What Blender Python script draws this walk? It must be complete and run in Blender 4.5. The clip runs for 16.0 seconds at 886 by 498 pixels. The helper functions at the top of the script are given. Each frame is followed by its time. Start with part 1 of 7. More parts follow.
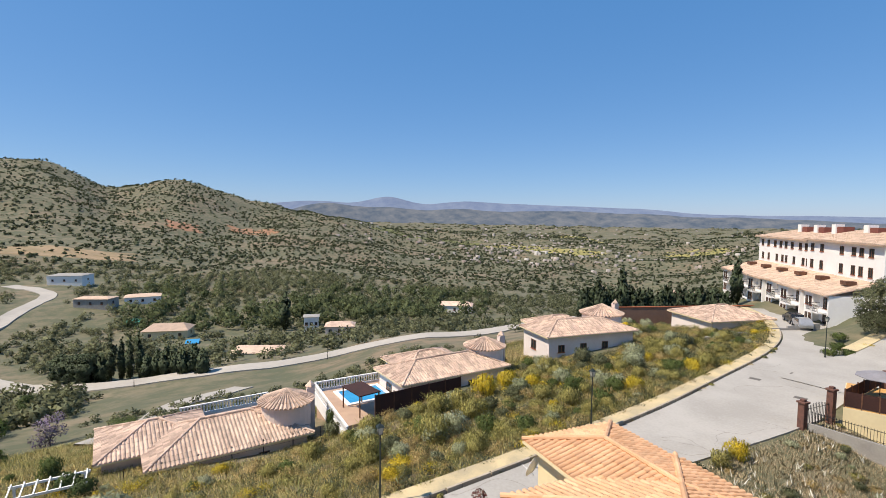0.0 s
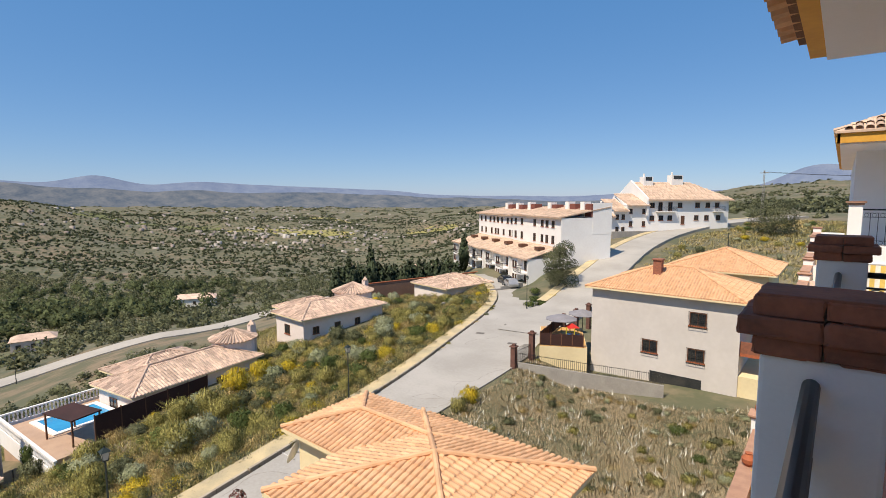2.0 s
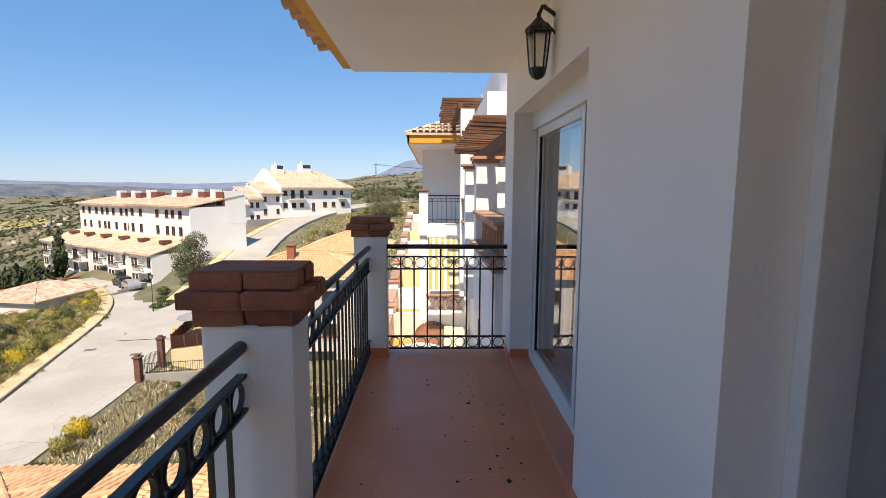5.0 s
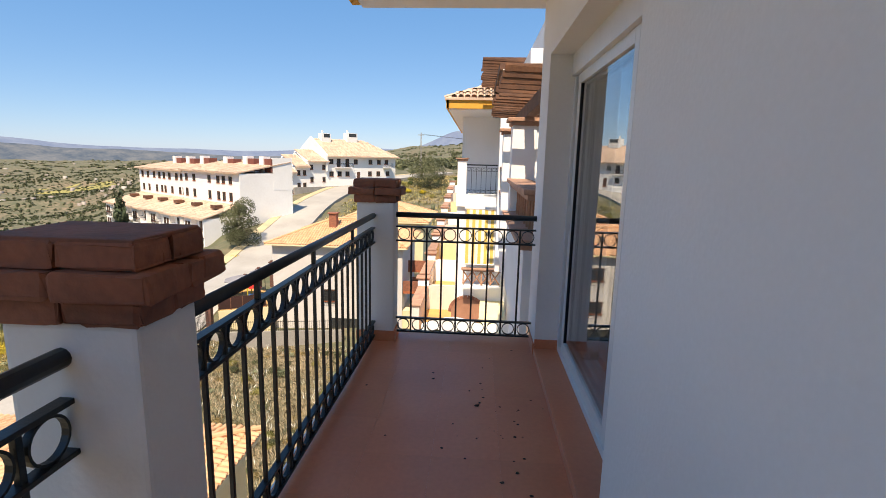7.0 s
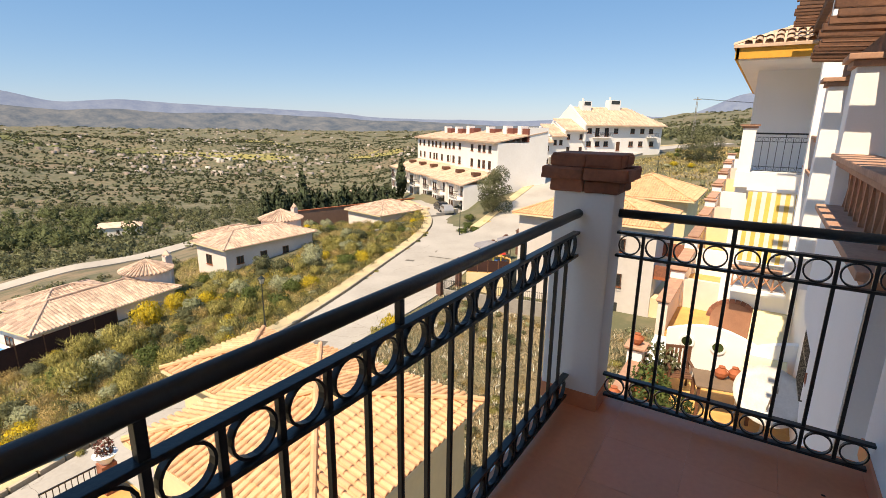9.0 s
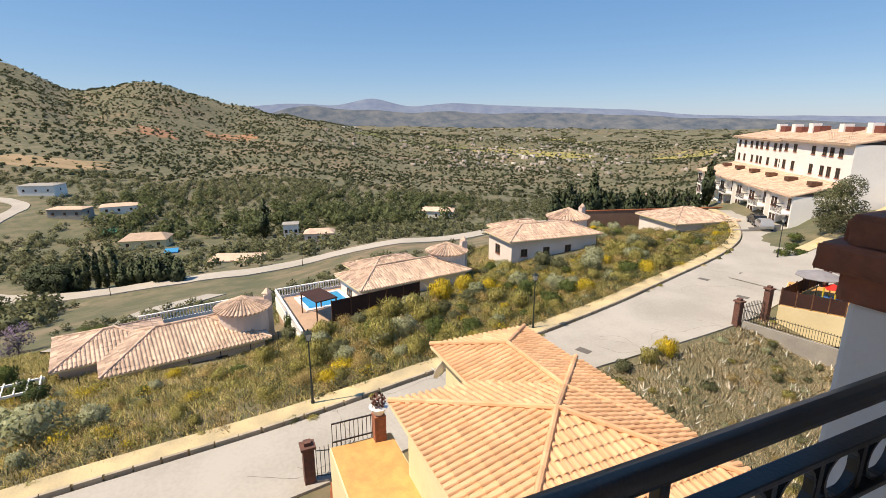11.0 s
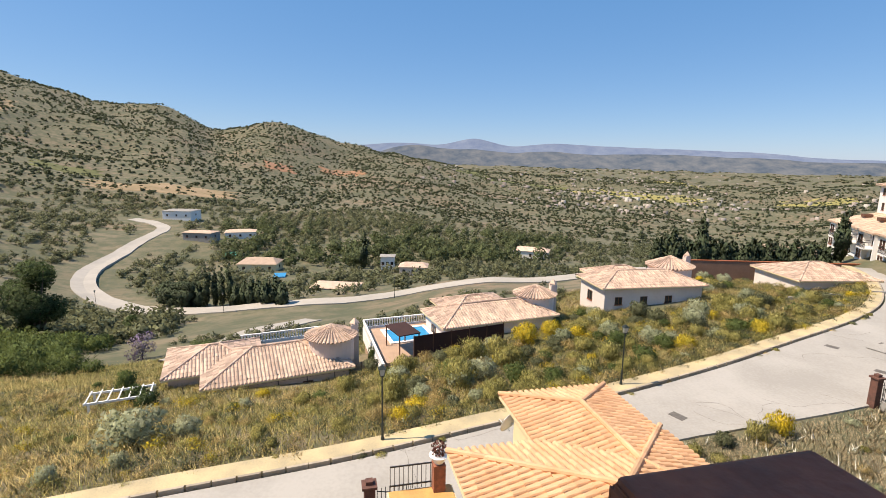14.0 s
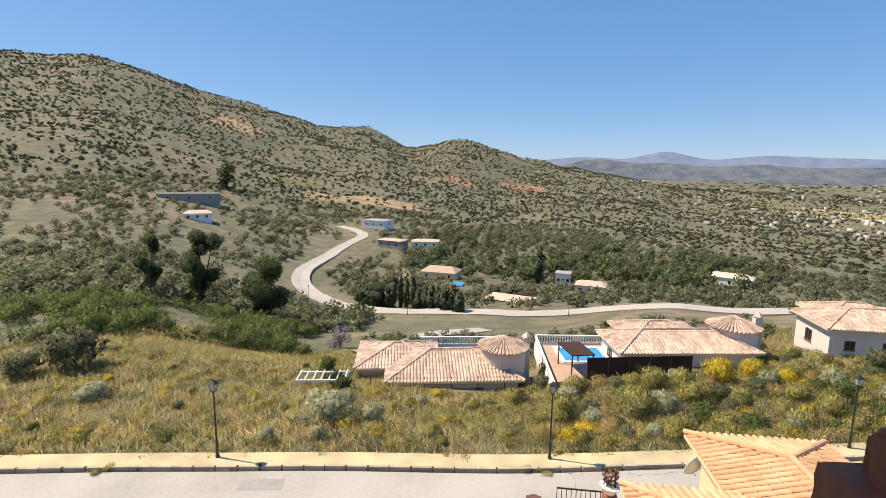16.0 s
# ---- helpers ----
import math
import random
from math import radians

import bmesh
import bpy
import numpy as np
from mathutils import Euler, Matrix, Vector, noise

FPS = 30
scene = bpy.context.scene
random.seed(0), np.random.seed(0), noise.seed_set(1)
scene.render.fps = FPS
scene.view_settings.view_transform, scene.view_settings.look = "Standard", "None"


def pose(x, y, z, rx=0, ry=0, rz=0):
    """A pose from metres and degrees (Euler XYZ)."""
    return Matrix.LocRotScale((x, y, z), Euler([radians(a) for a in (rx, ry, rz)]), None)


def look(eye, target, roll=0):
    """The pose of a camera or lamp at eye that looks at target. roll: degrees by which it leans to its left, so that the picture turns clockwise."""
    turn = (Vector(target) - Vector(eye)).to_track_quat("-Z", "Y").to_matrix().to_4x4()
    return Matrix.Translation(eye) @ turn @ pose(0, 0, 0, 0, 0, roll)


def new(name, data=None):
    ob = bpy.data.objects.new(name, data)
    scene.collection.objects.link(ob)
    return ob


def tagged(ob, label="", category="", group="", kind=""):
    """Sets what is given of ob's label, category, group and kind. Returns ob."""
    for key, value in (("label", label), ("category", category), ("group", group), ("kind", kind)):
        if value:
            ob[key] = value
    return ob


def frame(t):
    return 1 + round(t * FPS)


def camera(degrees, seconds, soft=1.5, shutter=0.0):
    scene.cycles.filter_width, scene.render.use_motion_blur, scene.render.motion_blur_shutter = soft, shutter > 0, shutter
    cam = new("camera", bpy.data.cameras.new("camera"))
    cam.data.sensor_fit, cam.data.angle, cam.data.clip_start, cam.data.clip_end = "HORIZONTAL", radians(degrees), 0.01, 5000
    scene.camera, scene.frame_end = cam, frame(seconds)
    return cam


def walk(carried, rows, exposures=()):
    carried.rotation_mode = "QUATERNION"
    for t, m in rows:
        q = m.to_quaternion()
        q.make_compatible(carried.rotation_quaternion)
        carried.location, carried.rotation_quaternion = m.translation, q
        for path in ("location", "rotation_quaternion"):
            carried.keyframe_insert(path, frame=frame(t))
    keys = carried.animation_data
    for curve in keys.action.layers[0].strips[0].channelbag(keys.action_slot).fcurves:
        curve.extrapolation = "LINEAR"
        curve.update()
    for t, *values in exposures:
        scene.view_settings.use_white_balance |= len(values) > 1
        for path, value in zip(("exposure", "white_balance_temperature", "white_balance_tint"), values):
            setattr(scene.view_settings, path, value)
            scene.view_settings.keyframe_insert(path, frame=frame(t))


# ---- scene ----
cam = camera(83.58, 16.0, soft=0.7)
PATH = [
    (0, (-0.419, -0.370, 1.521), (-2.259, 0.402, 1.391), 0.50),
    (0.5, (-0.458, -0.386, 1.565), (-2.150, 0.665, 1.386), 0.25),
    (1, (-0.458, -0.371, 1.536), (-2.015, 0.869, 1.338), -0.69),
    (1.5, (-0.458, -0.356, 1.551), (-1.865, 1.051, 1.350), -0.44),
    (2, (-0.458, -0.377, 1.504), (-1.705, 1.173, 1.303), -0.04),
    (2.5, (-0.402, -0.368, 1.510), (-1.414, 1.345, 1.307), 0.10),
    (3, (-0.268, -0.336, 1.504), (-1.040, 1.494, 1.271), -0.16),
    (3.5, (-0.038, -0.309, 1.507), (-0.638, 1.583, 1.261), 0.03),
    (4, (0.092, -0.276, 1.504), (-0.307, 1.668, 1.257), -0.02),
    (4.5, (0.090, -0.259, 1.501), (0.024, 1.725, 1.255), 0.52),
    (4.7, (0.080, -0.261, 1.502), (0.126, 1.723, 1.256), 0.24),
    (6.8, (0.327, 0.216, 1.410), (0.284, 2.190, 1.086), 1.11),
    (7, (0.306, 0.368, 1.407), (0.179, 2.331, 1.047), 1.34),
    (7.5, (0.309, 0.675, 1.365), (-0.013, 2.601, 0.934), 0.65),
    (8, (0.374, 1.065, 1.348), (-0.186, 2.928, 0.883), 0.69),
    (8.5, (0.284, 1.465, 1.343), (-0.398, 3.279, 0.848), 0.92),
    (9, (0.233, 1.756, 1.371), (-0.808, 3.391, 0.878), 0.74),
    (9.5, (0.183, 2.013, 1.394), (-1.178, 3.396, 0.910), 2.33),
    (10, (0.051, 2.318, 1.401), (-1.460, 3.540, 0.929), 2.65),
    (10.2, (0.032, 2.453, 1.386), (-1.556, 3.571, 0.909), 1.71),
    (12.3, (-0.208, 3.386, 1.496), (-2.057, 3.975, 1.011), 0.40),
    (12.5, (-0.203, 3.447, 1.498), (-2.063, 4.024, 1.042), 0.35),
    (13, (-0.235, 3.561, 1.495), (-2.107, 4.140, 1.096), 0.66),
    (13.5, (-0.185, 3.704, 1.534), (-2.098, 4.160, 1.171), 1.07),
    (14, (-0.227, 3.735, 1.533), (-2.144, 4.177, 1.173), 0.90),
    (14.5, (-0.188, 3.833, 1.506), (-2.082, 4.371, 1.150), 0.39),
    (15, (-0.210, 3.809, 1.527), (-2.154, 4.139, 1.193), 0.49),
    (15.5, (-0.201, 3.726, 1.505), (-2.177, 3.751, 1.196), 0.45),
    (16, (-0.092, 3.625, 1.486), (-2.051, 3.370, 1.175), 0.66),
]
EXPOSURES = [(0, 0.32, 7250, 11), (2, 0.25, 7500, 11), (3.5, 0.4, 7700, 12), (4.6, 0.63, 7900, 12), (7, 0.68, 8200, 12), (8, 0.66, 9100, 13), (9.2, 0.6, 9000, 13), (10.2, 0.44, 8600, 12), (12.5, 0.46, 8000, 12), (16, 0.53, 7900, 12)]
walk(cam, [(t, look(eye, target, roll)) for t, eye, target, roll in PATH], EXPOSURES)

# ---- world, sun, exposure ----
SUN_AZ, SUN_EL = 174.0, 57.0
sun_dir = Vector((-math.sin(radians(SUN_AZ)) * math.cos(radians(SUN_EL)), math.cos(radians(SUN_AZ)) * math.cos(radians(SUN_EL)), math.sin(radians(SUN_EL))))
world = bpy.data.worlds.new("world")
scene.world = world
world.use_nodes = True
wn = world.node_tree.nodes
sky = wn.new("ShaderNodeTexSky")
sky.sky_type, sky.sun_disc = "NISHITA", False
sky.sun_elevation, sky.sun_rotation = radians(SUN_EL), radians(-SUN_AZ)
sky.altitude, sky.air_density, sky.dust_density, sky.ozone_density = 300, 0.85, 0.2, 1.4
wn["Background"].inputs["Strength"].default_value = 0.112
# clear-day haze evens the sky out towards one azure
haze = wn.new("ShaderNodeMix")
haze.data_type = "RGBA"
haze.inputs["Factor"].default_value = 0.58
haze.inputs["B"].default_value = (0.2, 2.0, 5.7, 1)
world.node_tree.links.new(sky.outputs[0], haze.inputs["A"])
world.node_tree.links.new(haze.outputs["Result"], wn["Background"].inputs["Color"])
sun_data = bpy.data.lights.new("sun", "SUN")
sun_data.energy, sun_data.angle, sun_data.color = 4.5, radians(0.5), (1.0, 0.94, 0.85)
sun = new("sun", sun_data)
sun.matrix_world = look(sun_dir * 100, (0, 0, 0))


# ---- materials ----
def mat(name, a, b=None, scale=3.0, rough=0.8, bump=0.0, fine=None, metal=0.0, rnd=0.0, spec=0.5, detail=6.0):
    """Two colours mixed by noise at two sizes, bump from the finer one; rnd varies brightness from piece to piece."""
    m = bpy.data.materials.new(name)
    m.use_nodes = True
    n, l = m.node_tree.nodes, m.node_tree.links
    bsdf = n["Principled BSDF"]
    bsdf.inputs["Roughness"].default_value, bsdf.inputs["Metallic"].default_value = rough, metal
    bsdf.inputs["Specular IOR Level"].default_value = spec
    b = b or tuple(c * 0.8 for c in a)
    geo = n.new("ShaderNodeNewGeometry")
    big = n.new("ShaderNodeTexNoise")
    big.inputs["Scale"].default_value, big.inputs["Detail"].default_value = scale, detail
    small = n.new("ShaderNodeTexNoise")
    small.inputs["Scale"].default_value, small.inputs["Detail"].default_value = fine or scale * 9, 4.0
    l.new(geo.outputs["Position"], big.inputs["Vector"])
    l.new(geo.outputs["Position"], small.inputs["Vector"])
    add = n.new("ShaderNodeMath")
    add.operation = "MULTIPLY_ADD"
    l.new(small.outputs["Fac"], add.inputs[0])
    add.inputs[1].default_value = 0.5
    l.new(big.outputs["Fac"], add.inputs[2])
    ramp = n.new("ShaderNodeMapRange")
    ramp.inputs["From Min"].default_value, ramp.inputs["From Max"].default_value = 0.55, 0.95
    l.new(add.outputs[0], ramp.inputs["Value"])
    mix = n.new("ShaderNodeMix")
    mix.data_type = "RGBA"
    mix.inputs["A"].default_value, mix.inputs["B"].default_value = (*a, 1), (*b, 1)
    l.new(ramp.outputs["Result"], mix.inputs["Factor"])
    colour = mix.outputs["Result"]
    if rnd:
        info = n.new("ShaderNodeObjectInfo")
        both = n.new("ShaderNodeMath")
        both.operation = "ADD"
        l.new(info.outputs["Random"], both.inputs[0])
        l.new(geo.outputs["Random Per Island"], both.inputs[1])
        fract = n.new("ShaderNodeMath")
        fract.operation = "FRACT"
        l.new(both.outputs[0], fract.inputs[0])
        val = n.new("ShaderNodeMapRange")
        val.inputs["To Min"].default_value, val.inputs["To Max"].default_value = 1 - rnd, 1 + rnd
        l.new(fract.outputs[0], val.inputs["Value"])
        hsv = n.new("ShaderNodeHueSaturation")
        l.new(val.outputs["Result"], hsv.inputs["Value"])
        l.new(colour, hsv.inputs["Color"])
        colour = hsv.outputs["Color"]
    l.new(colour, bsdf.inputs["Base Color"])
    if bump:
        bp = n.new("ShaderNodeBump")
        bp.inputs["Strength"].default_value, bp.inputs["Distance"].default_value = 0.6, bump
        l.new(small.outputs["Fac"], bp.inputs["Height"])
        l.new(bp.outputs["Normal"], bsdf.inputs["Normal"])
    return m


def leafy(m, share=0.42):
    """Lets some light through thin leaves."""
    n, l = m.node_tree.nodes, m.node_tree.links
    bsdf, out = n["Principled BSDF"], n["Material Output"]
    bsdf.inputs["Specular IOR Level"].default_value = 0.15
    tr = n.new("ShaderNodeBsdfTranslucent")
    l.new(bsdf.inputs["Base Color"].links[0].from_socket, tr.inputs["Color"])
    mx = n.new("ShaderNodeMixShader")
    mx.inputs["Fac"].default_value = share
    l.new(bsdf.outputs[0], mx.inputs[1])
    l.new(tr.outputs[0], mx.inputs[2])
    l.new(mx.outputs[0], out.inputs["Surface"])
    return m


def glass_mat(name, tint=(1, 1, 1), rough=0.0):
    m = bpy.data.materials.new(name)
    m.use_nodes = True
    b = m.node_tree.nodes["Principled BSDF"]
    b.inputs["Base Color"].default_value = (*tint, 1)
    b.inputs["Roughness"].default_value, b.inputs["Transmission Weight"].default_value, b.inputs["IOR"].default_value = rough, 1.0, 1.5
    return m


PLASTER = mat("white_plaster", (0.86, 0.85, 0.84), (0.82, 0.81, 0.80), 1.2, 0.9, 0.002, 60)
PLASTER_FAR = mat("whitewash", (0.86, 0.84, 0.81), (0.80, 0.77, 0.74), 0.35, 0.9)
VILLAWASH = mat("pale_rose_wash", (0.80, 0.71, 0.67), (0.73, 0.63, 0.58), 0.4, 0.9)
PINKWASH = mat("pale_pink_wash", (0.72, 0.60, 0.54), (0.66, 0.54, 0.48), 0.4, 0.9)
CREAM = mat("cream_plaster", (0.78, 0.66, 0.42), (0.70, 0.58, 0.36), 0.5, 0.9)
GREYWASH = mat("grey_white_wash", (0.63, 0.59, 0.56), (0.56, 0.52, 0.49), 0.3, 0.9)
OCHRE = mat("ochre_paint", (0.70, 0.36, 0.05), (0.60, 0.29, 0.04), 2.0, 0.7)
BRICK = mat("brick_cap", (0.36, 0.13, 0.075), (0.21, 0.085, 0.055), 7.0, 0.85, 0.006, 45, rnd=0.18)
MORTAR = mat("mortar", (0.20, 0.16, 0.13), (0.12, 0.09, 0.08), 14, 0.95, 0.004)
FLOOR_TILE = mat("terracotta_floor", (0.76, 0.275, 0.14), (0.66, 0.22, 0.11), 1.4, 0.33, 0.0006, 40, rnd=0.05)
GROUT = mat("floor_grout", (0.68, 0.25, 0.13), (0.58, 0.20, 0.10), 9, 0.9)
IRON = mat("black_iron", (0.012, 0.012, 0.014), (0.02, 0.02, 0.022), 12, 0.38, 0.001, 120)
PVC = mat("white_pvc", (0.78, 0.78, 0.78), (0.72, 0.72, 0.72), 3, 0.35)
GASKET = mat("black_gasket", (0.01, 0.012, 0.02), None, 5, 0.5)
GLASS = glass_mat("window_glass", (0.93, 0.96, 0.96))
DARKGLASS = mat("dark_window", (0.02, 0.025, 0.03), (0.05, 0.05, 0.05), 1.0, 0.12)
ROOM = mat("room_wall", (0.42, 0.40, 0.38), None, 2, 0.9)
TILE_OR = mat("orange_roof_tile", (0.72, 0.43, 0.25), (0.62, 0.34, 0.18), 1.5, 0.8, 0.004, 40, rnd=0.14)
TILE_OLD = mat("weathered_roof_tile", (0.66, 0.48, 0.37), (0.44, 0.31, 0.24), 0.7, 0.85, 0.004, 14, rnd=0.3)
TILE_PALE = mat("pale_roof_tile", (0.64, 0.46, 0.34), (0.50, 0.36, 0.27), 0.6, 0.85, 0.004, 10, rnd=0.2)
WOOD = mat("weathered_beam", (0.17, 0.075, 0.04), (0.09, 0.04, 0.025), 5, 0.8, 0.006, 50, rnd=0.2)
ROAD = mat("worn_concrete_road", (0.43, 0.40, 0.36), (0.34, 0.315, 0.28), 0.25, 0.92, 0.004, 6)
ROAD_FAR = mat("pale_far_road", (0.44, 0.40, 0.35), (0.36, 0.33, 0.29), 0.08, 0.95)
KERB = mat("kerb_stone", (0.46, 0.38, 0.29), (0.34, 0.28, 0.21), 1.5, 0.9, 0.004, 20, rnd=0.15)
WALK = mat("ochre_pavement", (0.64, 0.50, 0.28), (0.40, 0.33, 0.21), 0.6, 0.9, 0.003, 14)
LEAF_OLIVE = leafy(mat("olive_leaves", (0.20, 0.21, 0.12), (0.12, 0.13, 0.07), 0.15, 0.75, rnd=0.55))
LEAF_DARK = leafy(mat("dark_leaves", (0.09, 0.125, 0.05), (0.045, 0.07, 0.027), 0.3, 0.7, rnd=0.4))
LEAF_GREEN = leafy(mat("green_leaves", (0.155, 0.195, 0.065), (0.085, 0.12, 0.04), 0.3, 0.7, rnd=0.4))
LEAF_GREY = leafy(mat("grey_green_leaves", (0.46, 0.47, 0.32), (0.31, 0.34, 0.20), 0.6, 0.8, rnd=0.35))
LEAF_YELLOW = leafy(mat("yellow_broom", (0.72, 0.53, 0.05), (0.42, 0.36, 0.07), 1.2, 0.8, rnd=0.4))
LEAF_MIX = leafy(mat("broom_twigs", (0.42, 0.37, 0.14), (0.27, 0.26, 0.09), 1.0, 0.8, rnd=0.55))
LEAF_STRAW = leafy(mat("dry_shrub", (0.60, 0.45, 0.21), (0.38, 0.29, 0.13), 1.0, 0.9, rnd=0.55))
GRASS_DRY = leafy(mat("dry_grass", (0.62, 0.48, 0.23), (0.36, 0.33, 0.13), 0.18, 0.9, rnd=0.55))
LEAF_CYPRESS = mat("cypress_needles", (0.055, 0.08, 0.035), (0.03, 0.045, 0.02), 0.8, 0.8, rnd=0.35)
COPING = mat("weathered_tile_coping", (0.48, 0.28, 0.19), (0.36, 0.20, 0.14), 5, 0.9, 0.004, 40, rnd=0.15)
BARK = mat("bark", (0.12, 0.09, 0.065), None, 4, 0.9, 0.01)
LAMP_GREEN = mat("lamp_paint", (0.02, 0.03, 0.025), None, 8, 0.5)
BROWN_SCREEN = mat("brown_screen", (0.055, 0.02, 0.016), (0.035, 0.014, 0.012), 0.8, 0.9)
POOL = mat("pool_water", (0.02, 0.25, 0.50), (0.03, 0.32, 0.58), 0.6, 0.08, 0.01, 3)
CANVAS_Y = mat("yellow_stripe_canvas", (0.68, 0.47, 0.12), None, 3, 0.9)
CANVAS_W = mat("white_stripe_canvas", (0.74, 0.71, 0.62), None, 3, 0.9)
PATIO_FLOOR = mat("patio_tile", (0.66, 0.38, 0.13), (0.54, 0.28, 0.10), 2.5, 0.7)
RED_CLAY = mat("clay_pot", (0.42, 0.12, 0.05), None, 6, 0.8)
CAR_DARK = mat("dark_car_paint", (0.02, 0.022, 0.025), None, 1, 0.25)
CAR_SILVER = mat("silver_car_paint", (0.45, 0.45, 0.46), None, 1, 0.3, metal=0.4)
GREY_CONC = mat("grey_block_wall", (0.36, 0.34, 0.31), (0.28, 0.26, 0.24), 1.0, 0.95)
UMBRELLA = mat("grey_umbrella_cloth", (0.26, 0.25, 0.27), None, 2, 0.9)
RED_PLASTIC = mat("red_plastic", (0.6, 0.03, 0.02), None, 2, 0.5)


# distance haze put into the colour: bluish base tones plus a blue emission
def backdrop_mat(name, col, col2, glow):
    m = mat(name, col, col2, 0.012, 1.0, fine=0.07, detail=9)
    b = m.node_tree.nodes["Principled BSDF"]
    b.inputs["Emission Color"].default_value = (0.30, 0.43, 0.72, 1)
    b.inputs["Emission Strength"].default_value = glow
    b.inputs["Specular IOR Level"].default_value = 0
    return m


def ground_mat():
    m = mat("dry_ground", (0.215, 0.175, 0.11), (0.125, 0.12, 0.068), 0.06, 0.95, 0.05, 1.1, detail=10)
    n, l = m.node_tree.nodes, m.node_tree.links
    b = n["Principled BSDF"]
    src = b.inputs["Base Color"].links[0].from_socket
    geo = n.new("ShaderNodeNewGeometry")
    soil = n.new("ShaderNodeTexNoise")
    soil.inputs["Scale"].default_value, soil.inputs["Detail"].default_value = 0.012, 8
    l.new(geo.outputs["Position"], soil.inputs["Vector"])
    rng = n.new("ShaderNodeMapRange")
    rng.inputs["From Min"].default_value, rng.inputs["From Max"].default_value = 0.52, 0.66
    rng.inputs["To Max"].default_value = 0.75
    l.new(soil.outputs["Fac"], rng.inputs["Value"])
    mx = n.new("ShaderNodeMix")
    mx.data_type = "RGBA"
    mx.inputs["B"].default_value = (0.26, 0.18, 0.115, 1)
    l.new(rng.outputs["Result"], mx.inputs["Factor"])
    l.new(src, mx.inputs["A"])
    # low scrub between the trees
    scrub = n.new("ShaderNodeTexNoise")
    scrub.inputs["Scale"].default_value, scrub.inputs["Detail"].default_value = 0.16, 9
    scrub.inputs["Roughness"].default_value = 0.68
    l.new(geo.outputs["Position"], scrub.inputs["Vector"])
    rng2 = n.new("ShaderNodeMapRange")
    rng2.inputs["From Min"].default_value, rng2.inputs["From Max"].default_value = 0.43, 0.56
    rng2.inputs["To Max"].default_value = 0.8
    l.new(scrub.outputs["Fac"], rng2.inputs["Value"])
    mx2 = n.new("ShaderNodeMix")
    mx2.data_type = "RGBA"
    mx2.inputs["B"].default_value = (0.085, 0.095, 0.05, 1)
    l.new(rng2.outputs["Result"], mx2.inputs["Factor"])
    l.new(mx.outputs["Result"], mx2.inputs["A"])
    l.new(mx2.outputs["Result"], b.inputs["Base Color"])
    return m


GROUND = ground_mat()


# ---- mesh helpers ----
def mesh_ob(name, verts, faces, material, parent=None, label="", smooth=False):
    me = bpy.data.meshes.new(name)
    me.from_pydata([tuple(v) for v in verts], [], [tuple(f) for f in faces])
    if smooth:
        me.polygons.foreach_set("use_smooth", [True] * len(me.polygons))
    me.materials.append(material)
    ob = new(name, me)
    if parent:
        ob.parent = parent
    if label:
        tagged(ob, label)
    return ob


def tri_ob(name, verts, tris, material, parent=None, normals=None):
    """A mesh from numpy arrays of vertices and triangles."""
    me = bpy.data.meshes.new(name)
    verts, tris = np.asarray(verts, np.float32), np.asarray(tris, np.int32)
    me.vertices.add(len(verts))
    me.vertices.foreach_set("co", verts.ravel())
    me.loops.add(tris.size)
    me.loops.foreach_set("vertex_index", tris.ravel())
    me.polygons.add(len(tris))
    me.polygons.foreach_set("loop_start", np.arange(0, tris.size, tris.shape[1], dtype=np.int32))
    me.update(calc_edges=True)
    if normals is not None:
        me.polygons.foreach_set("use_smooth", [True] * len(tris))
        me.normals_split_custom_set_from_vertices(np.asarray(normals, float).tolist())
    me.materials.append(material)
    ob = new(name, me)
    if parent:
        ob.parent = parent
    return ob


def part(name, bm, material, parent=None, label="", smooth=False):
    me = bpy.data.meshes.new(name)
    bm.to_mesh(me)
    bm.free()
    me.materials.append(material)
    if smooth:
        me.polygons.foreach_set("use_smooth", [True] * len(me.polygons))
    ob = new(name, me)
    if parent:
        ob.parent = parent
    if label:
        tagged(ob, label)
    return ob


def thing(name, at=(0, 0, 0), label="", category="", group="", kind="", turn=0):
    e = new(name)
    e.empty_display_size = 0.1
    e.matrix_basis = pose(*at, 0, 0, turn)
    return tagged(e, label, category, group, kind)


def add_box(bm, x0, x1, y0, y1, z0, z1, bevel=0.0):
    r = bmesh.ops.create_cube(bm, size=1.0)
    vs = r["verts"]
    for v in vs:
        v.co = Vector(((x0 + x1) / 2 + v.co.x * (x1 - x0), (y0 + y1) / 2 + v.co.y * (y1 - y0), (z0 + z1) / 2 + v.co.z * (z1 - z0)))
    if bevel:
        bmesh.ops.bevel(bm, geom=list({e for v in vs for e in v.link_edges}), offset=bevel, segments=2, affect="EDGES", profile=0.6)
    return vs


def box(x0, x1, y0, y1, z0, z1, bevel=0.0):
    bm = bmesh.new()
    add_box(bm, x0, x1, y0, y1, z0, z1, bevel)
    return bm


def add_tube(bm, a, b, r, seg=8, r2=None):
    a, b = Vector(a), Vector(b)
    d = b - a
    m = Matrix.Translation((a + b) / 2) @ d.to_track_quat("Z", "Y").to_matrix().to_4x4()
    return bmesh.ops.create_cone(bm, cap_ends=True, segments=seg, radius1=r, radius2=r if r2 is None else r2, depth=d.length, matrix=m)["verts"]


def tube(a, b, r, seg=8, r2=None):
    bm = bmesh.new()
    add_tube(bm, a, b, r, seg, r2)
    return bm


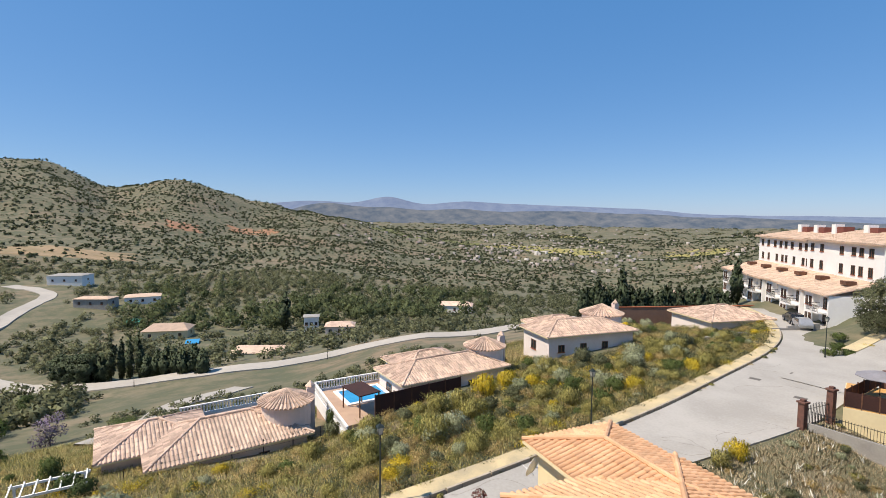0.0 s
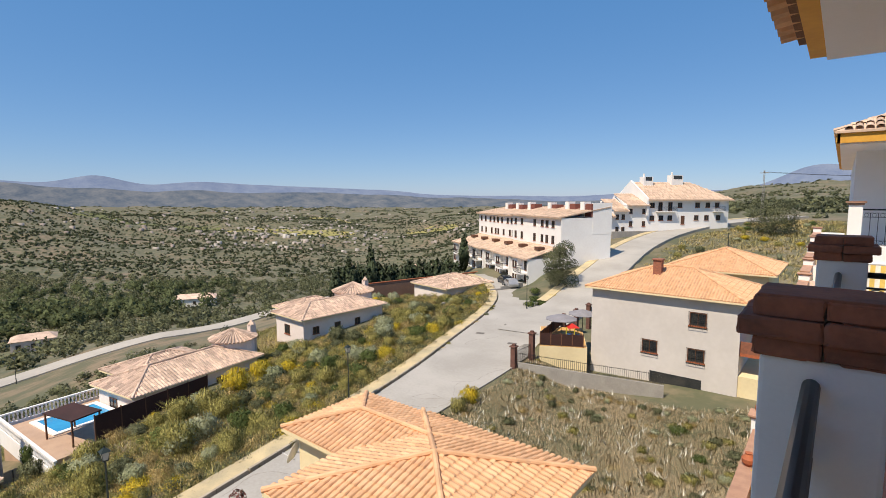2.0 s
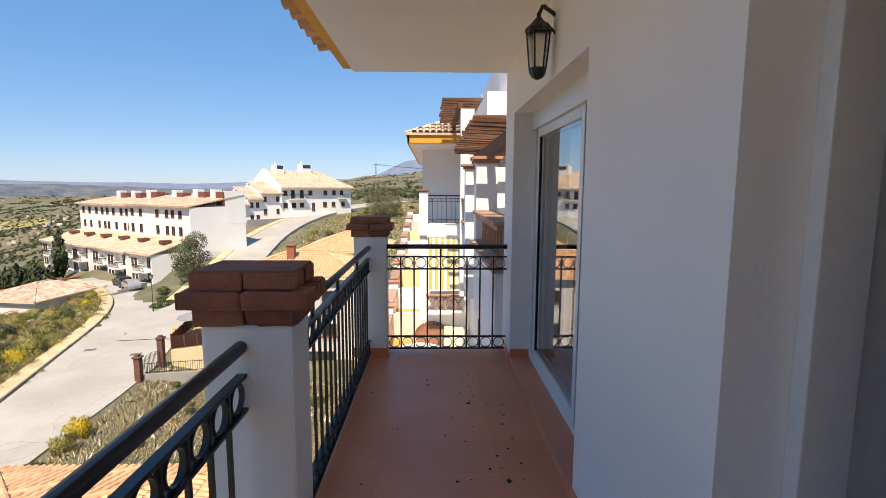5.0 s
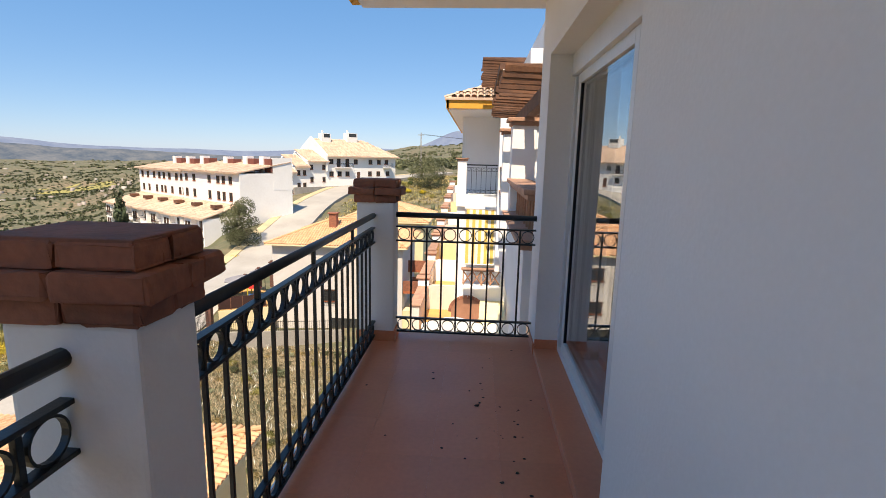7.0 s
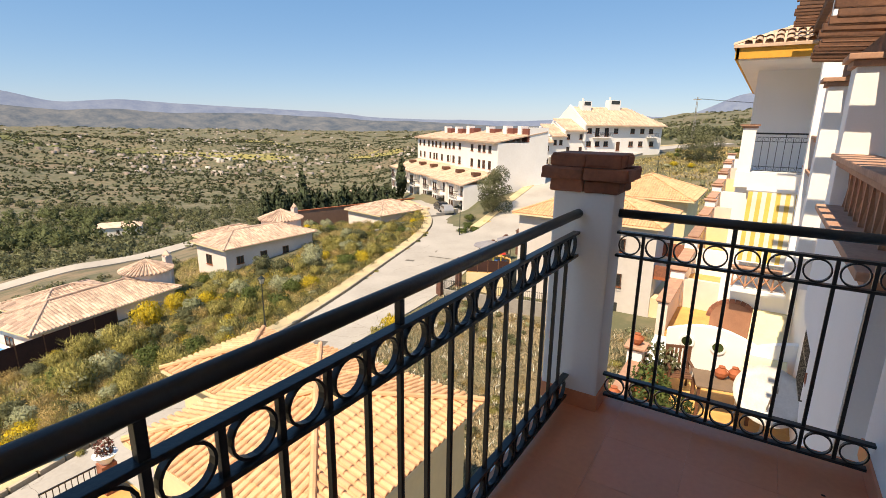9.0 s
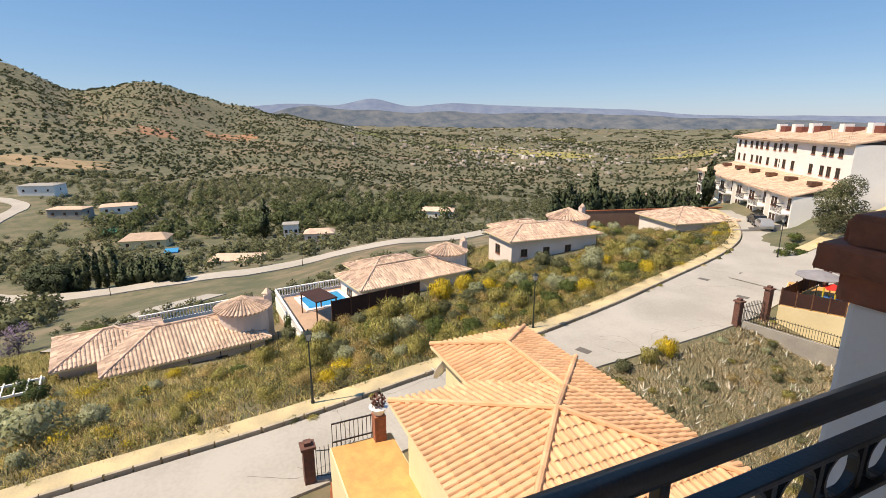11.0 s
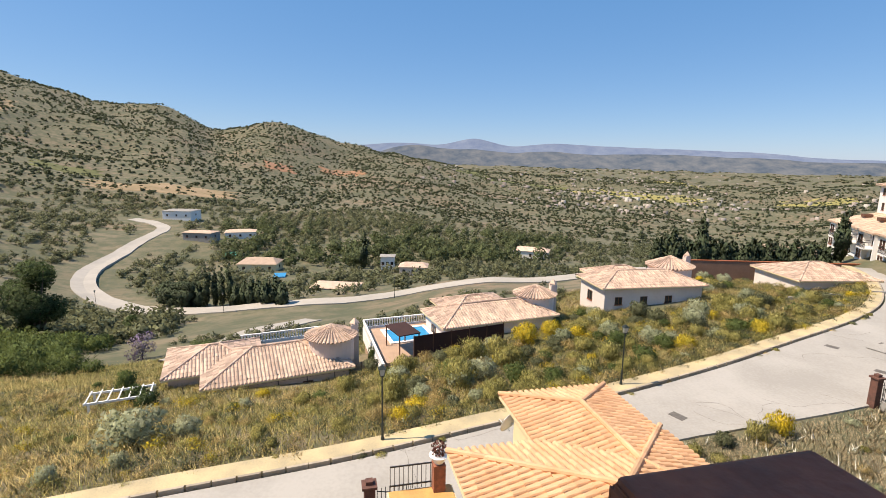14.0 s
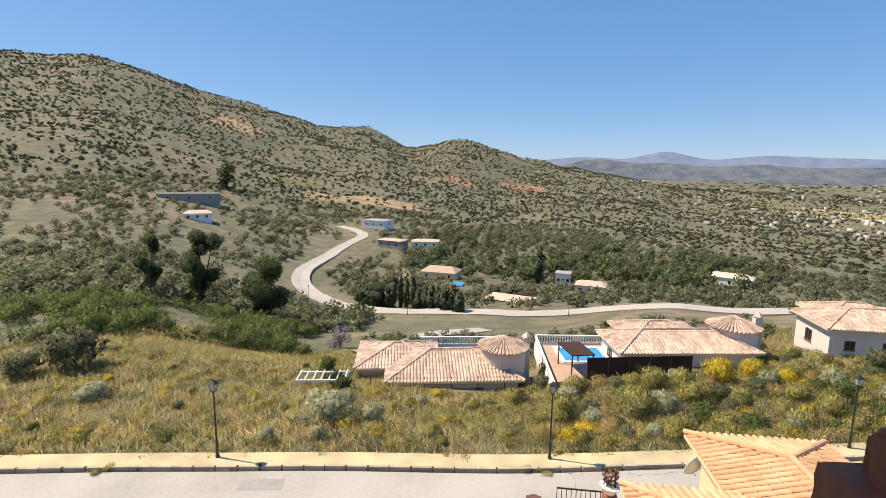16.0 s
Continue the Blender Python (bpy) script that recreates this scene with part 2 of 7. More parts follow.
def lathe(profile, seg=16):
    """A turned shape from (radius, height) pairs."""
    bm = bmesh.new()
    rings = []
    for r, z in profile:
        rings.append([bm.verts.new((r * math.cos(2 * math.pi * i / seg), r * math.sin(2 * math.pi * i / seg), z)) for i in range(seg)])
    for p, q in zip(rings, rings[1:]):
        for i in range(seg):
            bm.faces.new((p[i], p[(i + 1) % seg], q[(i + 1) % seg], q[i]))
    bm.faces.new(list(reversed(rings[0])))
    bm.faces.new(rings[-1])
    return bm


def ring_verts(c, axis_u, axis_v, r, w, depth_v, seg=20):
    """A flat-bar ring in the plane u-v about c, w thick and depth_v deep."""
    c, u, v = Vector(c), Vector(axis_u), Vector(axis_v)
    n = u.cross(v)
    vs, fs = [], []
    for i in range(seg):
        a = 2 * math.pi * i / seg
        d = u * math.cos(a) + v * math.sin(a)
        for rr, s in ((r - w, -1), (r, -1), (r, 1), (r - w, 1)):
            vs.append(c + d * rr + n * (s * depth_v / 2))
    for i in range(seg):
        j = (i + 1) % seg
        for k in range(4):
            fs.append((i * 4 + k, j * 4 + k, j * 4 + (k + 1) % 4, i * 4 + (k + 1) % 4))
    return vs, fs


def ring(name, c, u, v, r, w, depth, material, parent):
    vs, fs = ring_verts(c, u, v, r, w, depth)
    return mesh_ob(name, vs, fs, material, parent)


# ---- terrain ----
BEARINGS = np.array([-30.0, 0, 25, 45, 65, 85, 105, 130, 160])
RANGES = np.array([10.0, 28, 50, 80, 120, 220, 400, 700, 1200, 2200, 3600])
SECTIONS = np.array([
    [-10, -13.2, -14.0, -9.5, -4, -2, 0, 8, 20, 50, 90],
    [-10, -13.9, -14.3, -12.5, -7, -9, -25, -45, -55, -70, -90],
    [-10, -13.6, -14.0, -15.2, -22, -45, -75, -95, -105, -105, -110],
    [-10, -13.8, -16.2, -19.6, -28, -48, -72, -90, -105, -110, -110],
    [-10, -14, -19.6, -25.5, -33.5, -50, -62, -66, -32, -110, -110],
    [-10, -14, -18.8, -26, -35.5, -48, -50, -32, 54, -50, -90],
    [-10, -14, -15.2, -17.5, -21, -27, -20, 44, 174, 150, 80],
])
SECTIONS = np.vstack([SECTIONS[:1], SECTIONS, SECTIONS[-1:]])
SZ = -12.95          # street level
KERB_LINE = [(-13.0, -50.0), (-18.9, -19.7), (-20.65, -9.4), (-21.5, -4.0), (-22.45, 3.7), (-23.6, 9.8), (-25.9, 20.4), (-27.1, 25.4), (-28.95, 32.2), (-31.4, 39.9), (-35.3, 52.0), (-39.1, 60.3), (-43.8, 66.9), (-49.0, 72.5), (-56.0, 77.5)]
BRANCH = [(-26.5, 46, -12.95), (-28.0, 55, -12.9), (-28.4, 62, -12.4), (-29.5, 76, -10.2), (-30.5, 96, -7.4), (-28.5, 116, -5.4), (-23, 136, -4.2), (-10, 160, -3)]
FAR_ROAD = [(-100, 110), (-98, 80), (-98, 55), (-103, 33), (-108, 17), (-110.5, -0.5), (-114.5, -19), (-123, -34), (-136, -49), (-152, -62), (-175, -73), (-203, -80), (-231, -81), (-259, -81), (-286, -82), (-305, -92), (-325, -110)]


def smooth_line(points, step):
    """Catmull-Rom through points, at about even steps."""
    p = [Vector(q).to_3d() if len(q) == 2 else Vector(q) for q in points]
    p = [p[0] * 2 - p[1]] + p + [p[-1] * 2 - p[-2]]
    out = []
    for a, b, c, d in zip(p, p[1:], p[2:], p[3:]):
        k = max(2, int((c - b).length / step))
        for i in range(k):
            t = i / k
            out.append(0.5 * (2 * b + (c - a) * t + (2 * a - 5 * b + 4 * c - d) * t * t + (3 * b - a - 3 * c + d) * t ** 3))
    return out + [p[-2]]


def cubic(w):
    return w * w * (3 - 2 * w)


def fbm(x, y, scale, octaves=4):
    """Cheap value noise on arrays, about -1 to 1."""
    out, amp, f = 0, 1.0, 1.0 / scale
    for o in range(octaves):
        out = out + amp * (np.sin(x * f * 1.7 + 1.3 * o + 2.1 * np.sin(y * f * 1.1 + o)) * np.sin(y * f * 1.9 - 0.7 * o + 1.7 * np.sin(x * f * 0.9 - o)))
        amp, f = amp * 0.5, f * 2.03
    return out


kerb_pts = smooth_line(KERB_LINE, 1.0)
KX, KY = np.array([p.x for p in kerb_pts]), np.array([p.y for p in kerb_pts])
branch_pts = smooth_line(BRANCH, 1.0)
BX, BY, BZ = (np.array([p[i] for p in branch_pts]) for i in range(3))


def base_height(x, y):
    x, y = np.asarray(x, float), np.asarray(y, float)
    d = np.hypot(x, y)
    a0 = np.degrees(np.arctan2(-x, y))
    a = np.clip(a0 * 0.975, -30, 160)
    i = np.clip(np.searchsorted(BEARINGS, a) - 1, 0, len(BEARINGS) - 2)
    wa = cubic((a - BEARINGS[i]) / (BEARINGS[i + 1] - BEARINGS[i]))
    ld, lr = np.log(np.clip(d, 10, 3600)), np.log(RANGES)
    j = np.clip(np.searchsorted(lr, ld) - 1, 0, len(lr) - 2)
    wd = (ld - lr[j]) / (lr[j + 1] - lr[j])
    z0 = SECTIONS[i, j] * (1 - wa) + SECTIONS[i + 1, j] * wa
    z1 = SECTIONS[i, j + 1] * (1 - wa) + SECTIONS[i + 1, j + 1] * wa
    z = z0 * (1 - wd) + z1 * wd
    rough = np.clip((d - 60) / 600, 0, 1)
    # the rounded hill at the spur's end, and the saddle before it
    z = z + 26 * np.exp(-((a0 - 94.5) / 5.5) ** 2 - ((d - 1150) / 330) ** 2) - 34 * np.exp(-((a0 - 100.8) / 3.2) ** 2 - ((d - 1200) / 380) ** 2)
    # the far valley side climbs to the west
    z = z + 0.042 * np.sin(np.radians(np.clip(a0, 0, 180))) * np.minimum(d, 1450) * np.clip((d - 60) / 200, 0, 1)
    return z + fbm(x, y, 190, 5) * 9 * np.clip((d - 250) / 900, 0, 1) + fbm(x, y, 30, 3) * 1.2 * rough + fbm(x, y, 7, 2) * 0.10


def kerb_x(y):
    return np.interp(y, KY, KX)


def road_width(y):
    """The street between the kerb and the lots."""
    return np.interp(y, [-50, 15, 21, 25, 36, 46, 56, 80], [5.0, 5.0, 5.2, 6.0, 8.4, 9.0, 8.0, 7.0])


def height(x, y):
    x, y = np.asarray(x, float), np.asarray(y, float)
    z = base_height(x, y)
    # the street's level shelf, and the lot behind it
    off = x - kerb_x(y)
    shelf = np.clip(1 - np.maximum(np.maximum(-off - 1.6, off - 9.0), 0) / 5.0, 0, 1) * np.clip((82 - y) / 8, 0, 1) * np.clip((y + 60) / 8, 0, 1)
    shelf = cubic(shelf)
    z = z * (1 - shelf) + (SZ - 0.12) * shelf
    near = (x > -50) & (x < 10) & (y > 40) & (y < 175)
    if np.any(near):
        dd = np.full(x.shape, 99.0)
        zz = np.zeros(x.shape)
        for bx, by, bz in zip(BX[::3], BY[::3], BZ[::3]):
            q = np.hypot(x - bx, y - by)
            m = q < dd
            dd, zz = np.where(m, q, dd), np.where(m, bz, zz)
        w = cubic(np.clip(1 - (dd - 5) / 8, 0, 1)) * near * np.clip((y - 55) / 12, 0, 1)
        z = z * (1 - w) + (zz - 0.45) * w
    return z


def ground_z(x, y):
    return float(height(np.array([x]), np.array([y]))[0])


def build_ground():
    az = np.radians(np.concatenate([np.linspace(-40, 165, 430), np.linspace(170, 315, 30)]))
    rr = np.concatenate([np.linspace(6, 60, 110), np.geomspace(60.6, 4700, 210)])
    A, D = np.meshgrid(az, rr)
    X, Y = -np.sin(A) * D, np.cos(A) * D
    Z = height(X, Y)
    n, m = A.shape
    idx = np.arange(n * m).reshape(n, m)
    nxt = np.roll(idx, -1, axis=1)
    quads = np.stack([idx[:-1], idx[1:], nxt[1:], nxt[:-1]], -1).reshape(-1, 4)
    ob = tri_ob("ground", np.stack([X, Y, Z], -1).reshape(-1, 3), quads[:, ::-1], GROUND)
    ob.data.polygons.foreach_set("use_smooth", [True] * len(ob.data.polygons))
    tagged(ob, "dry grassy valley ground with olive groves and hills", "ground", kind="structure")


build_ground()


def ribbon(name, line, left, right, z_of, material, label, category, lift=0.0, drop=0.3):
    """A draped strip with thickness beside a line; left and right are offsets across it."""
    vs, fs = [], []
    k = 7
    n = len(line)
    for i, p in enumerate(line):
        t = (line[min(i + 1, n - 1)] - line[max(i - 1, 0)])
        t = Vector((t.x, t.y, 0)).normalized()
        nrm = Vector((-t.y, t.x, 0))
        row = []
        for s in range(k):
            far = right(p.y) if callable(right) else right
            o = left + (far - left) * s / (k - 1)
            q = p + nrm * o
            row.append((q.x, q.y, z_of(q, p) + lift))
        vs += row + [(row[-1][0], row[-1][1], row[-1][2] - drop), (row[0][0], row[0][1], row[0][2] - drop)]
    w = k + 2
    for i in range(n - 1):
        for s in range(w):
            fs.append((i * w + s, (i + 1) * w + s, (i + 1) * w + (s + 1) % w, i * w + (s + 1) % w))
    ob = mesh_ob(name, vs, fs, material)
    return tagged(ob, label, category, kind="structure")


flat = lambda q, p: SZ
street = [p for p in kerb_pts if p.y < 77]
ribbon("road", street, -0.15, lambda y: -float(road_width(y)), flat, ROAD, "pale worn concrete street with cracks and patches", "road")
ribbon("pavement", street, 1.25, 0.15, flat, WALK, "ochre paved footway beside the street", "pavement", lift=0.15)
ribbon("road_branch", branch_pts, -3.2, 3.0, lambda q, p: p.z, ROAD, "pale concrete side street climbing the hill", "road", lift=0.06, drop=0.7)
ribbon("pavement_branch", [p for p in branch_pts if p.y > 60], 4.4, 3.0, lambda q, p: p.z, WALK, "ochre footway along the climbing street", "pavement", lift=0.15)
far_pts = smooth_line(FAR_ROAD, 2.0)
ribbon("road_far", far_pts, -3.2, 3.2, lambda q, p: max(ground_z(p.x, p.y), ground_z(q.x, q.y)), ROAD_FAR, "pale winding valley road", "road", lift=0.25, drop=1.2)

lane_pts = smooth_line([(-58, -14), (-66, -10.5), (-73, -9.5), (-77, -7), (-80, -3.5), (-86, 0.5)], 1.5)
ribbon("road_lane", lane_pts, -1.7, 1.7, lambda q, p: max(ground_z(p.x, p.y), ground_z(q.x, q.y)), ROAD_FAR, "narrow pale concrete lane behind the villas", "road", lift=0.15, drop=1.0)


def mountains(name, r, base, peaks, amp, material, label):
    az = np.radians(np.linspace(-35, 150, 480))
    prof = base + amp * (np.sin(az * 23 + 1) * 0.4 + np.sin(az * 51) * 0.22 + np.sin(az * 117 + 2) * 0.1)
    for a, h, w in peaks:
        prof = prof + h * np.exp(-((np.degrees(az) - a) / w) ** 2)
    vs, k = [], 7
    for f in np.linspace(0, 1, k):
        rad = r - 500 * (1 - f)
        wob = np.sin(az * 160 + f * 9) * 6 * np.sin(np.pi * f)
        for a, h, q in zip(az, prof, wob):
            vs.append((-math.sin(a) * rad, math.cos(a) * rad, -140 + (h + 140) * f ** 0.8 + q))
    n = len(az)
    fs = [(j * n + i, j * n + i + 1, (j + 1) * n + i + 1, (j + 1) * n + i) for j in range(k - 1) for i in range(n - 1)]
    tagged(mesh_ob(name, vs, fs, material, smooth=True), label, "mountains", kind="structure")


# haze is painted into both ranges, bluer and brighter on the farther one
mountains("backdrop", 4100, -12, [(81, 108, 4.5), (74, 70, 4), (66, 70, 6), (55, 66, 6), (45, 40, 6), (36, 18, 5)], 10, backdrop_mat("painted_haze_hill", (0.045, 0.06, 0.075), (0.13, 0.13, 0.125), 0.12), "hills across the valley with blue haze painted on")
mountains("backdrop_far", 4650, 28, [(73.7, 112, 3.2), (82, 104, 6.5), (65, 108, 7), (55, 68, 6), (46, 48, 6), (2, 200, 4.5), (14, 70, 5), (-6, 130, 6), (96, 60, 8)], 7, backdrop_mat("painted_haze_mountain", (0.08, 0.10, 0.15), (0.13, 0.15, 0.19), 0.24), "far mountain range painted paler with blue haze")


# ---- the balcony and its building ----
WX = 0.765          # wall face
Y_END = 4.30        # end of the house
FZ = 2.54           # soffit


def wall(name, bm, material=None, label="white plastered house wall"):
    return tagged(part(name, bm, material or PLASTER), label, "wall", kind="structure")


# wall with two door recesses
D1, D2, DH = (1.93, 3.86), (-1.15, 0.83), 2.10
wall("wall_north_pier", box(WX, 1.25, D1[1], Y_END, -0.02, FZ))
wall("wall_between_doors", box(WX, 1.25, D2[1], D1[0], -0.02, FZ))
wall("wall_south", box(WX, 1.25, -5.0, D2[0], -0.02, FZ))
for k, d in enumerate((D1, D2)):
    wall("wall_lintel_%d" % (k + 1), box(WX, 1.25, d[0], d[1], DH, FZ))
wall("wall_below", box(-0.53, 8.0, -5.0, Y_END, -14.5, -0.25), None, "white plastered house wall under the balcony")
tagged(part("slab", box(-0.55, 1.25, -5.0, 4.27, -0.245, -0.03), PLASTER), "balcony slab edge in white plaster", "slab", kind="structure")
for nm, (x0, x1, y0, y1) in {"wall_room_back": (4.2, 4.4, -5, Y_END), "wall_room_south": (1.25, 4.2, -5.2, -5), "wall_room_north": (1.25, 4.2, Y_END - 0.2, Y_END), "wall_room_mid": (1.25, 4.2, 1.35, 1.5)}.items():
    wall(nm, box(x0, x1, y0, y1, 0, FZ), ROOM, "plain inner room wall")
tagged(part("floor_inside", box(1.25, 4.2, -5, Y_END - 0.2, -0.03, 0.03), GROUT), "brown tiled room floor", "floor", kind="structure")
# soffit, fascia and roof above
tagged(part("ceiling", box(-0.62, 4.4, -5.2, 4.43, FZ, FZ + 0.16), PLASTER), "cream white balcony soffit", "ceiling", kind="structure")
tagged(part("trim", box(-0.73, -0.622, -5.2, 4.54, FZ + 0.05, FZ + 0.17), OCHRE), "ochre painted eave moulding", "trim", kind="structure")
tagged(part("trim_end", box(-0.622, 4.4, 4.432, 4.54, FZ + 0.05, FZ + 0.17), OCHRE), "ochre painted eave moulding", "trim", kind="structure")

eave = tagged(part("eave_board", box(-0.81, -0.55, -5.2, 4.57, FZ + 0.172, FZ + 0.20), WOOD), "dark eave board under the roof tiles", "eave", kind="structure")
for i in range(46):
    q = part("eave_tile", lathe([(0.085, 0.0), (0.085, 0.42), (0.075, 0.42), (0.075, 0.0)], 10), TILE_OR, eave)
    q.matrix_basis = pose(-0.92, -5.1 + i * 0.21, FZ + 0.235, 0, 82, 0)

# floor tiles
floor_ob = tagged(part("floor", box(-0.525, WX, -5.0, 4.24, -0.03, -0.004), GROUT), "glossy terracotta tiled balcony floor with dirt specks", "floor", kind="structure")
TS = 0.327
for i in range(4):
    for j in range(29):
        x0, y0 = -0.52 + i * TS, -5.0 + j * TS
        w = min(TS - 0.0008, WX - 0.002 - x0)
        bm = box(0, w, 0, min(TS - 0.0008, 4.24 - y0), -0.0035, 0.0)
        t = part("tile", bm, FLOOR_TILE, floor_ob)
        t.location = (x0, y0, 0)
sill_1 = tagged(part("sill", box(WX - 0.004, 0.95, D1[0], D1[1], -0.003, 0.05, 0.005), FLOOR_TILE), "raised terracotta tile door sill", "sill", kind="structure")
sill_2 = tagged(part("sill", box(WX - 0.004, 0.95, D2[0], D2[1], -0.003, 0.05, 0.005), FLOOR_TILE), "raised terracotta tile door sill", "sill", kind="structure")
for nm, b in {"baseboard_pier": (WX - 0.012, WX, D1[1], Y_END, 0, 0.085), "baseboard_between": (WX - 0.012, WX, D2[1], D1[0], 0, 0.085), "baseboard_south": (WX - 0.012, WX, -5, D2[0], 0, 0.085), "baseboard_jamb": (WX, 0.93, D1[1] - 0.012, D1[1], 0.051, 0.12)}.items():
    tagged(part(nm, box(*b, 0.002), FLOOR_TILE), "terracotta skirting tile", "skirting", kind="structure")

# dirt on the floor
rng = random.Random(4)
bm = bmesh.new()
for i in range(60):
    cx, cy = (rng.gauss(0.45, 0.16), rng.gauss(2.75, 0.5)) if i < 45 else (rng.uniform(-0.4, 0.7), rng.uniform(0.5, 4.0))
    if not -0.5 < cx < WX - 0.02 or not 0 < cy < 4.1:
        continue
    s = rng.uniform(0.003, 0.010) if rng.random() < 0.9 else rng.uniform(0.012, 0.022)
    k = rng.randint(5, 7)
    vs = [bm.verts.new((cx + s * rng.uniform(0.6, 1.4) * math.cos(6.283 * q / k), cy + s * rng.uniform(0.6, 1.4) * math.sin(6.283 * q / k), 0.0015)) for q in range(k)]
    top = bm.verts.new((cx, cy, 0.0015 + s * 0.4))
    for q in range(k):
        bm.faces.new((vs[q], vs[(q + 1) % k], top))
tagged(part("dirt_specks", bm, mat("dried_dirt", (0.06, 0.025, 0.015), None, 30, 0.95)), "dark dried dirt crumbs on the floor", "dirt", kind="stuff")


def sliding_door(name, y0, y1, open_part):
    """Two white sashes in a frame with a shutter box; y runs along the wall."""
    d = thing(name, (0, 0, 0), "white framed sliding glass balcony door", "door", kind="structure")
    x = 0.93
    zb, zt = 0.05, DH
    part("shutter_box", box(x - 0.02, x + 0.14, y0, y1, zt - 0.14, zt, 0.004), PVC, d)
    for a, b in ((y0, y0 + 0.05), (y1 - 0.05, y1)):
        part("guide_rail", box(x, x + 0.12, a, b, zb, zt - 0.14, 0.004), PVC, d)
    part("track", box(x, x + 0.12, y0 + 0.05, y1 - 0.05, zb, zb + 0.04, 0.003), PVC, d)
    for k, (a, b, xx) in enumerate(open_part):
        s = part("sash", box(xx, xx + 0.035, a, a + 0.065, zb + 0.04, zt - 0.14, 0.004), PVC, d)
        bm = bmesh.new()
        add_box(bm, xx, xx + 0.035, b - 0.065, b, zb + 0.04, zt - 0.14, 0.004)
        add_box(bm, xx, xx + 0.035, a + 0.065, b - 0.065, zb + 0.04, zb + 0.115, 0.004)
        add_box(bm, xx, xx + 0.035, a + 0.065, b - 0.065, zt - 0.205, zt - 0.14, 0.004)
        part("sash_frame", bm, PVC, s)
        bm = bmesh.new()
        for q in (a + 0.065, b - 0.075):
            add_box(bm, xx + 0.004, xx + 0.03, q, q + 0.01, zb + 0.115, zt - 0.205)
        part("seal", bm, GASKET, s)
        g = part("pane", box(xx + 0.013, xx + 0.021, a + 0.075, b - 0.075, zb + 0.115, zt - 0.205), GLASS, s)
        g.visible_shadow = False
        if k == 0:
            part("handle", box(xx - 0.03, xx, b - 0.045, b - 0.02, 0.95, 1.12, 0.006), PVC, s)
    part("side_seal", box(x + 0.0, x + 0.10, y0 + 0.05, y0 + 0.16, zb + 0.04, zt - 0.14), GASKET, d)
    if y0 > 1:
        # dark panel added so that the open gap beside the sash looks unlit
        gap_panel = part("gap_shade_panel", box(x + 0.02, x + 0.06, y0 + 0.165, y0 + 0.59, zb + 0.04, zt - 0.14), GASKET, d, "dark panel standing in for the unlit door gap")
        part("gap_bar", box(x + 0.008, x + 0.018, y0 + 0.50, y0 + 0.53, zb + 0.04, zt - 0.14), GREY_CONC, gap_panel)
    return d


sliding_door("door_1", D1[0], D1[1], ((D1[0] + 0.60, D1[1] - 0.10, 0.94), (D1[0] + 0.47, D1[1] - 0.05, 0.99)))
sliding_door("door_2", D2[0], D2[1], ((D2[0] + 0.1, D2[1] - 0.45, 0.94), (D2[0] + 0.05, D2[1] - 0.5, 0.99)))


def pillar(x, y, seed):
    r = random.Random(seed)
    p = thing("pillar", (x, y, 0), "white plastered balcony pillar with brick cap", "pillar", "balcony pillars")
    h = 0.14
    part("shaft", box(-h, h, -h, h, -0.02, 1.10, 0.012), PLASTER, p)
    bm = bmesh.new()
    for a in ((-h - 0.011, h + 0.011, -h - 0.011, -h), (-h - 0.011, h + 0.011, h, h + 0.011), (-h - 0.011, -h, -h, h), (h, h + 0.011, -h, h)):
        add_box(bm, *a, 0.0, 0.085, 0.002)
    part("skirting_tile", bm, FLOOR_TILE, p)
    part("mortar_bed", box(-0.135, 0.135, -0.135, 0.135, 1.10, 1.262), MORTAR, p)
    for z0, hh, half, n in ((1.10, 0.054, 0.158, 2), (1.157, 0.054, 0.195, 2), (1.214, 0.054, 0.160, 2)):
        for side in range(4):
            for k in range(n):
                L = 2 * half / n
                a = -half + k * L + 0.002
                bm = box(a, a + L - 0.004, -half, -half + 0.125, z0, z0 + hh, 0.008)
                for v in bm.verts:
                    v.co += Vector((r.uniform(-1, 1), r.uniform(-1, 1), r.uniform(-1, 1))) * 0.0045
                if k == 0:
                    bmesh.ops.translate(bm, verts=bm.verts[:], vec=(0, r.uniform(-0.004, 0.004), 0))
                bmesh.ops.rotate(bm, verts=bm.verts[:], cent=(0, 0, 0), matrix=Matrix.Rotation(math.pi / 2 * side, 3, "Z"))
                if side % 2:
                    bmesh.ops.scale(bm, verts=bm.verts[:], vec=(0.997, 0.997, 0.9985))
                part("brick", bm, BRICK, p)
    bm = box(-0.155, 0.155, -0.155, 0.155, 1.262, 1.274, 0.006)
    part("mortar_top", bm, BRICK, p, "worn reddish mortar top")
    p.scale = (1, 0.72, 0.978)
    return p


PX = -0.44
pillar(-0.475, 1.335, 1)
pillar(PX, 4.10, 2)
pillar(-0.475, -1.90, 3)


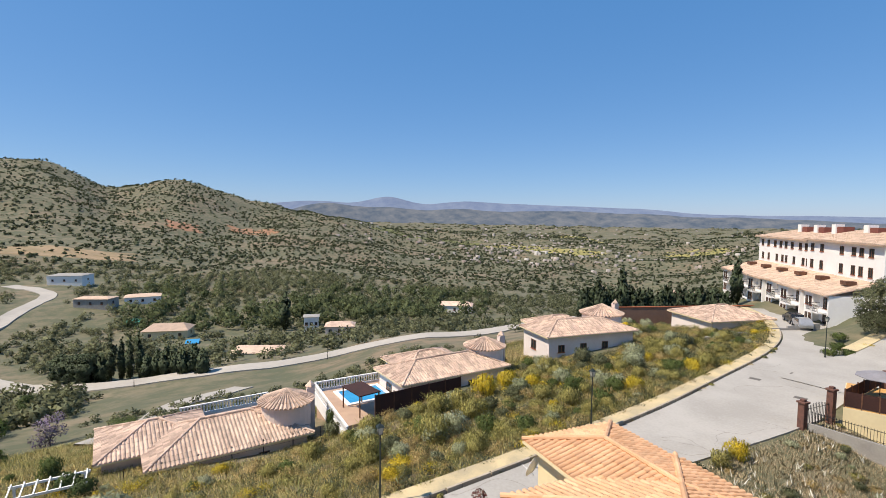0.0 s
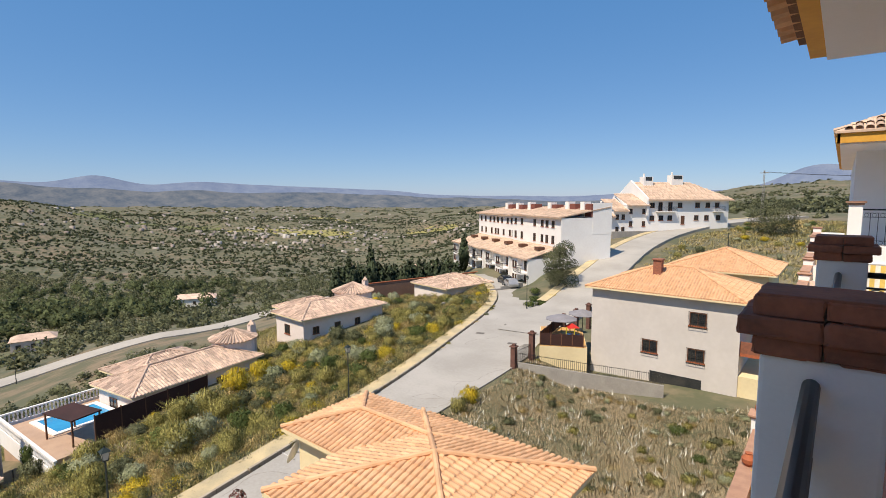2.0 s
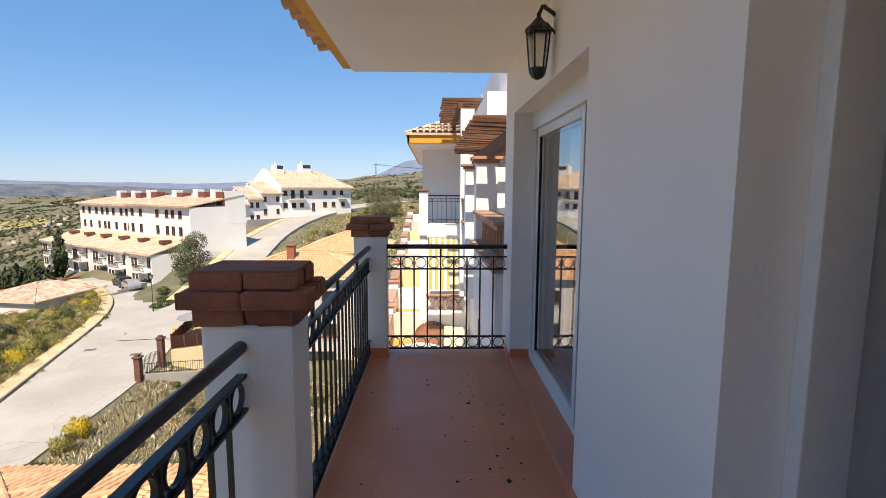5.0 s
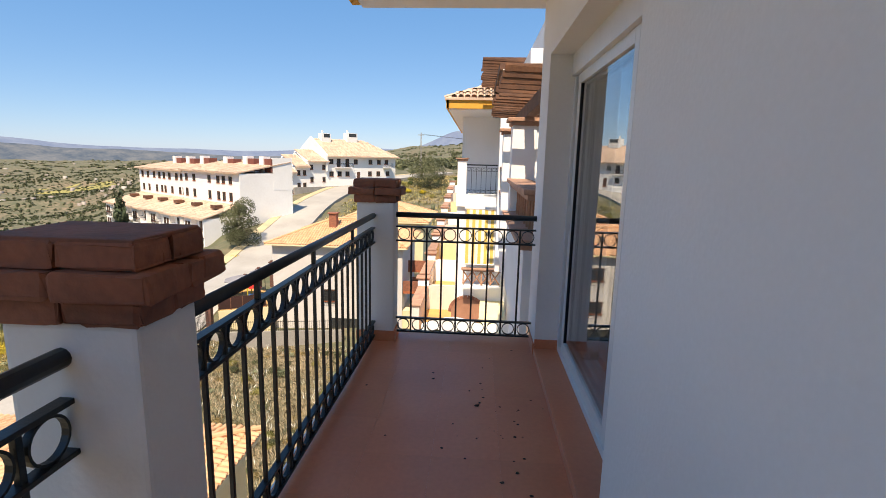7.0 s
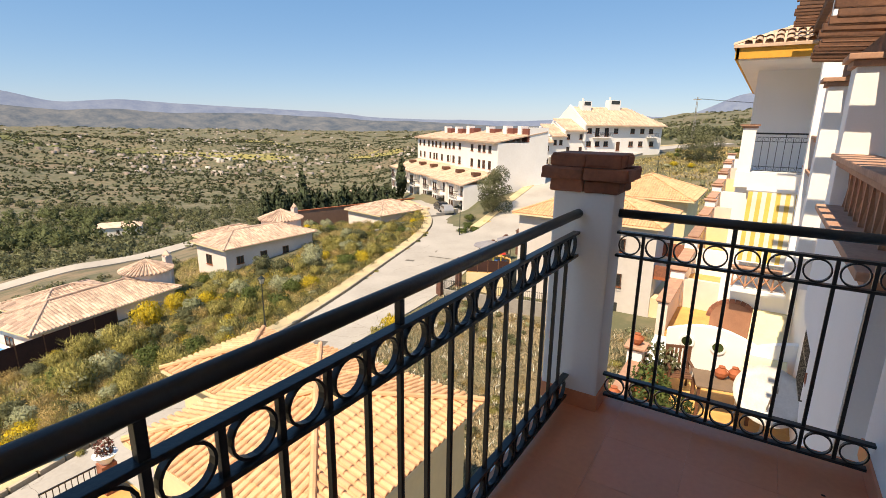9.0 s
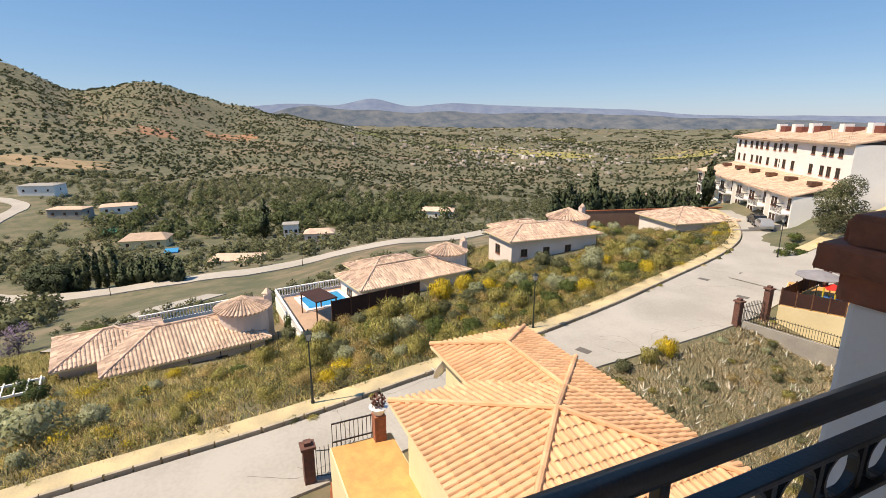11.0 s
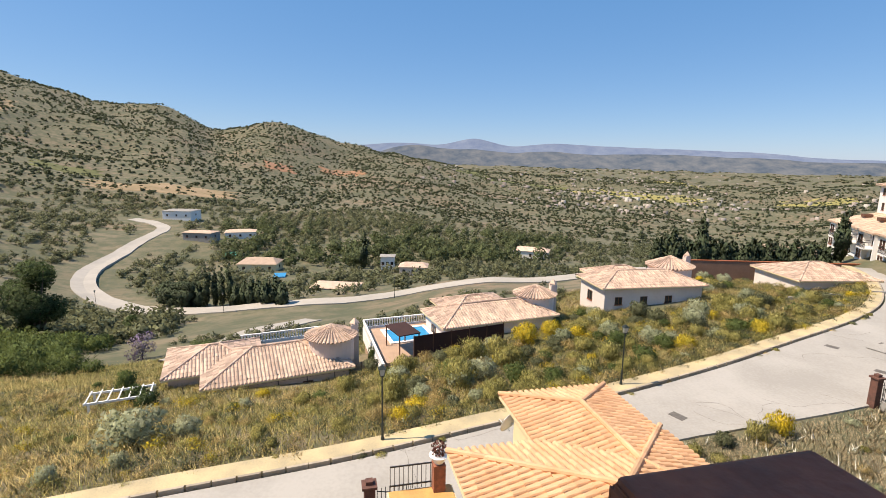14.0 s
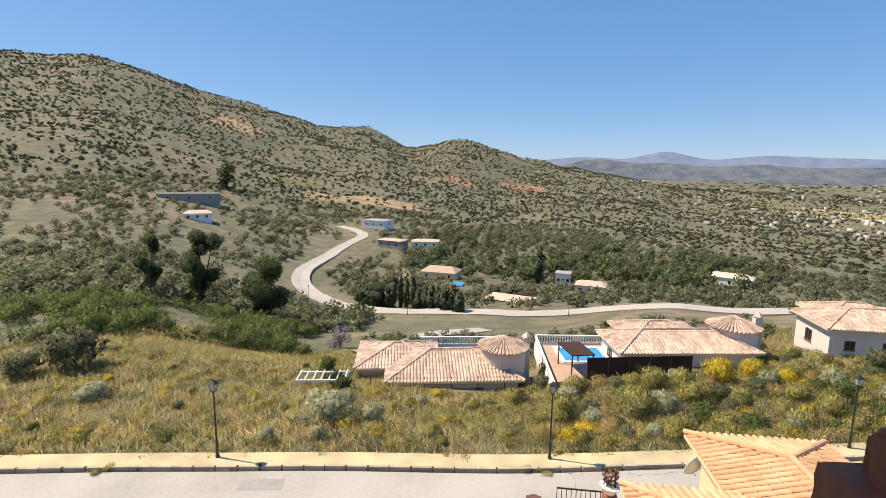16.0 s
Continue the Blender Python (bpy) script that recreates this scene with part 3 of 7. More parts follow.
def railing(name, a, b, spacing, posts, end_overhang=0.0):
    """Wrought-iron rail from a to b: handrail, two bars with rings between, uprights, bottom rings."""
    a, b = Vector(a), Vector(b)
    L = (b - a).length
    u = (b - a).normalized()
    up = Vector((0, 0, 1))
    n = u.cross(up)
    r = thing(name, tuple(a), "black wrought-iron railing with ring pattern", "railing", "balcony railings")
    m = Matrix(((u.x, n.x, 0), (u.y, n.y, 0), (0, 0, 1))).to_4x4()
    r.matrix_basis = Matrix.Translation(a) @ m
    part("handrail", tube((-end_overhang, 0, 0.975), (L + end_overhang, 0, 0.975), 0.021, 12), IRON, r, smooth=True)
    for nm, z in (("upper_bar", 0.885), ("middle_bar", 0.775), ("lower_bar", 0.155), ("bottom_bar", 0.045)):
        part(nm, box(0, L, -0.016, 0.016, z - 0.006, z + 0.006, 0.002), IRON, r)
    k = round(L / spacing)
    s = L / k
    for i in range(k):
        c = (i + 0.5) * s
        ring("ring", (c, 0, 0.83), (1, 0, 0), (0, 0, 1), 0.049, 0.006, 0.016, IRON, r)
        ring("ring", (c, 0, 0.10), (1, 0, 0), (0, 0, 1), 0.049, 0.006, 0.016, IRON, r)
        if i:
            part("baluster", box(i * s - 0.007, i * s + 0.007, -0.007, 0.007, 0.045, 0.885, 0.001), IRON, r)
    for i in range(1, posts + 1):
        c = round(i * L / (posts + 1) / s) * s
        part("post", box(c - 0.009, c + 0.009, -0.009, 0.009, 0.885, 0.965, 0.001), IRON, r)
    return r


RX = -0.455
railing("railing", (-0.475, 1.44, 0), (RX, 4.0, 0), 0.122, 3)
railing("railing", (-0.495, -1.80, 0.03), (-0.495, 1.24, 0.03), 0.122, 3)
railing("railing", (PX + 0.14, 4.12, 0), (WX, 4.12, 0), 0.122, 1)


def wall_lantern(y):
    l = thing("wall_lantern", (WX + 0.03, y, 2.12), "black iron wall lantern with frosted glass", "lantern")
    bm = bmesh.new()
    add_tube(bm, (-0.01, 0, 0.30), (-0.10, 0, 0.36), 0.012)
    add_tube(bm, (-0.10, 0, 0.36), (-0.12, 0, 0.31), 0.010)
    add_box(bm, -0.015, 0, -0.04, 0.04, 0.16, 0.32, 0.004)
    add_tube(bm, (-0.01, 0, 0.2), (-0.08, 0, 0.27), 0.008)
    part("bracket", bm, IRON, l)
    cap = lathe([(0.075, 0.0), (0.07, 0.02), (0.03, 0.06), (0.012, 0.08), (0.012, 0.1), (0.004, 0.11)], 8)
    bmesh.ops.translate(cap, verts=cap.verts[:], vec=(-0.12, 0, 0.22))
    part("hood", cap, IRON, l)
    base = lathe([(0.01, -0.03), (0.03, -0.02), (0.045, 0.0), (0.05, 0.03)], 8)
    bmesh.ops.translate(base, verts=base.verts[:], vec=(-0.12, 0, 0.0))
    part("base", base, IRON, l)
    bm = bmesh.new()
    for i in range(6):
        a = math.pi / 3 * i
        add_tube(bm, (-0.12 + 0.045 * math.cos(a), 0.045 * math.sin(a), 0.02), (-0.12 + 0.066 * math.cos(a), 0.066 * math.sin(a), 0.23), 0.005, 5)
    part("frame", bm, IRON, l)
    g = tube((-0.12, 0, 0.03), (-0.12, 0, 0.22), 0.04, 6, 0.06)
    part("shade", g, glass_mat("frosted_lamp_glass", (0.9, 0.85, 0.75), 0.4), l)


wall_lantern(2.56)


# ---- roof tiles ----
def tile_field(poly, z_of, down, pitch_u=0.22, pitch_v=0.36, r=0.085, seg=4):
    """Barrel tiles laid over a plan polygon: rows run along the fall line; returns vertices and quads."""
    down = Vector((down[0], down[1], 0)).normalized()
    u = Vector((-down.y, down.x, 0))
    P = [Vector((p[0], p[1], 0)) for p in poly]
    us, vs_ = [p.dot(u) for p in P], [p.dot(down) for p in P]

    def inside(q):
        c = False
        j = len(P) - 1
        for i in range(len(P)):
            if (P[i].y > q.y) != (P[j].y > q.y) and q.x < (P[j].x - P[i].x) * (q.y - P[i].y) / (P[j].y - P[i].y) + P[i].x:
                c = not c
            j = i
        return c

    out = []
    nu, nv = int((max(us) - min(us)) / pitch_u) + 1, int((max(vs_) - min(vs_)) / pitch_v) + 1
    for i in range(nu):
        for k in range(nv):
            cu, cv = min(us) + (i + 0.5) * pitch_u, max(vs_) - (k + 0.5) * pitch_v
            if inside(u * cu + down * cv):
                out.append((u * cu + down * cv, u, down))
    return out


def tile_mesh_arrays(spots, z_of, pitch_u, pitch_v, r, seg, rng, cover=1.0):
    V, F = [], []
    for c, u, dn in spots:
        b = len(V)
        j = rng.uniform(-0.006, 0.006)
        for e, (s, rr, lift) in enumerate(((-0.54, r * 0.86, 0.0), (0.54, r, 0.035))):
            o = c + dn * (pitch_v * s) + u * j
            for q in range(seg + 1):
                a = math.pi * q / seg
                p = o - u * (rr * math.cos(a))
                V.append((p.x, p.y, z_of(o.x, o.y) + rr * 0.75 * math.sin(a) + lift))
        for q in range(seg):
            F.append((b + q, b + seg + 1 + q, b + seg + 2 + q, b + q + 1))
    return V, F


def hip_roof(house, x0, x1, y0, y1, ze, rise, material, pitch_u=0.22, pitch_v=0.36, r=0.085, seg=4, single=0, fascia=None, ridge_r=0.11, seed=1):
    """Hip roof over a rectangle: deck, barrel tiles, ridge and hip tiles. single: how many tiles are parts of their own."""
    rng_ = random.Random(seed)
    w, d = x1 - x0, y1 - y0
    h = min(w, d) / 2
    if w >= d:
        ra, rb = Vector((x0 + h, (y0 + y1) / 2, ze + rise)), Vector((x1 - h, (y0 + y1) / 2, ze + rise))
    else:
        ra, rb = Vector(((x0 + x1) / 2, y0 + h, ze + rise)), Vector(((x0 + x1) / 2, y1 - h, ze + rise))
    k = rise / h

    def z_of(x, y):
        return ze + k * max(0.0, min(x - x0, x1 - x, y - y0, y1 - y))

    c = [Vector((x0, y0, ze)), Vector((x1, y0, ze)), Vector((x1, y1, ze)), Vector((x0, y1, ze))]
    roof = part("roof", box(x0, x1, y0, y1, ze - 0.14, ze - 0.005), fascia or CREAM, house)
    if w >= d:
        faces = [((c[0], c[1], rb, ra), (0, -1)), ((c[2], c[3], ra, rb), (0, 1)), ((c[3], c[0], ra), (-1, 0)), ((c[1], c[2], rb), (1, 0))]
    else:
        faces = [((c[0], c[1], ra), (0, -1)), ((c[2], c[3], rb), (0, 1)), ((c[3], c[0], ra, rb), (-1, 0)), ((c[1], c[2], rb, ra), (1, 0))]
    vs, fs = [], []
    for f, _ in faces:
        fs.append(tuple(range(len(vs), len(vs) + len(f))))
        vs += f
    mesh_ob("deck", vs, fs, material, roof)
    spots = []
    for f, dn in faces:
        spots += tile_field([(p.x, p.y) for p in f], z_of, dn, pitch_u, pitch_v)
    loose = spots[:single]
    V, F = tile_mesh_arrays(spots[single:], z_of, pitch_u, pitch_v, r, seg, rng_)
    if V:
        tagged(tri_ob("tiles", V, F, material, roof), kind="stuff")
    for s in loose:
        V, F = tile_mesh_arrays([s], z_of, pitch_u, pitch_v, r, seg, rng_)
        mesh_ob("tile", V, F, material, roof)
    segs = [(ra, rb)] + [(c[0], ra), (c[1], rb if w >= d else ra), (c[2], rb), (c[3], ra if w >= d else rb)]
    bm = bmesh.new()
    for a, b in segs:
        L = (b - a).length
        if L < 0.2:
            continue
        n = max(1, int(L / 0.4))
        for i in range(n):
            p, q = a.lerp(b, i / n), a.lerp(b, (i + 1.08) / n)
            add_tube(bm, p + Vector((0, 0, 0.05)), q + Vector((0, 0, 0.065)), ridge_r, 8, ridge_r * 0.86)
    part("ridge_tiles", bm, material, roof)
    return roof


def window(parent, c, n, w, h, bars=False, shut=False, frame_mat=None, proud=0.02):
    """A window on a wall: frame, pane, sill, and a bulging grille where barred. n is the wall's outward normal."""
    n = Vector((n[0], n[1], 0)).normalized()
    u = Vector((-n.y, n.x, 0))
    e = part("window", bmesh.new(), frame_mat or WOOD, parent)
    m = Matrix(((u.x, n.x, 0, c[0]), (u.y, n.y, 0, c[1]), (0, 0, 1, c[2]), (0, 0, 0, 1)))
    e.matrix_basis = m
    bm = bmesh.new()
    for b in ((-w / 2, -w / 2 + 0.07, -h / 2, h / 2), (w / 2 - 0.07, w / 2, -h / 2, h / 2), (-w / 2 + 0.07, w / 2 - 0.07, h / 2 - 0.07, h / 2), (-w / 2 + 0.07, w / 2 - 0.07, -h / 2, -h / 2 + 0.07), (-0.03, 0.03, -h / 2 + 0.07, h / 2 - 0.07)):
        add_box(bm, b[0], b[1], -0.02, proud + 0.03, b[2], b[3])
    bm.to_mesh(e.data)
    bm.free()
    part("pane", box(-w / 2 + 0.05, w / 2 - 0.05, -0.02, proud, -h / 2 + 0.05, h / 2 - 0.05), WOOD if shut else DARKGLASS, e)
    part("sill", box(-w / 2 - 0.08, w / 2 + 0.08, 0, proud + 0.08, -h / 2 - 0.07, -h / 2 - 0.002), frame_mat or RED_CLAY, e)
    if bars:
        bm = bmesh.new()
        k = 8
        for i in range(k + 1):
            x = -w / 2 - 0.05 + (w + 0.1) * i / k
            add_box(bm, x - 0.008, x + 0.008, proud + 0.16, proud + 0.176, -h / 2 - 0.12, h / 2 + 0.05)
        for z in (-h / 2 - 0.12, 0.0, h / 2 + 0.05):
            add_box(bm, -w / 2 - 0.05, w / 2 + 0.05, proud + 0.158, proud + 0.18, z - 0.012, z + 0.012)
        for x in (-w / 2 - 0.05, w / 2 + 0.05):
            for z in (-h / 2 - 0.12, h / 2 + 0.05):
                add_box(bm, x - 0.01, x + 0.01, 0, proud + 0.17, z - 0.01, z + 0.01)
        part("grille", bm, IRON, e)
    return e


# ---- the orange-roofed house below ----
ho = thing("house", (0, 0, 0), "cream house with bright orange barrel tile roof", "house")
part("wall", box(-12.6, -6.4, 7.35, 13.55, -14.4, -7.06), CREAM, ho)
part("wall", box(-15.75, -12.6, 10.05, 13.4, -14.4, -7.08), CREAM, ho)
hip_roof(ho, -13.05, -5.95, 6.9, 14.0, -6.92, 0.88, TILE_OR, single=290, seed=3, ridge_r=0.095)
hip_roof(ho, -16.2, -8.6, 9.6, 13.85, -6.94, 0.56, TILE_OR, seed=4, ridge_r=0.095)


# ---- the white house across the lot ----
hw = thing("house", (0, 0, 0), "white two-storey house with orange tile roof and barred windows", "house")
part("wall", box(-17.75, -6.0, 42.85, 51.5, -14.9, -6.5), GREYWASH, hw)
hip_roof(hw, -18.25, -5.5, 42.3, 52.0, -6.36, 1.8, TILE_OR, 0.24, 0.4, 0.09, seed=5)
for cx, cz in ((-8.96, -8.15), (-12.6, -11.0), (-9.0, -11.14)):
    window(hw, (cx, 42.85, cz), (0, -1), 1.25, 1.1, bars=True)
part("garage_door", box(-12.5, -8.5, 42.79, 42.87, -14.6, -13.1), DARKGLASS, hw)
bm = box(-13.3, -12.6, 45.4, 46.1, -5.4, -3.9, 0.02)
add_box(bm, -13.4, -12.5, 45.3, 46.2, -3.9, -3.8)
part("chimney", bm, BRICK, hw)
for k, (bx, by, bz) in enumerate(((-6.0, 43.2, -10.4), (-6.0, 46.6, -9.2), (-6.0, 49.8, -11.6))):
    bal = part("balcony", box(bx, bx + 2.0, by, by + 2.6, bz - 0.25, bz), RED_CLAY, hw)
    bm = box(bx + 1.85, bx + 2.0, by, by + 2.6, bz, bz + 0.9)
    add_box(bm, bx, bx + 1.85, by, by + 0.15, bz, bz + 0.9)
    part("parapet", bm, BRICK, bal)
part("stair_wall", box(-6.0, -3.4, 43.0, 52.4, -14.6, -12.2), CREAM, hw)
h2 = thing("house", (0, 0, 0), "ochre house with orange tile roof behind the white house", "house")
part("wall", box(-14.5, -5.5, 55.4, 65.4, -13.5, -5.84), CREAM, h2)
hip_roof(h2, -15.2, -4.8, 54.7, 66.0, -5.7, 1.9, TILE_OR, 0.24, 0.4, 0.09, seed=6)

# ---- villas below the street ----
def villa(cx, cy, zb, w, d, h, turn, turret, wall_mat, label, rise=1.5, wing=None, group="villas"):
    v = thing("villa", (cx, cy, zb), label, "villa", group, turn=turn)
    part("wall", box(-w / 2 + 0.5, w / 2 - 0.5, -d / 2 + 0.5, d / 2 - 0.5, -1.0, h - 0.12), wall_mat, v)
    hip_roof(v, -w / 2, w / 2, -d / 2, d / 2, h, rise, TILE_OLD, 0.3, 0.5, 0.115, 4, seed=int(cx))
    if wing:
        wx0, wx1, wy0, wy1 = wing
        part("wing_wall", box(wx0 + 0.5, wx1 - 0.5, wy0 + 0.5, wy1 - 0.5, -1.0, h - 0.1), wall_mat, v)
        hip_roof(v, wx0, wx1, wy0, wy1, h + 0.05, rise * 0.85, TILE_OLD, 0.3, 0.5, 0.115, 4, seed=int(cy))
        for k in range(3):
            window(v, (-w / 3 + 3.2 * k, -d / 2 + 0.5, h * 0.5), (0, -1), 0.9, 0.9)
        window(v, (w / 2 - 0.5, 0.5, h * 0.45), (1, 0), 1.2, 1.2)
        window(v, (-w / 2 + 0.5, 0.5, h * 0.45), (-1, 0), 1.2, 1.2)
    tx, ty, tr, th = turret
    bm = lathe([(tr - 0.25, h - 0.3), (tr - 0.25, th)], 24)
    bmesh.ops.translate(bm, verts=bm.verts[:], vec=(tx, ty, 0))
    part("turret", bm, wall_mat, v)
    bm = bmesh.new()
    n = 40
    for i in range(n):
        a = 2 * math.pi * i / n
        e = Vector((math.cos(a), math.sin(a), 0))
        c = Vector((tx, ty, th))
        for k in range(4):
            r0, r1 = (tr + 0.1) * (1 - k / 4), (tr + 0.1) * (1 - (k + 1.05) / 4)
            z0, z1 = 0.35 * tr * k / 4 * 1.3, 0.35 * tr * (k + 1.05) / 4 * 1.3
            add_tube(bm, c + e * r0 + Vector((0, 0, z0 + 0.05)), c + e * max(r1, 0.03) + Vector((0, 0, z1 + 0.02)), 0.115 * (1 - k / 4.4) * tr / 2.4, 6, 0.105 * (1 - (k + 1) / 4.4) * tr / 2.4)
    bmesh.ops.create_cone(bm, cap_ends=True, segments=26, radius1=tr + 0.05, radius2=0.02, depth=0.35 * tr * 1.3, matrix=Matrix.Translation((tx, ty, th + 0.35 * tr * 0.65)))
    part("turret_roof", bm, TILE_OLD, v)
    return v


villa(-45.7, -1.4, -19.5, 12.6, 8.6, 2.5, 101.5, (4.9, -0.9, 2.35, 4.55), PINKWASH, "pink villa with weathered tile roof and round turret", 1.5, (-9.3, -1.0, -1.2, 6.3))
villa(-49.9, 20.5, -17.7, 13.6, 6.8, 2.7, 99.3, (6.0, 0.4, 2.4, 4.2), VILLAWASH, "white villa with weathered tile roof beside a pool", 1.3, (-4.5, 4.0, 0.0, 6.6))
villa(-52.8, 40.9, -16.1, 13.5, 7.2, 3.2, 87.0, (5.6, 2.5, 2.9, 4.4), VILLAWASH, "white villa with round turret and tile roof", 1.3, (-5.0, 3.0, 0.0, 6.4))
villa(-52.3, 66.6, -15.6, 11.0, 9.4, 2.8, 80, (0, 0, 0.8, 3.6), VILLAWASH, "white villa with low hipped tile roof")


# ---- pool terrace beside the white villa ----
part_pool = thing("swimming_pool", (-49.6, 11.4, -16.75), "small blue swimming pool in a paved terrace", "swimming pool", turn=8)
part("terrace", box(-2.9, 6.6, -3.9, 3.2, -3.0, -0.05), mat("pale_terrace_paving", (0.50, 0.34, 0.24), (0.42, 0.28, 0.2), 1.0, 0.9), part_pool)
part("water", box(-1.7, 1.9, -2.0, 2.2, -0.05, 0.02), POOL, part_pool)
bm = bmesh.new()
for b in ((-2.1, 2.3, -2.4, -2.0), (-2.1, 2.3, 2.2, 2.6), (-2.1, -1.7, -2.0, 2.2), (1.9, 2.3, -2.0, 2.2)):
    add_box(bm, *b, -0.05, 0.07)
part("coping", bm, PLASTER_FAR, part_pool)
pg = thing("sunshade", (-45.6, 10.3, -16.8), "dark flat sunshade on thin posts beside the pool", "sunshade", turn=16)
part("canopy", box(-1.75, 1.75, -1.1, 1.1, 2.0, 2.1), BROWN_SCREEN, pg)
for sx in (-1.6, 1.6):
    for sy in (-1.0, 1.0):
        part("post", box(sx - 0.05, sx + 0.05, sy - 0.05, sy + 0.05, -0.2, 2.0), WOOD, pg)


def screen_fence(name, a, b, h, material, label, step=2.0, cat="fence"):
    a, b = Vector(a), Vector(b)
    turn = math.degrees(math.atan2(b.y - a.y, b.x - a.x))
    L = math.hypot(b.x - a.x, b.y - a.y)
    k = max(1, round(L / step))
    f = thing(name, tuple(a), label, cat, turn=turn)
    sl = (b.z - a.z) / L
    for i in range(k):
        bm = box(i * L / k + 0.03, (i + 1) * L / k - 0.03, -0.015, 0.015, 0.1, h)
        for v in bm.verts:
            v.co.z += v.co.x * sl
        part("panel", bm, material, f)
    for i in range(k + 1):
        x = i * L / k
        part("post", box(x - 0.04, x + 0.04, -0.04, 0.04, x * sl - 0.6, x * sl + h + 0.1), WOOD, f)
    return f


screen_fence("screen_fence", (-43.0, 11.0, -17.2), (-45.0, 20.4, -17.2), 2.6, BROWN_SCREEN, "dark brown cloth screen fence round the pool")


def balustrade(a, b, label="white concrete balustrade round the villa terrace"):
    a, b = Vector(a), Vector(b)
    L = math.hypot(b.x - a.x, b.y - a.y)
    f = thing("balustrade", tuple(a), label, "balustrade", "villa balustrades", turn=math.degrees(math.atan2(b.y - a.y, b.x - a.x)))
    sl = (b.z - a.z) / L
    for nm, z0, z1 in (("rail", 0.85, 0.97), ("plinth", -1.2, 0.15)):
        bm = box(0, L, -0.1, 0.1, z0, z1)
        for v in bm.verts:
            v.co.z += v.co.x * sl
        part(nm, bm, PLASTER_FAR, f)
    me = None
    for i in range(int(L / 0.28)):
        x = (i + 0.5) * 0.28
        if me is None:
            q = part("baluster", lathe([(0.05, 0.15), (0.09, 0.3), (0.04, 0.5), (0.09, 0.7), (0.05, 0.85)], 8), PLASTER_FAR, f)
            me = q.data
        else:
            q = new("baluster", me)
            q.parent = f
        q.location = (x, 0, x * sl)


balustrade((-40.2, 7.9, -16.8), (-52.1, 7.0, -16.8))
balustrade((-52.3, 7.0, -16.8), (-53.3, 14.6, -16.8))
balustrade((-51.9, -5.5, -17.6), (-53.4, 2.5, -17.6))

wf = thing("wire_fence", (-40.6, -8.0, -18.4), "wire fence on thin dark posts below the villa", "fence", turn=100)
for k in range(7):
    part("post", tube((k * 2.4, 0, -0.5), (k * 2.4, 0, 1.7), 0.04, 6), IRON, wf)
for z in (0.4, 1.0, 1.6):
    part("wire", tube((0, 0, z), (14.4, 0, z), 0.008, 4), IRON, wf)
tr = thing("trellis", (-39.6, -12.0, -18.0), "white slatted timber trellis over a garden path", "trellis", turn=100)
for sx in (-1.9, 1.9):
    for sy in (-0.9, 0.9):
        part("post", box(sx - 0.07, sx + 0.07, sy - 0.07, sy + 0.07, -1.0, 1.5), PLASTER_FAR, tr)
for sy in (-0.9, 0.9):
    part("beam", box(-2.2, 2.2, sy - 0.06, sy + 0.06, 1.5, 1.66), PLASTER_FAR, tr)
for k in range(7):
    part("slat", box(-2.1 + k * 0.68, -2.02 + k * 0.68, -1.1, 1.1, 1.662, 1.74), PLASTER_FAR, tr)


def chimney(x, y, z, h=1.6):
    c = thing("chimney", (x, y, z), "pale rendered villa chimney with tile hood", "chimney", "villa chimneys")
    part("shaft", box(-0.35, 0.35, -0.35, 0.35, -2.5, h, 0.02), PINKWASH, c)
    part("hood", lathe([(0.5, h + 0.1), (0.45, h + 0.2), (0.05, h + 0.6)], 4), TILE_OLD, c)
    for sx in (-0.25, 0.25):
        part("leg", box(sx - 0.08, sx + 0.08, -0.25, 0.25, h, h + 0.12), PINKWASH, c)


chimney(-46.6, 5.8, -15.8, 1.5)
chimney(-51.2, 28.5, -14.4, 1.9)
chimney(-55.8, 49.7, -12.9, 2.2)


# ---- apartment blocks up the road ----
def facade_frame(a, b):
    """Turn and length of a facade that runs from a to b; its -y side looks out."""
    u = Vector(b) - Vector(a)
    return math.degrees(math.atan2(u.y, u.x)), u.length


def shed_roof(parent, x0, x1, y0, y1, z0, z1, material, name="roof", pu=0.42, pv=0.62):
    """A slab roof that climbs from y0 to y1, with tile rows."""
    th = 0.18
    vs = [(x0, y0, z0), (x1, y0, z0), (x1, y1, z1), (x0, y1, z1)]
    vs += [(x, y, z - th) for x, y, z in vs]
    fs = [(0, 1, 2, 3), (7, 6, 5, 4), (0, 4, 5, 1), (1, 5, 6, 2), (2, 6, 7, 3), (3, 7, 4, 0)]
    r = mesh_ob(name, vs, fs, material, parent)
    k = (z1 - z0) / (y1 - y0)
    spots = tile_field([(x0, y0), (x1, y0), (x1, y1), (x0, y1)], None, (0, -1 if k > 0 else 1), pu, pv)
    V, F = tile_mesh_arrays(spots, lambda x, y: z0 + k * (y - y0), pu, pv, pu * 0.4, 3, random.Random(2))
    tagged(tri_ob("tiles", V, F, material, r), kind="stuff")
    return r


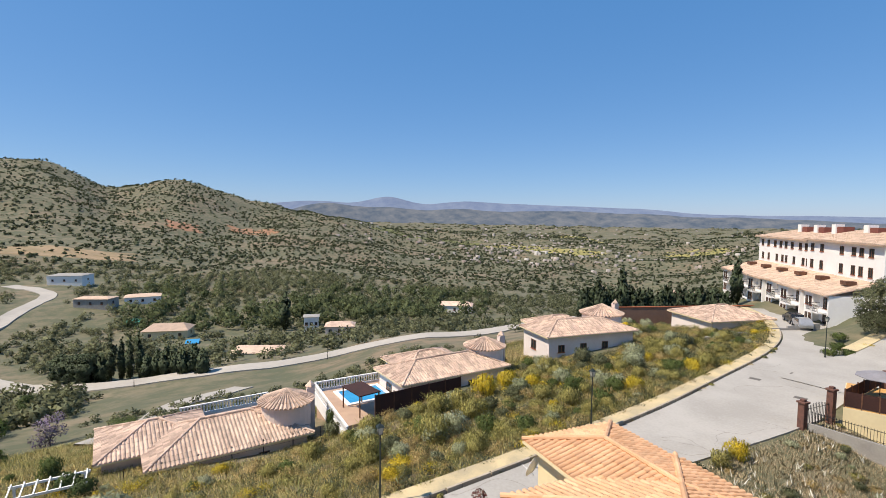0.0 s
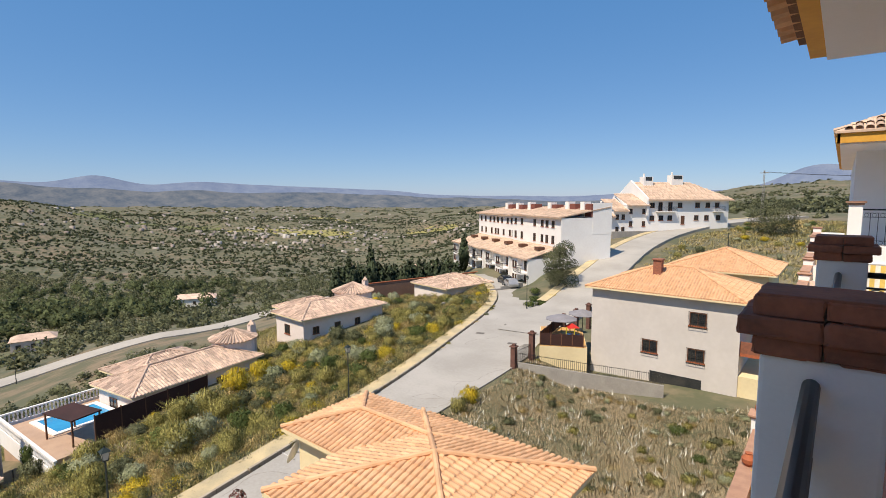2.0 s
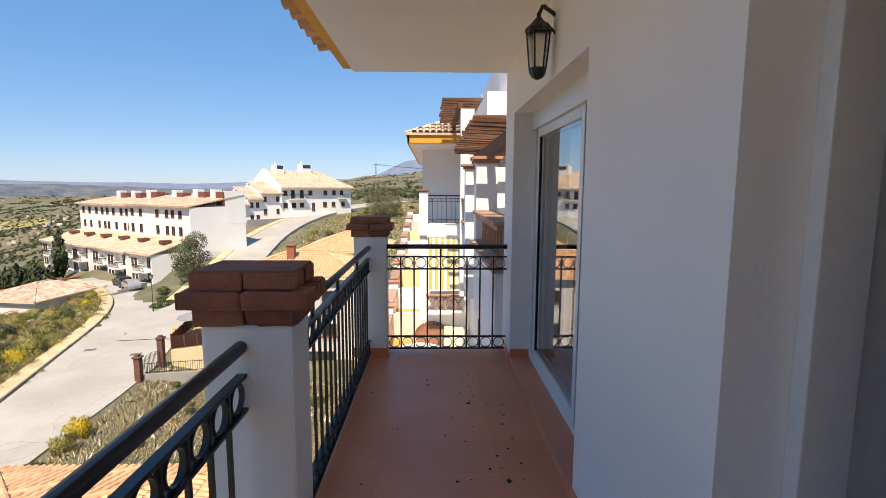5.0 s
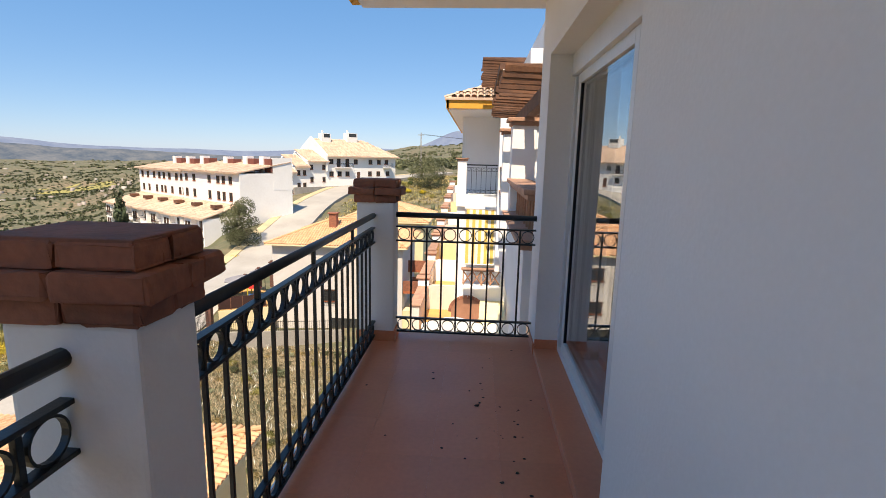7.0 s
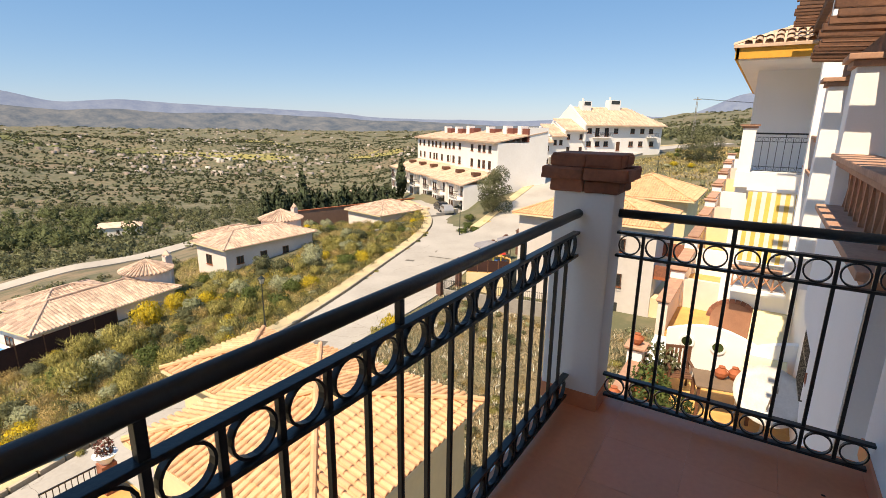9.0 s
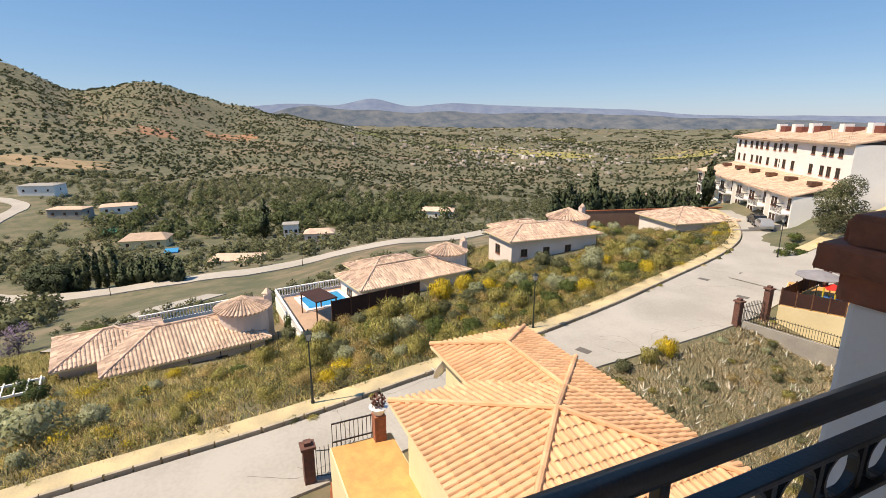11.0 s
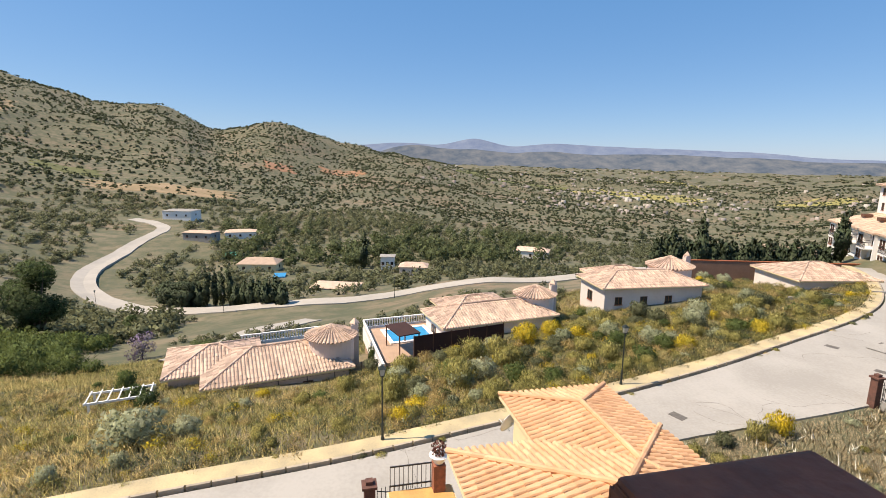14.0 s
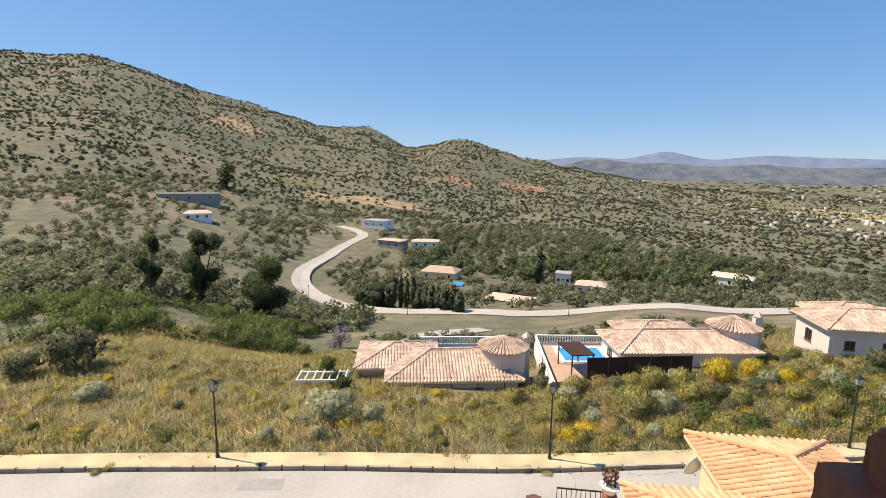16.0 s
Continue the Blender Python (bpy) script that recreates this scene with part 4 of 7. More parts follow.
def far_balcony(parent, x, y, z, w, d=1.1):
    b = part("balcony", box(x - w / 2, x + w / 2, y - d, y, z - 0.18, z), PLASTER_FAR, parent)
    bm = bmesh.new()
    for xx in (x - w / 2, x + w / 2 - 0.05):
        add_box(bm, xx, xx + 0.05, y - d, y, z + 0.9, z + 0.96)
    add_box(bm, x - w / 2, x + w / 2, y - d, y - d + 0.05, z + 0.9, z + 0.96)
    n = int(w / 0.22)
    for i in range(n + 1):
        xx = x - w / 2 + w * i / n
        add_box(bm, xx - 0.02, xx + 0.02, y - d, y - d + 0.04, z, z + 0.9)
    part("rail", bm, IRON, b)


L_, R_ = (-70.5, 101.0), (-37.0, 77.7)
turn1, W1 = facade_frame(L_, R_)
ap = thing("apartment_building", (L_[0], L_[1], -13.6), "long white apartment building with tile roofs and brown windows", "apartment building", turn=turn1)
part("wall", box(0, 21, 0, 9, -4, 11.6), PLASTER_FAR, ap)
part("wall", box(21, W1, -0.5, 9.2, -4, 11.85), PLASTER_FAR, ap)
part("end_parapet", box(W1 - 0.35, W1 + 0.02, 5.5, 9.3, 9, 14.4), PLASTER_FAR, ap)
shed_roof(ap, -0.5, 21, -0.7, 9, 11.7, 13.3, TILE_PALE)
shed_roof(ap, 21, W1 + 0.1, -1.2, 9, 11.95, 13.8, TILE_PALE)
for x in (1.8, 4.5, 7.5, 9.9, 12.0, 14.4, 17.4, 19.5):
    window(ap, (x, 0, 10.5), (0, -1), 1.0, 1.2)
for x in (2.1, 4.8, 8.4, 10.8, 12.3, 15.3, 18.6, 20.1):
    window(ap, (x, 0, 7.9), (0, -1), 0.9, 1.3)
for x in (22.6, 25.5, 31.0, 34.0, 35.8, 38.0):
    window(ap, (x, -0.5, 10.7), (0, -1), 1.0, 1.2)
    window(ap, (x, -0.5, 8.0), (0, -1), 0.95, 1.4)
RED_CLAD = mat("dark_red_cladding", (0.22, 0.07, 0.05), None, 1, 0.8)
for x, h in ((5.2, 1.3), (11.2, 1.3), (17.2, 1.5), (26.2, 1.5), (33.0, 1.7), (38.2, 1.7)):
    part("chimney", box(x - 0.6, x + 0.6, 5.0, 6.4, 12, 12.9 + h), PLASTER_FAR, ap)
    part("roof_tank", box(x + 0.65, x + 2.6, 5.2, 6.8, 12, 12.5 + h), RED_CLAD, ap)
# lower wing with balconies
for k in range(6):
    x0, x1 = 0.6 + k * 6.6, 7.1 + k * 6.6
    yf = -6.8 + 0.5 * (k % 2)
    z = 4.9 + 0.03 * k
    part("wing_wall", box(x0, x1, yf + 0.8, -0.52, -3, z - 0.1), PLASTER_FAR, ap)
    part("wing_pier", box(x0, x0 + 2.5, yf, yf + 0.8, -3, z - 0.12), PLASTER_FAR, ap)
    part("wing_pier", box(x1 - 0.35, x1, yf, yf + 0.8, -3, z - 0.12), PLASTER_FAR, ap)
    shed_roof(ap, x0 - 0.15, x1 + 0.15, yf - 0.5, -0.1 - 0.5 * (k > 2), z, z + 1.7, TILE_PALE)
    for zz in (1.2, 3.6):
        window(ap, (x0 + 0.8, yf, zz), (0, -1), 0.7, 1.3)
        window(ap, (x0 + 1.8, yf, zz), (0, -1), 0.7, 1.3)
        window(ap, (x0 + 4.2, yf + 0.8, zz), (0, -1), 1.2, 1.6)
    far_balcony(ap, x0 + 4.2, yf + 0.8, 2.5, 3.2, 1.7)
    part("porch_slab", box(x0 + 2.5, x1 - 0.35, yf, yf + 0.78, 0.0, 0.25), PLASTER_FAR, ap)
    part("skylight", box(x0 + 3.5, x0 + 4.9, -3.6, -2.3, z + 1.2, z + 1.75), WOOD, ap)

L2, R2 = (-41.0, 103.2), (-20.6, 127.6)
turn2, W2 = facade_frame(L2, R2)
ap2 = thing("apartment_building", (L2[0], L2[1], -11.1), "white apartment building with stepped tile roofs on the hill", "apartment building", turn=turn2)
steps = ((0.0, 3.4, 8.8, -5), (3.4, 6.6, 10.0, -4), (6.6, 11.5, 11.2, -4))
for x0, x1, ze, zb in steps:
    part("wall", box(x0, x1, 0, 9, zb, ze - 0.1), PLASTER_FAR, ap2)
    shed_roof(ap2, x0 - 0.1, x1 + 0.2, -0.9, 5.5, ze, ze + 2.6, TILE_PALE)
    gx = x1 + 0.2
    mesh_ob("gable", [(gx, -0.2, ze - 0.5), (gx + 0.3, -0.2, ze - 0.5), (gx + 0.3, 6, ze + 3.3), (gx, 6, ze + 3.3), (gx, 9, ze - 0.5), (gx + 0.3, 9, ze - 0.5)], [(0, 1, 2, 3), (0, 3, 4), (1, 5, 2), (3, 2, 5, 4), (0, 4, 5, 1)], PLASTER_FAR, ap2)
    for zz in (ze - 1.3, ze - 4.0):
        window(ap2, (x0 + 0.9, 0, zz), (0, -1), 0.75, 1.1)
        window(ap2, (x1 - 0.9, 0, zz), (0, -1), 0.75, 1.1)
part("wall", box(11.5, W2, 0, 11, -3, 12.3), PLASTER_FAR, ap2)
x0, x1, ze, zr = 11.2, W2 + 0.7, 12.4, 16.4
vs = [(x0, -0.9, ze), (x1, -0.9, ze), (x1 - 6.5, 6.0, zr), (x0, 6.0, zr), (x1, 12.5, ze), (x0, 12.5, ze), (x0, -0.9, ze - 0.2), (x1, -0.9, ze - 0.2), (x1, 12.5, ze - 0.2), (x0, 12.5, ze - 0.2)]
roof2 = mesh_ob("roof", vs, [(0, 1, 2, 3), (1, 4, 2), (4, 5, 3, 2), (6, 7, 1, 0), (7, 8, 4, 1), (8, 9, 5, 4), (9, 6, 0, 5), (9, 8, 7, 6)], TILE_PALE, ap2)
mesh_ob("gable", [(x0 - 0.3, -0.7, 9), (x0 + 0.1, -0.7, 9), (x0 + 0.1, -0.7, ze + 0.3), (x0 - 0.3, -0.7, ze + 0.3), (x0 - 0.3, 6, zr + 0.4), (x0 + 0.1, 6, zr + 0.4), (x0 - 0.3, 12.4, 9), (x0 + 0.1, 12.4, 9), (x0 - 0.3, 12.4, ze + 0.3), (x0 + 0.1, 12.4, ze + 0.3)], [(0, 1, 2, 3), (3, 2, 5, 4), (4, 5, 9, 8), (8, 9, 7, 6), (0, 3, 4, 8, 6), (1, 7, 9, 5, 2), (0, 6, 7, 1)], PLASTER_FAR, ap2)
k2 = (zr - ze) / 6.9
V, F = tile_mesh_arrays(tile_field([(x0, -0.9), (x1, -0.9), (x1 - 6.5, 6.0), (x0, 6.0)], None, (0, -1), 0.42, 0.62), lambda x, y: ze + k2 * (y + 0.9), 0.42, 0.62, 0.17, 3, random.Random(5))
tagged(tri_ob("tiles", V, F, TILE_PALE, roof2), kind="stuff")
for x in (12.6, 19.4, 23.8, 26.4, 28.8):
    window(ap2, (x, 0, 11.2), (0, -1), 1.1, 1.1)
for x in (12.6, 14.8, 17.0, 23.6, 26.2, 29.2):
    window(ap2, (x, 0, 8.4), (0, -1), 1.1, 1.1)
for x in (14.6, 17.0):
    window(ap2, (x, 0, 10.9), (0, -1), 1.0, 1.9)
far_balcony(ap2, 15.8, 0, 9.9, 4.6, 0.9)
far_balcony(ap2, 29.0, 0, 9.9, 2.6, 0.9)
window(ap2, (20.2, 0, 7.9), (0, -1), 0.9, 1.9, shut=True)
for x, y, w, h in ((13.2, 4.5, 2.4, 17.6), (20.5, 4.8, 3.0, 18.0)):
    part("chimney_block", box(x, x + w, y, y + 1.6, 12, h), PLASTER_FAR, ap2)
    part("flue", box(x + 0.2, x + 0.5, y + 0.3, y + 0.6, h, h + 0.7), PLASTER_FAR, ap2)
    part("vent_panel", box(x + 0.5, x + w - 0.3, y - 0.03, y, h - 0.9, h - 0.1), DARKGLASS, ap2)
part("retaining_wall", box(3, W2, -0.5, -0.02, -6, 5.6), GREY_CONC, ap2)


# ---- street lamps ----
def street_lamp(x, y, z, h=4.0):
    l = thing("street_lamp", (x, y, z), "dark green iron street lamp with square lantern", "street lamp", "street lamps")
    part("pole", lathe([(0.10, 0), (0.10, 0.12), (0.065, 0.2), (0.065, 0.85), (0.08, 0.9), (0.045, 0.98), (0.035, h - 0.55), (0.06, h - 0.52), (0.03, h - 0.48)], 10), LAMP_GREEN, l)
    lan = part("lantern", bmesh.new(), LAMP_GREEN, l)
    bm = bmesh.new()
    for sx in (-1, 1):
        for sy in (-1, 1):
            add_tube(bm, (0.09 * sx, 0.09 * sy, h - 0.48), (0.16 * sx, 0.16 * sy, h - 0.1), 0.014, 5)
    bmesh.ops.create_cone(bm, cap_ends=True, segments=4, radius1=0.27, radius2=0.05, depth=0.16, matrix=Matrix.Translation((0, 0, h - 0.02)) @ Matrix.Rotation(math.pi / 4, 4, "Z"))
    add_tube(bm, (0, 0, h + 0.05), (0, 0, h + 0.14), 0.025, 6)
    add_box(bm, -0.1, 0.1, -0.1, 0.1, h - 0.5, h - 0.47)
    bm.to_mesh(lan.data)
    bm.free()
    g = bmesh.new()
    bmesh.ops.create_cone(g, cap_ends=True, segments=4, radius1=0.12, radius2=0.20, depth=0.34, matrix=Matrix.Translation((0, 0, h - 0.29)) @ Matrix.Rotation(math.pi / 4, 4, "Z"))
    part("glass", g, mat("lamp_glass_%d" % int(y * 10 + 500), (0.45, 0.45, 0.40), None, 3, 0.2), lan)


for y in (-26.6, -10.4, 6.1, 22.0):
    street_lamp(float(kerb_x(y)) - 0.85, y, SZ + 0.14)
street_lamp(-32.3, 56.9, SZ, 4.3)
street_lamp(-16.0, 100.0, ground_z(-16, 100), 3.6)
for x, y in ((-104, 17.0), (-110.5, -19.0), (-131.5, -52)):
    street_lamp(x, y, ground_z(x, y), 4.5)

# ---- kerbs ----
kerb_me = {}
kerb_th = thing("kerb", (0, 0, 0), "row of worn kerb stones along the street", "kerb", kind="structure")
kk = smooth_line(KERB_LINE, 0.1)
acc, run = [], 0.0
prev = kk[0]
for p in kk:
    run += (p - prev).length
    prev_dir = p - prev
    prev = p
    if run >= 0.985 and -30 < p.y < 76:
        run = 0.0
        acc.append((p.copy(), math.atan2(prev_dir.y, prev_dir.x)))
me = None
for p, a in acc:
    if me is None:
        q = part("kerb_stone", box(-0.49, 0.49, -0.15, 0.0, -0.2, 0.16, 0.015), KERB, kerb_th)
        me = q.data
    else:
        q = new("kerb_stone", me)
        q.parent = kerb_th
    q.matrix_basis = pose(p.x, p.y, SZ + rng.uniform(-0.006, 0.006), 0, 0, math.degrees(a) + 180)


# ---- parked cars ----
def parked_car(x, y, z, turn, paint, label):
    c = thing("car", (x, y, z), label, "car", turn=turn)
    bm = bmesh.new()
    prof = [(-2.05, 0.35), (-2.1, 0.75), (-1.95, 1.0), (-1.55, 1.42), (-0.2, 1.48), (0.45, 1.38), (1.0, 0.98), (1.95, 0.82), (2.1, 0.6), (2.05, 0.32)]
    left = [bm.verts.new((px, -0.82 + (0.12 if pz > 1.1 else 0), pz)) for px, pz in prof]
    right = [bm.verts.new((px, 0.82 - (0.12 if pz > 1.1 else 0), pz)) for px, pz in prof]
    n = len(prof)
    for i in range(n):
        j = (i + 1) % n
        bm.faces.new((left[i], left[j], right[j], right[i]))
    bm.faces.new(left[::-1])
    bm.faces.new(right)
    bmesh.ops.bevel(bm, geom=bm.edges[:], offset=0.05, segments=2, affect="EDGES")
    part("body", bm, paint, c)
    for sy in (-1, 1):
        bm = bmesh.new()
        add_box(bm, -1.45, 0.55, sy * 0.78 - 0.02, sy * 0.78 + 0.02, 1.0, 1.36, 0.02)
        part("side_window", bm, DARKGLASS, c)
    part("windscreen", box(0.5, 0.95, -0.62, 0.62, 1.02, 1.3, 0.05), DARKGLASS, c)
    for sx in (-1.3, 1.3):
        for sy in (-1, 1):
            wv = part("wheel", tube((sx, sy * 0.7, 0.31), (sx, sy * 0.87, 0.31), 0.31, 16), GASKET, c)
            part("rim", tube((sx, sy * 0.86, 0.31), (sx, sy * 0.885, 0.31), 0.19, 12), CAR_SILVER, wv)
    for sy in (-0.6, 0.6):
        part("headlight", box(2.0, 2.1, sy - 0.16, sy + 0.16, 0.62, 0.76, 0.02), PVC, c)


parked_car(-42.4, 69.6, SZ, 135, CAR_SILVER, "silver hatchback parked by the apartments")
parked_car(-45.0, 72.0, SZ, 138, CAR_DARK, "dark car parked by the apartments")


# ---- forecourt of the white house: gate, fence, deck ----
PIER_BRICK = mat("dark_pier_brick", (0.17, 0.075, 0.055), (0.10, 0.05, 0.04), 5, 0.85, 0.005, 40)


def brick_pier(x, y, z, h, w=0.44):
    p = thing("gate_pier", (x, y, z), "dark brick gate pier with stepped cap", "gate pier", "gate piers")
    part("shaft", box(-w / 2, w / 2, -w / 2, w / 2, -0.6, h, 0.02), PIER_BRICK, p)
    bm = box(-w / 2 - 0.08, w / 2 + 0.08, -w / 2 - 0.08, w / 2 + 0.08, h, h + 0.12, 0.02)
    add_box(bm, -w / 3, w / 3, -w / 3, w / 3, h + 0.12, h + 0.28, 0.02)
    part("cap", bm, PIER_BRICK, p)


def picket_fence(a, b, h, base_h, label, gate=False):
    a, b = Vector(a), Vector(b)
    L = math.hypot(b.x - a.x, b.y - a.y)
    sl = (b.z - a.z) / L
    f = thing("metal_gate" if gate else "picket_fence", tuple(a), label, "gate" if gate else "fence", turn=math.degrees(math.atan2(b.y - a.y, b.x - a.x)))

    def shear(bm):
        for v in bm.verts:
            v.co.z += v.co.x * sl
        return bm
    if base_h:
        part("base_wall", shear(box(0, L, -0.12, 0.12, -1.5, base_h)), GREY_CONC, f)
    for z in (base_h + 0.12, base_h + h - 0.1):
        part("rail", shear(box(0, L, -0.015, 0.015, z - 0.015, z + 0.015)), IRON, f)
    me = None
    n = int(L / 0.16)
    for i in range(n + 1):
        x = L * i / n
        arch = 0.25 * math.sin(math.pi * i / n) if gate else 0
        if gate or me is None:
            q = part("picket", box(-0.012, 0.012, -0.012, 0.012, base_h + 0.02, base_h + h + arch), IRON, f)
            me = q.data
        else:
            q = new("picket", me)
            q.parent = f
        q.location = (x, 0, x * sl)


GX = [(-21.8, 35.9), (-21.7, 38.9)]
brick_pier(*GX[0], SZ, 1.75)
brick_pier(*GX[1], SZ + 0.1, 2.2)
picket_fence((GX[0][0], GX[0][1] + 0.3, SZ + 0.05), (GX[1][0], GX[1][1] - 0.3, SZ + 0.1), 1.3, 0.0, "black arched iron garden gate", True)
picket_fence((-21.4, 36.0, SZ - 0.1), (-10.5, 39.6, SZ - 0.6), 0.9, 0.55, "black picket fence on a low grey wall")
deck = thing("terrace_deck", (-21.3, 39.6, -12.6), "raised ochre terrace behind a brown screen", "terrace", turn=27)
part("base", box(0, 4.2, 0, 7.0, -1.5, 0.75), CREAM, deck)
part("paving", box(0.05, 4.15, 0.05, 6.95, 0.75, 0.8), PATIO_FLOOR, deck)
screen_fence("screen_fence", (-21.3, 39.7, -11.85), (-17.9, 41.4, -11.85), 1.15, BROWN_SCREEN, "brown screen fence along the terrace edge", 1.0)
screen_fence("screen_fence", (-21.5, 40.1, -11.85), (-22.9, 47.4, -11.85), 1.15, BROWN_SCREEN, "brown screen fence along the street side", 1.2)
brick_pier(-22.8, 47.8, SZ, 2.1)
brick_pier(-22.8, 51.0, SZ, 2.1)
brick_pier(-22.7, 54.2, SZ, 2.2)
for x, y, s in ((-21.0, 43.4, 1.55), (-20.2, 46.6, 1.5)):
    um = thing("parasol", (x, y, -11.8), "grey open parasol on the terrace", "parasol", "terrace parasols")
    part("pole", tube((0, 0, 0), (0, 0, 2.2), 0.03), IRON, um)
    part("canopy", lathe([(s, 1.75), (s, 1.8), (s * 0.6, 2.02), (0.05, 2.25)], 8), UMBRELLA, um)
    bm = bmesh.new()
    for i in range(8):
        a_ = math.pi / 4 * i
        add_tube(bm, (0, 0, 2.15), (s * math.cos(a_) * 0.97, s * math.sin(a_) * 0.97, 1.76), 0.012, 4)
    part("ribs", bm, IRON, um)
tb = thing("toy_house", (-19.6, 42.8, -11.8), "red and blue plastic play table on the terrace", "toy")
part("roof", lathe([(0.75, 1.3), (0.7, 1.36), (0.05, 1.65)], 4), RED_PLASTIC, tb)
for sx in (-0.4, 0.4):
    for sy in (-0.4, 0.4):
        part("leg", tube((sx, sy, 0), (sx, sy, 1.32), 0.05), mat("yellow_plastic_%d_%d" % (sx * 10, sy * 10), (0.65, 0.5, 0.05), None, 3, 0.5), tb)
part("seat", box(-0.5, 0.5, -0.5, 0.5, 0.5, 0.58), mat("blue_plastic", (0.05, 0.2, 0.5), None, 3, 0.5), tb)


# ---- the neighbouring townhouses along the facade ----
def brick_cap(parent, x0, x1, y0, y1, z, name="cap"):
    bm = box(x0 - 0.03, x1 + 0.03, y0 - 0.03, y1 + 0.03, z, z + 0.05, 0.008)
    add_box(bm, x0 - 0.07, x1 + 0.07, y0 - 0.07, y1 + 0.07, z + 0.052, z + 0.10, 0.008)
    return part(name, bm, COPING, parent)


LATTICE = mat("terracotta_lattice", (0.52, 0.27, 0.16), (0.40, 0.19, 0.11), 5, 0.85, 0.003, 40)


def lattice(parent, y0, y1, x, z0, z1, along_x=False):
    """Crossed brick-tile strips in a frame, running along y (or x)."""
    f = part("lattice_panel", bmesh.new(), LATTICE, parent)
    bm = bmesh.new()
    L = y1 - y0
    n = max(2, round(L / ((z1 - z0) * 0.75)))
    for i in range(n):
        a, b = y0 + L * i / n, y0 + L * (i + 1) / n
        for p, q in (((a, z0), (b, z1)), ((a, z1), (b, z0))):
            if along_x:
                add_tube(bm, (p[0], x, p[1]), (q[0], x, q[1]), 0.02, 4)
            else:
                add_tube(bm, (x, p[0], p[1]), (x, q[0], q[1]), 0.02, 4)
        if along_x:
            add_box(bm, a - 0.02, a + 0.02, x - 0.03, x + 0.03, z0, z1)
        else:
            add_box(bm, x - 0.03, x + 0.03, a - 0.02, a + 0.02, z0, z1)
    bm.to_mesh(f.data)
    bm.free()
    return f


nb = thing("townhouse", (0, 0, 0), "white townhouse with brick lattice balcony and pergola posts", "house")
part("wall", box(1.75, 8.0, 4.34, 16.9, -14, 4.6), PLASTER, nb)
part("parapet_wall", box(0.74, 0.98, 4.75, 7.15, -0.3, 0.62), PLASTER, nb)
part("lower_wall", box(0.76, 1.75, 4.75, 6.3, -14, -0.302), PLASTER, nb)
part("balcony_floor", box(0.982, 1.75, 4.6, 7.6, -0.3, 0.0), PLASTER, nb)
brick_cap(nb, 0.74, 0.98, 4.75, 7.15, 0.62, "ledge")
lattice(nb, 4.8, 7.1, 0.86, 0.72, 1.06)
brick_cap(nb, 0.78, 0.94, 4.75, 7.15, 1.06, "coping")
for yy in (7.2, 9.6):
    part("column", box(0.76, 1.08, yy, yy + 0.34, -0.3, 1.86, 0.01), PLASTER, nb)
    brick_cap(nb, 0.76, 1.08, yy, yy + 0.34, 1.86)
part("front_wall", box(1.45, 1.75, 7.6, 16.9, -14, -1.2), PLASTER, nb)
brick_cap(nb, 1.45, 1.7, 7.6, 16.9, -1.2, "ledge")
window(nb, (1.45, 11.4, -2.3), (-1, 0), 0.8, 1.0, bars=True)
part("inner_wall", box(1.2, 1.75, 9.9, 16.9, -0.9, 3.4), PLASTER, nb)
lattice(nb, 10.4, 12.6, 0.98, 0.75, 1.15)
brick_cap(nb, 0.88, 1.08, 10.3, 12.7, 0.62, "ledge")
brick_cap(nb, 0.88, 1.08, 10.3, 12.7, 1.15, "coping")
part("parapet_wall", box(0.88, 1.2, 10.3, 12.7, -0.9, 0.62), PLASTER, nb)


def pergola(y0, y1, z, x0, x1, n):
    p = thing("pergola", (0, 0, 0), "dark weathered wooden pergola rafters over a balcony", "pergola", "pergolas")
    part("beam", box(x0 + 0.38, x0 + 0.5, y0 - 0.15, y1 + 0.15, z - 0.16, z, 0.01), WOOD, p)
    part("beam", box(x1 - 0.15, x1 - 0.03, y0 - 0.15, y1 + 0.15, z - 0.16, z, 0.01), WOOD, p)
    r = random.Random(9)
    for i in range(n):
        y = y0 + (y1 - y0) * i / (n - 1)
        bm = box(x0 + r.uniform(-0.04, 0.04), x1, y - 0.045, y + 0.045, z + 0.002, z + 0.12, 0.01)
        for v in bm.verts:
            if v.co.x < x0 + 0.15 and v.co.z < z + 0.06:
                v.co.z += 0.05
            v.co += Vector((0, r.uniform(-1, 1), r.uniform(-1, 1))) * 0.006
        part("rafter", bm, WOOD, p)


pergola(5.0, 9.8, 2.12, 0.52, 1.74, 15)
pergola(12.2, 16.4, 3.55, 0.35, 1.74, 13)
part_c = thing("column", (0.95, 12.0, 0), "white column carrying the upper pergola", "column")
part("shaft", box(-0.16, 0.16, -0.16, 0.16, -1.2, 3.36, 0.01), PLASTER, part_c)

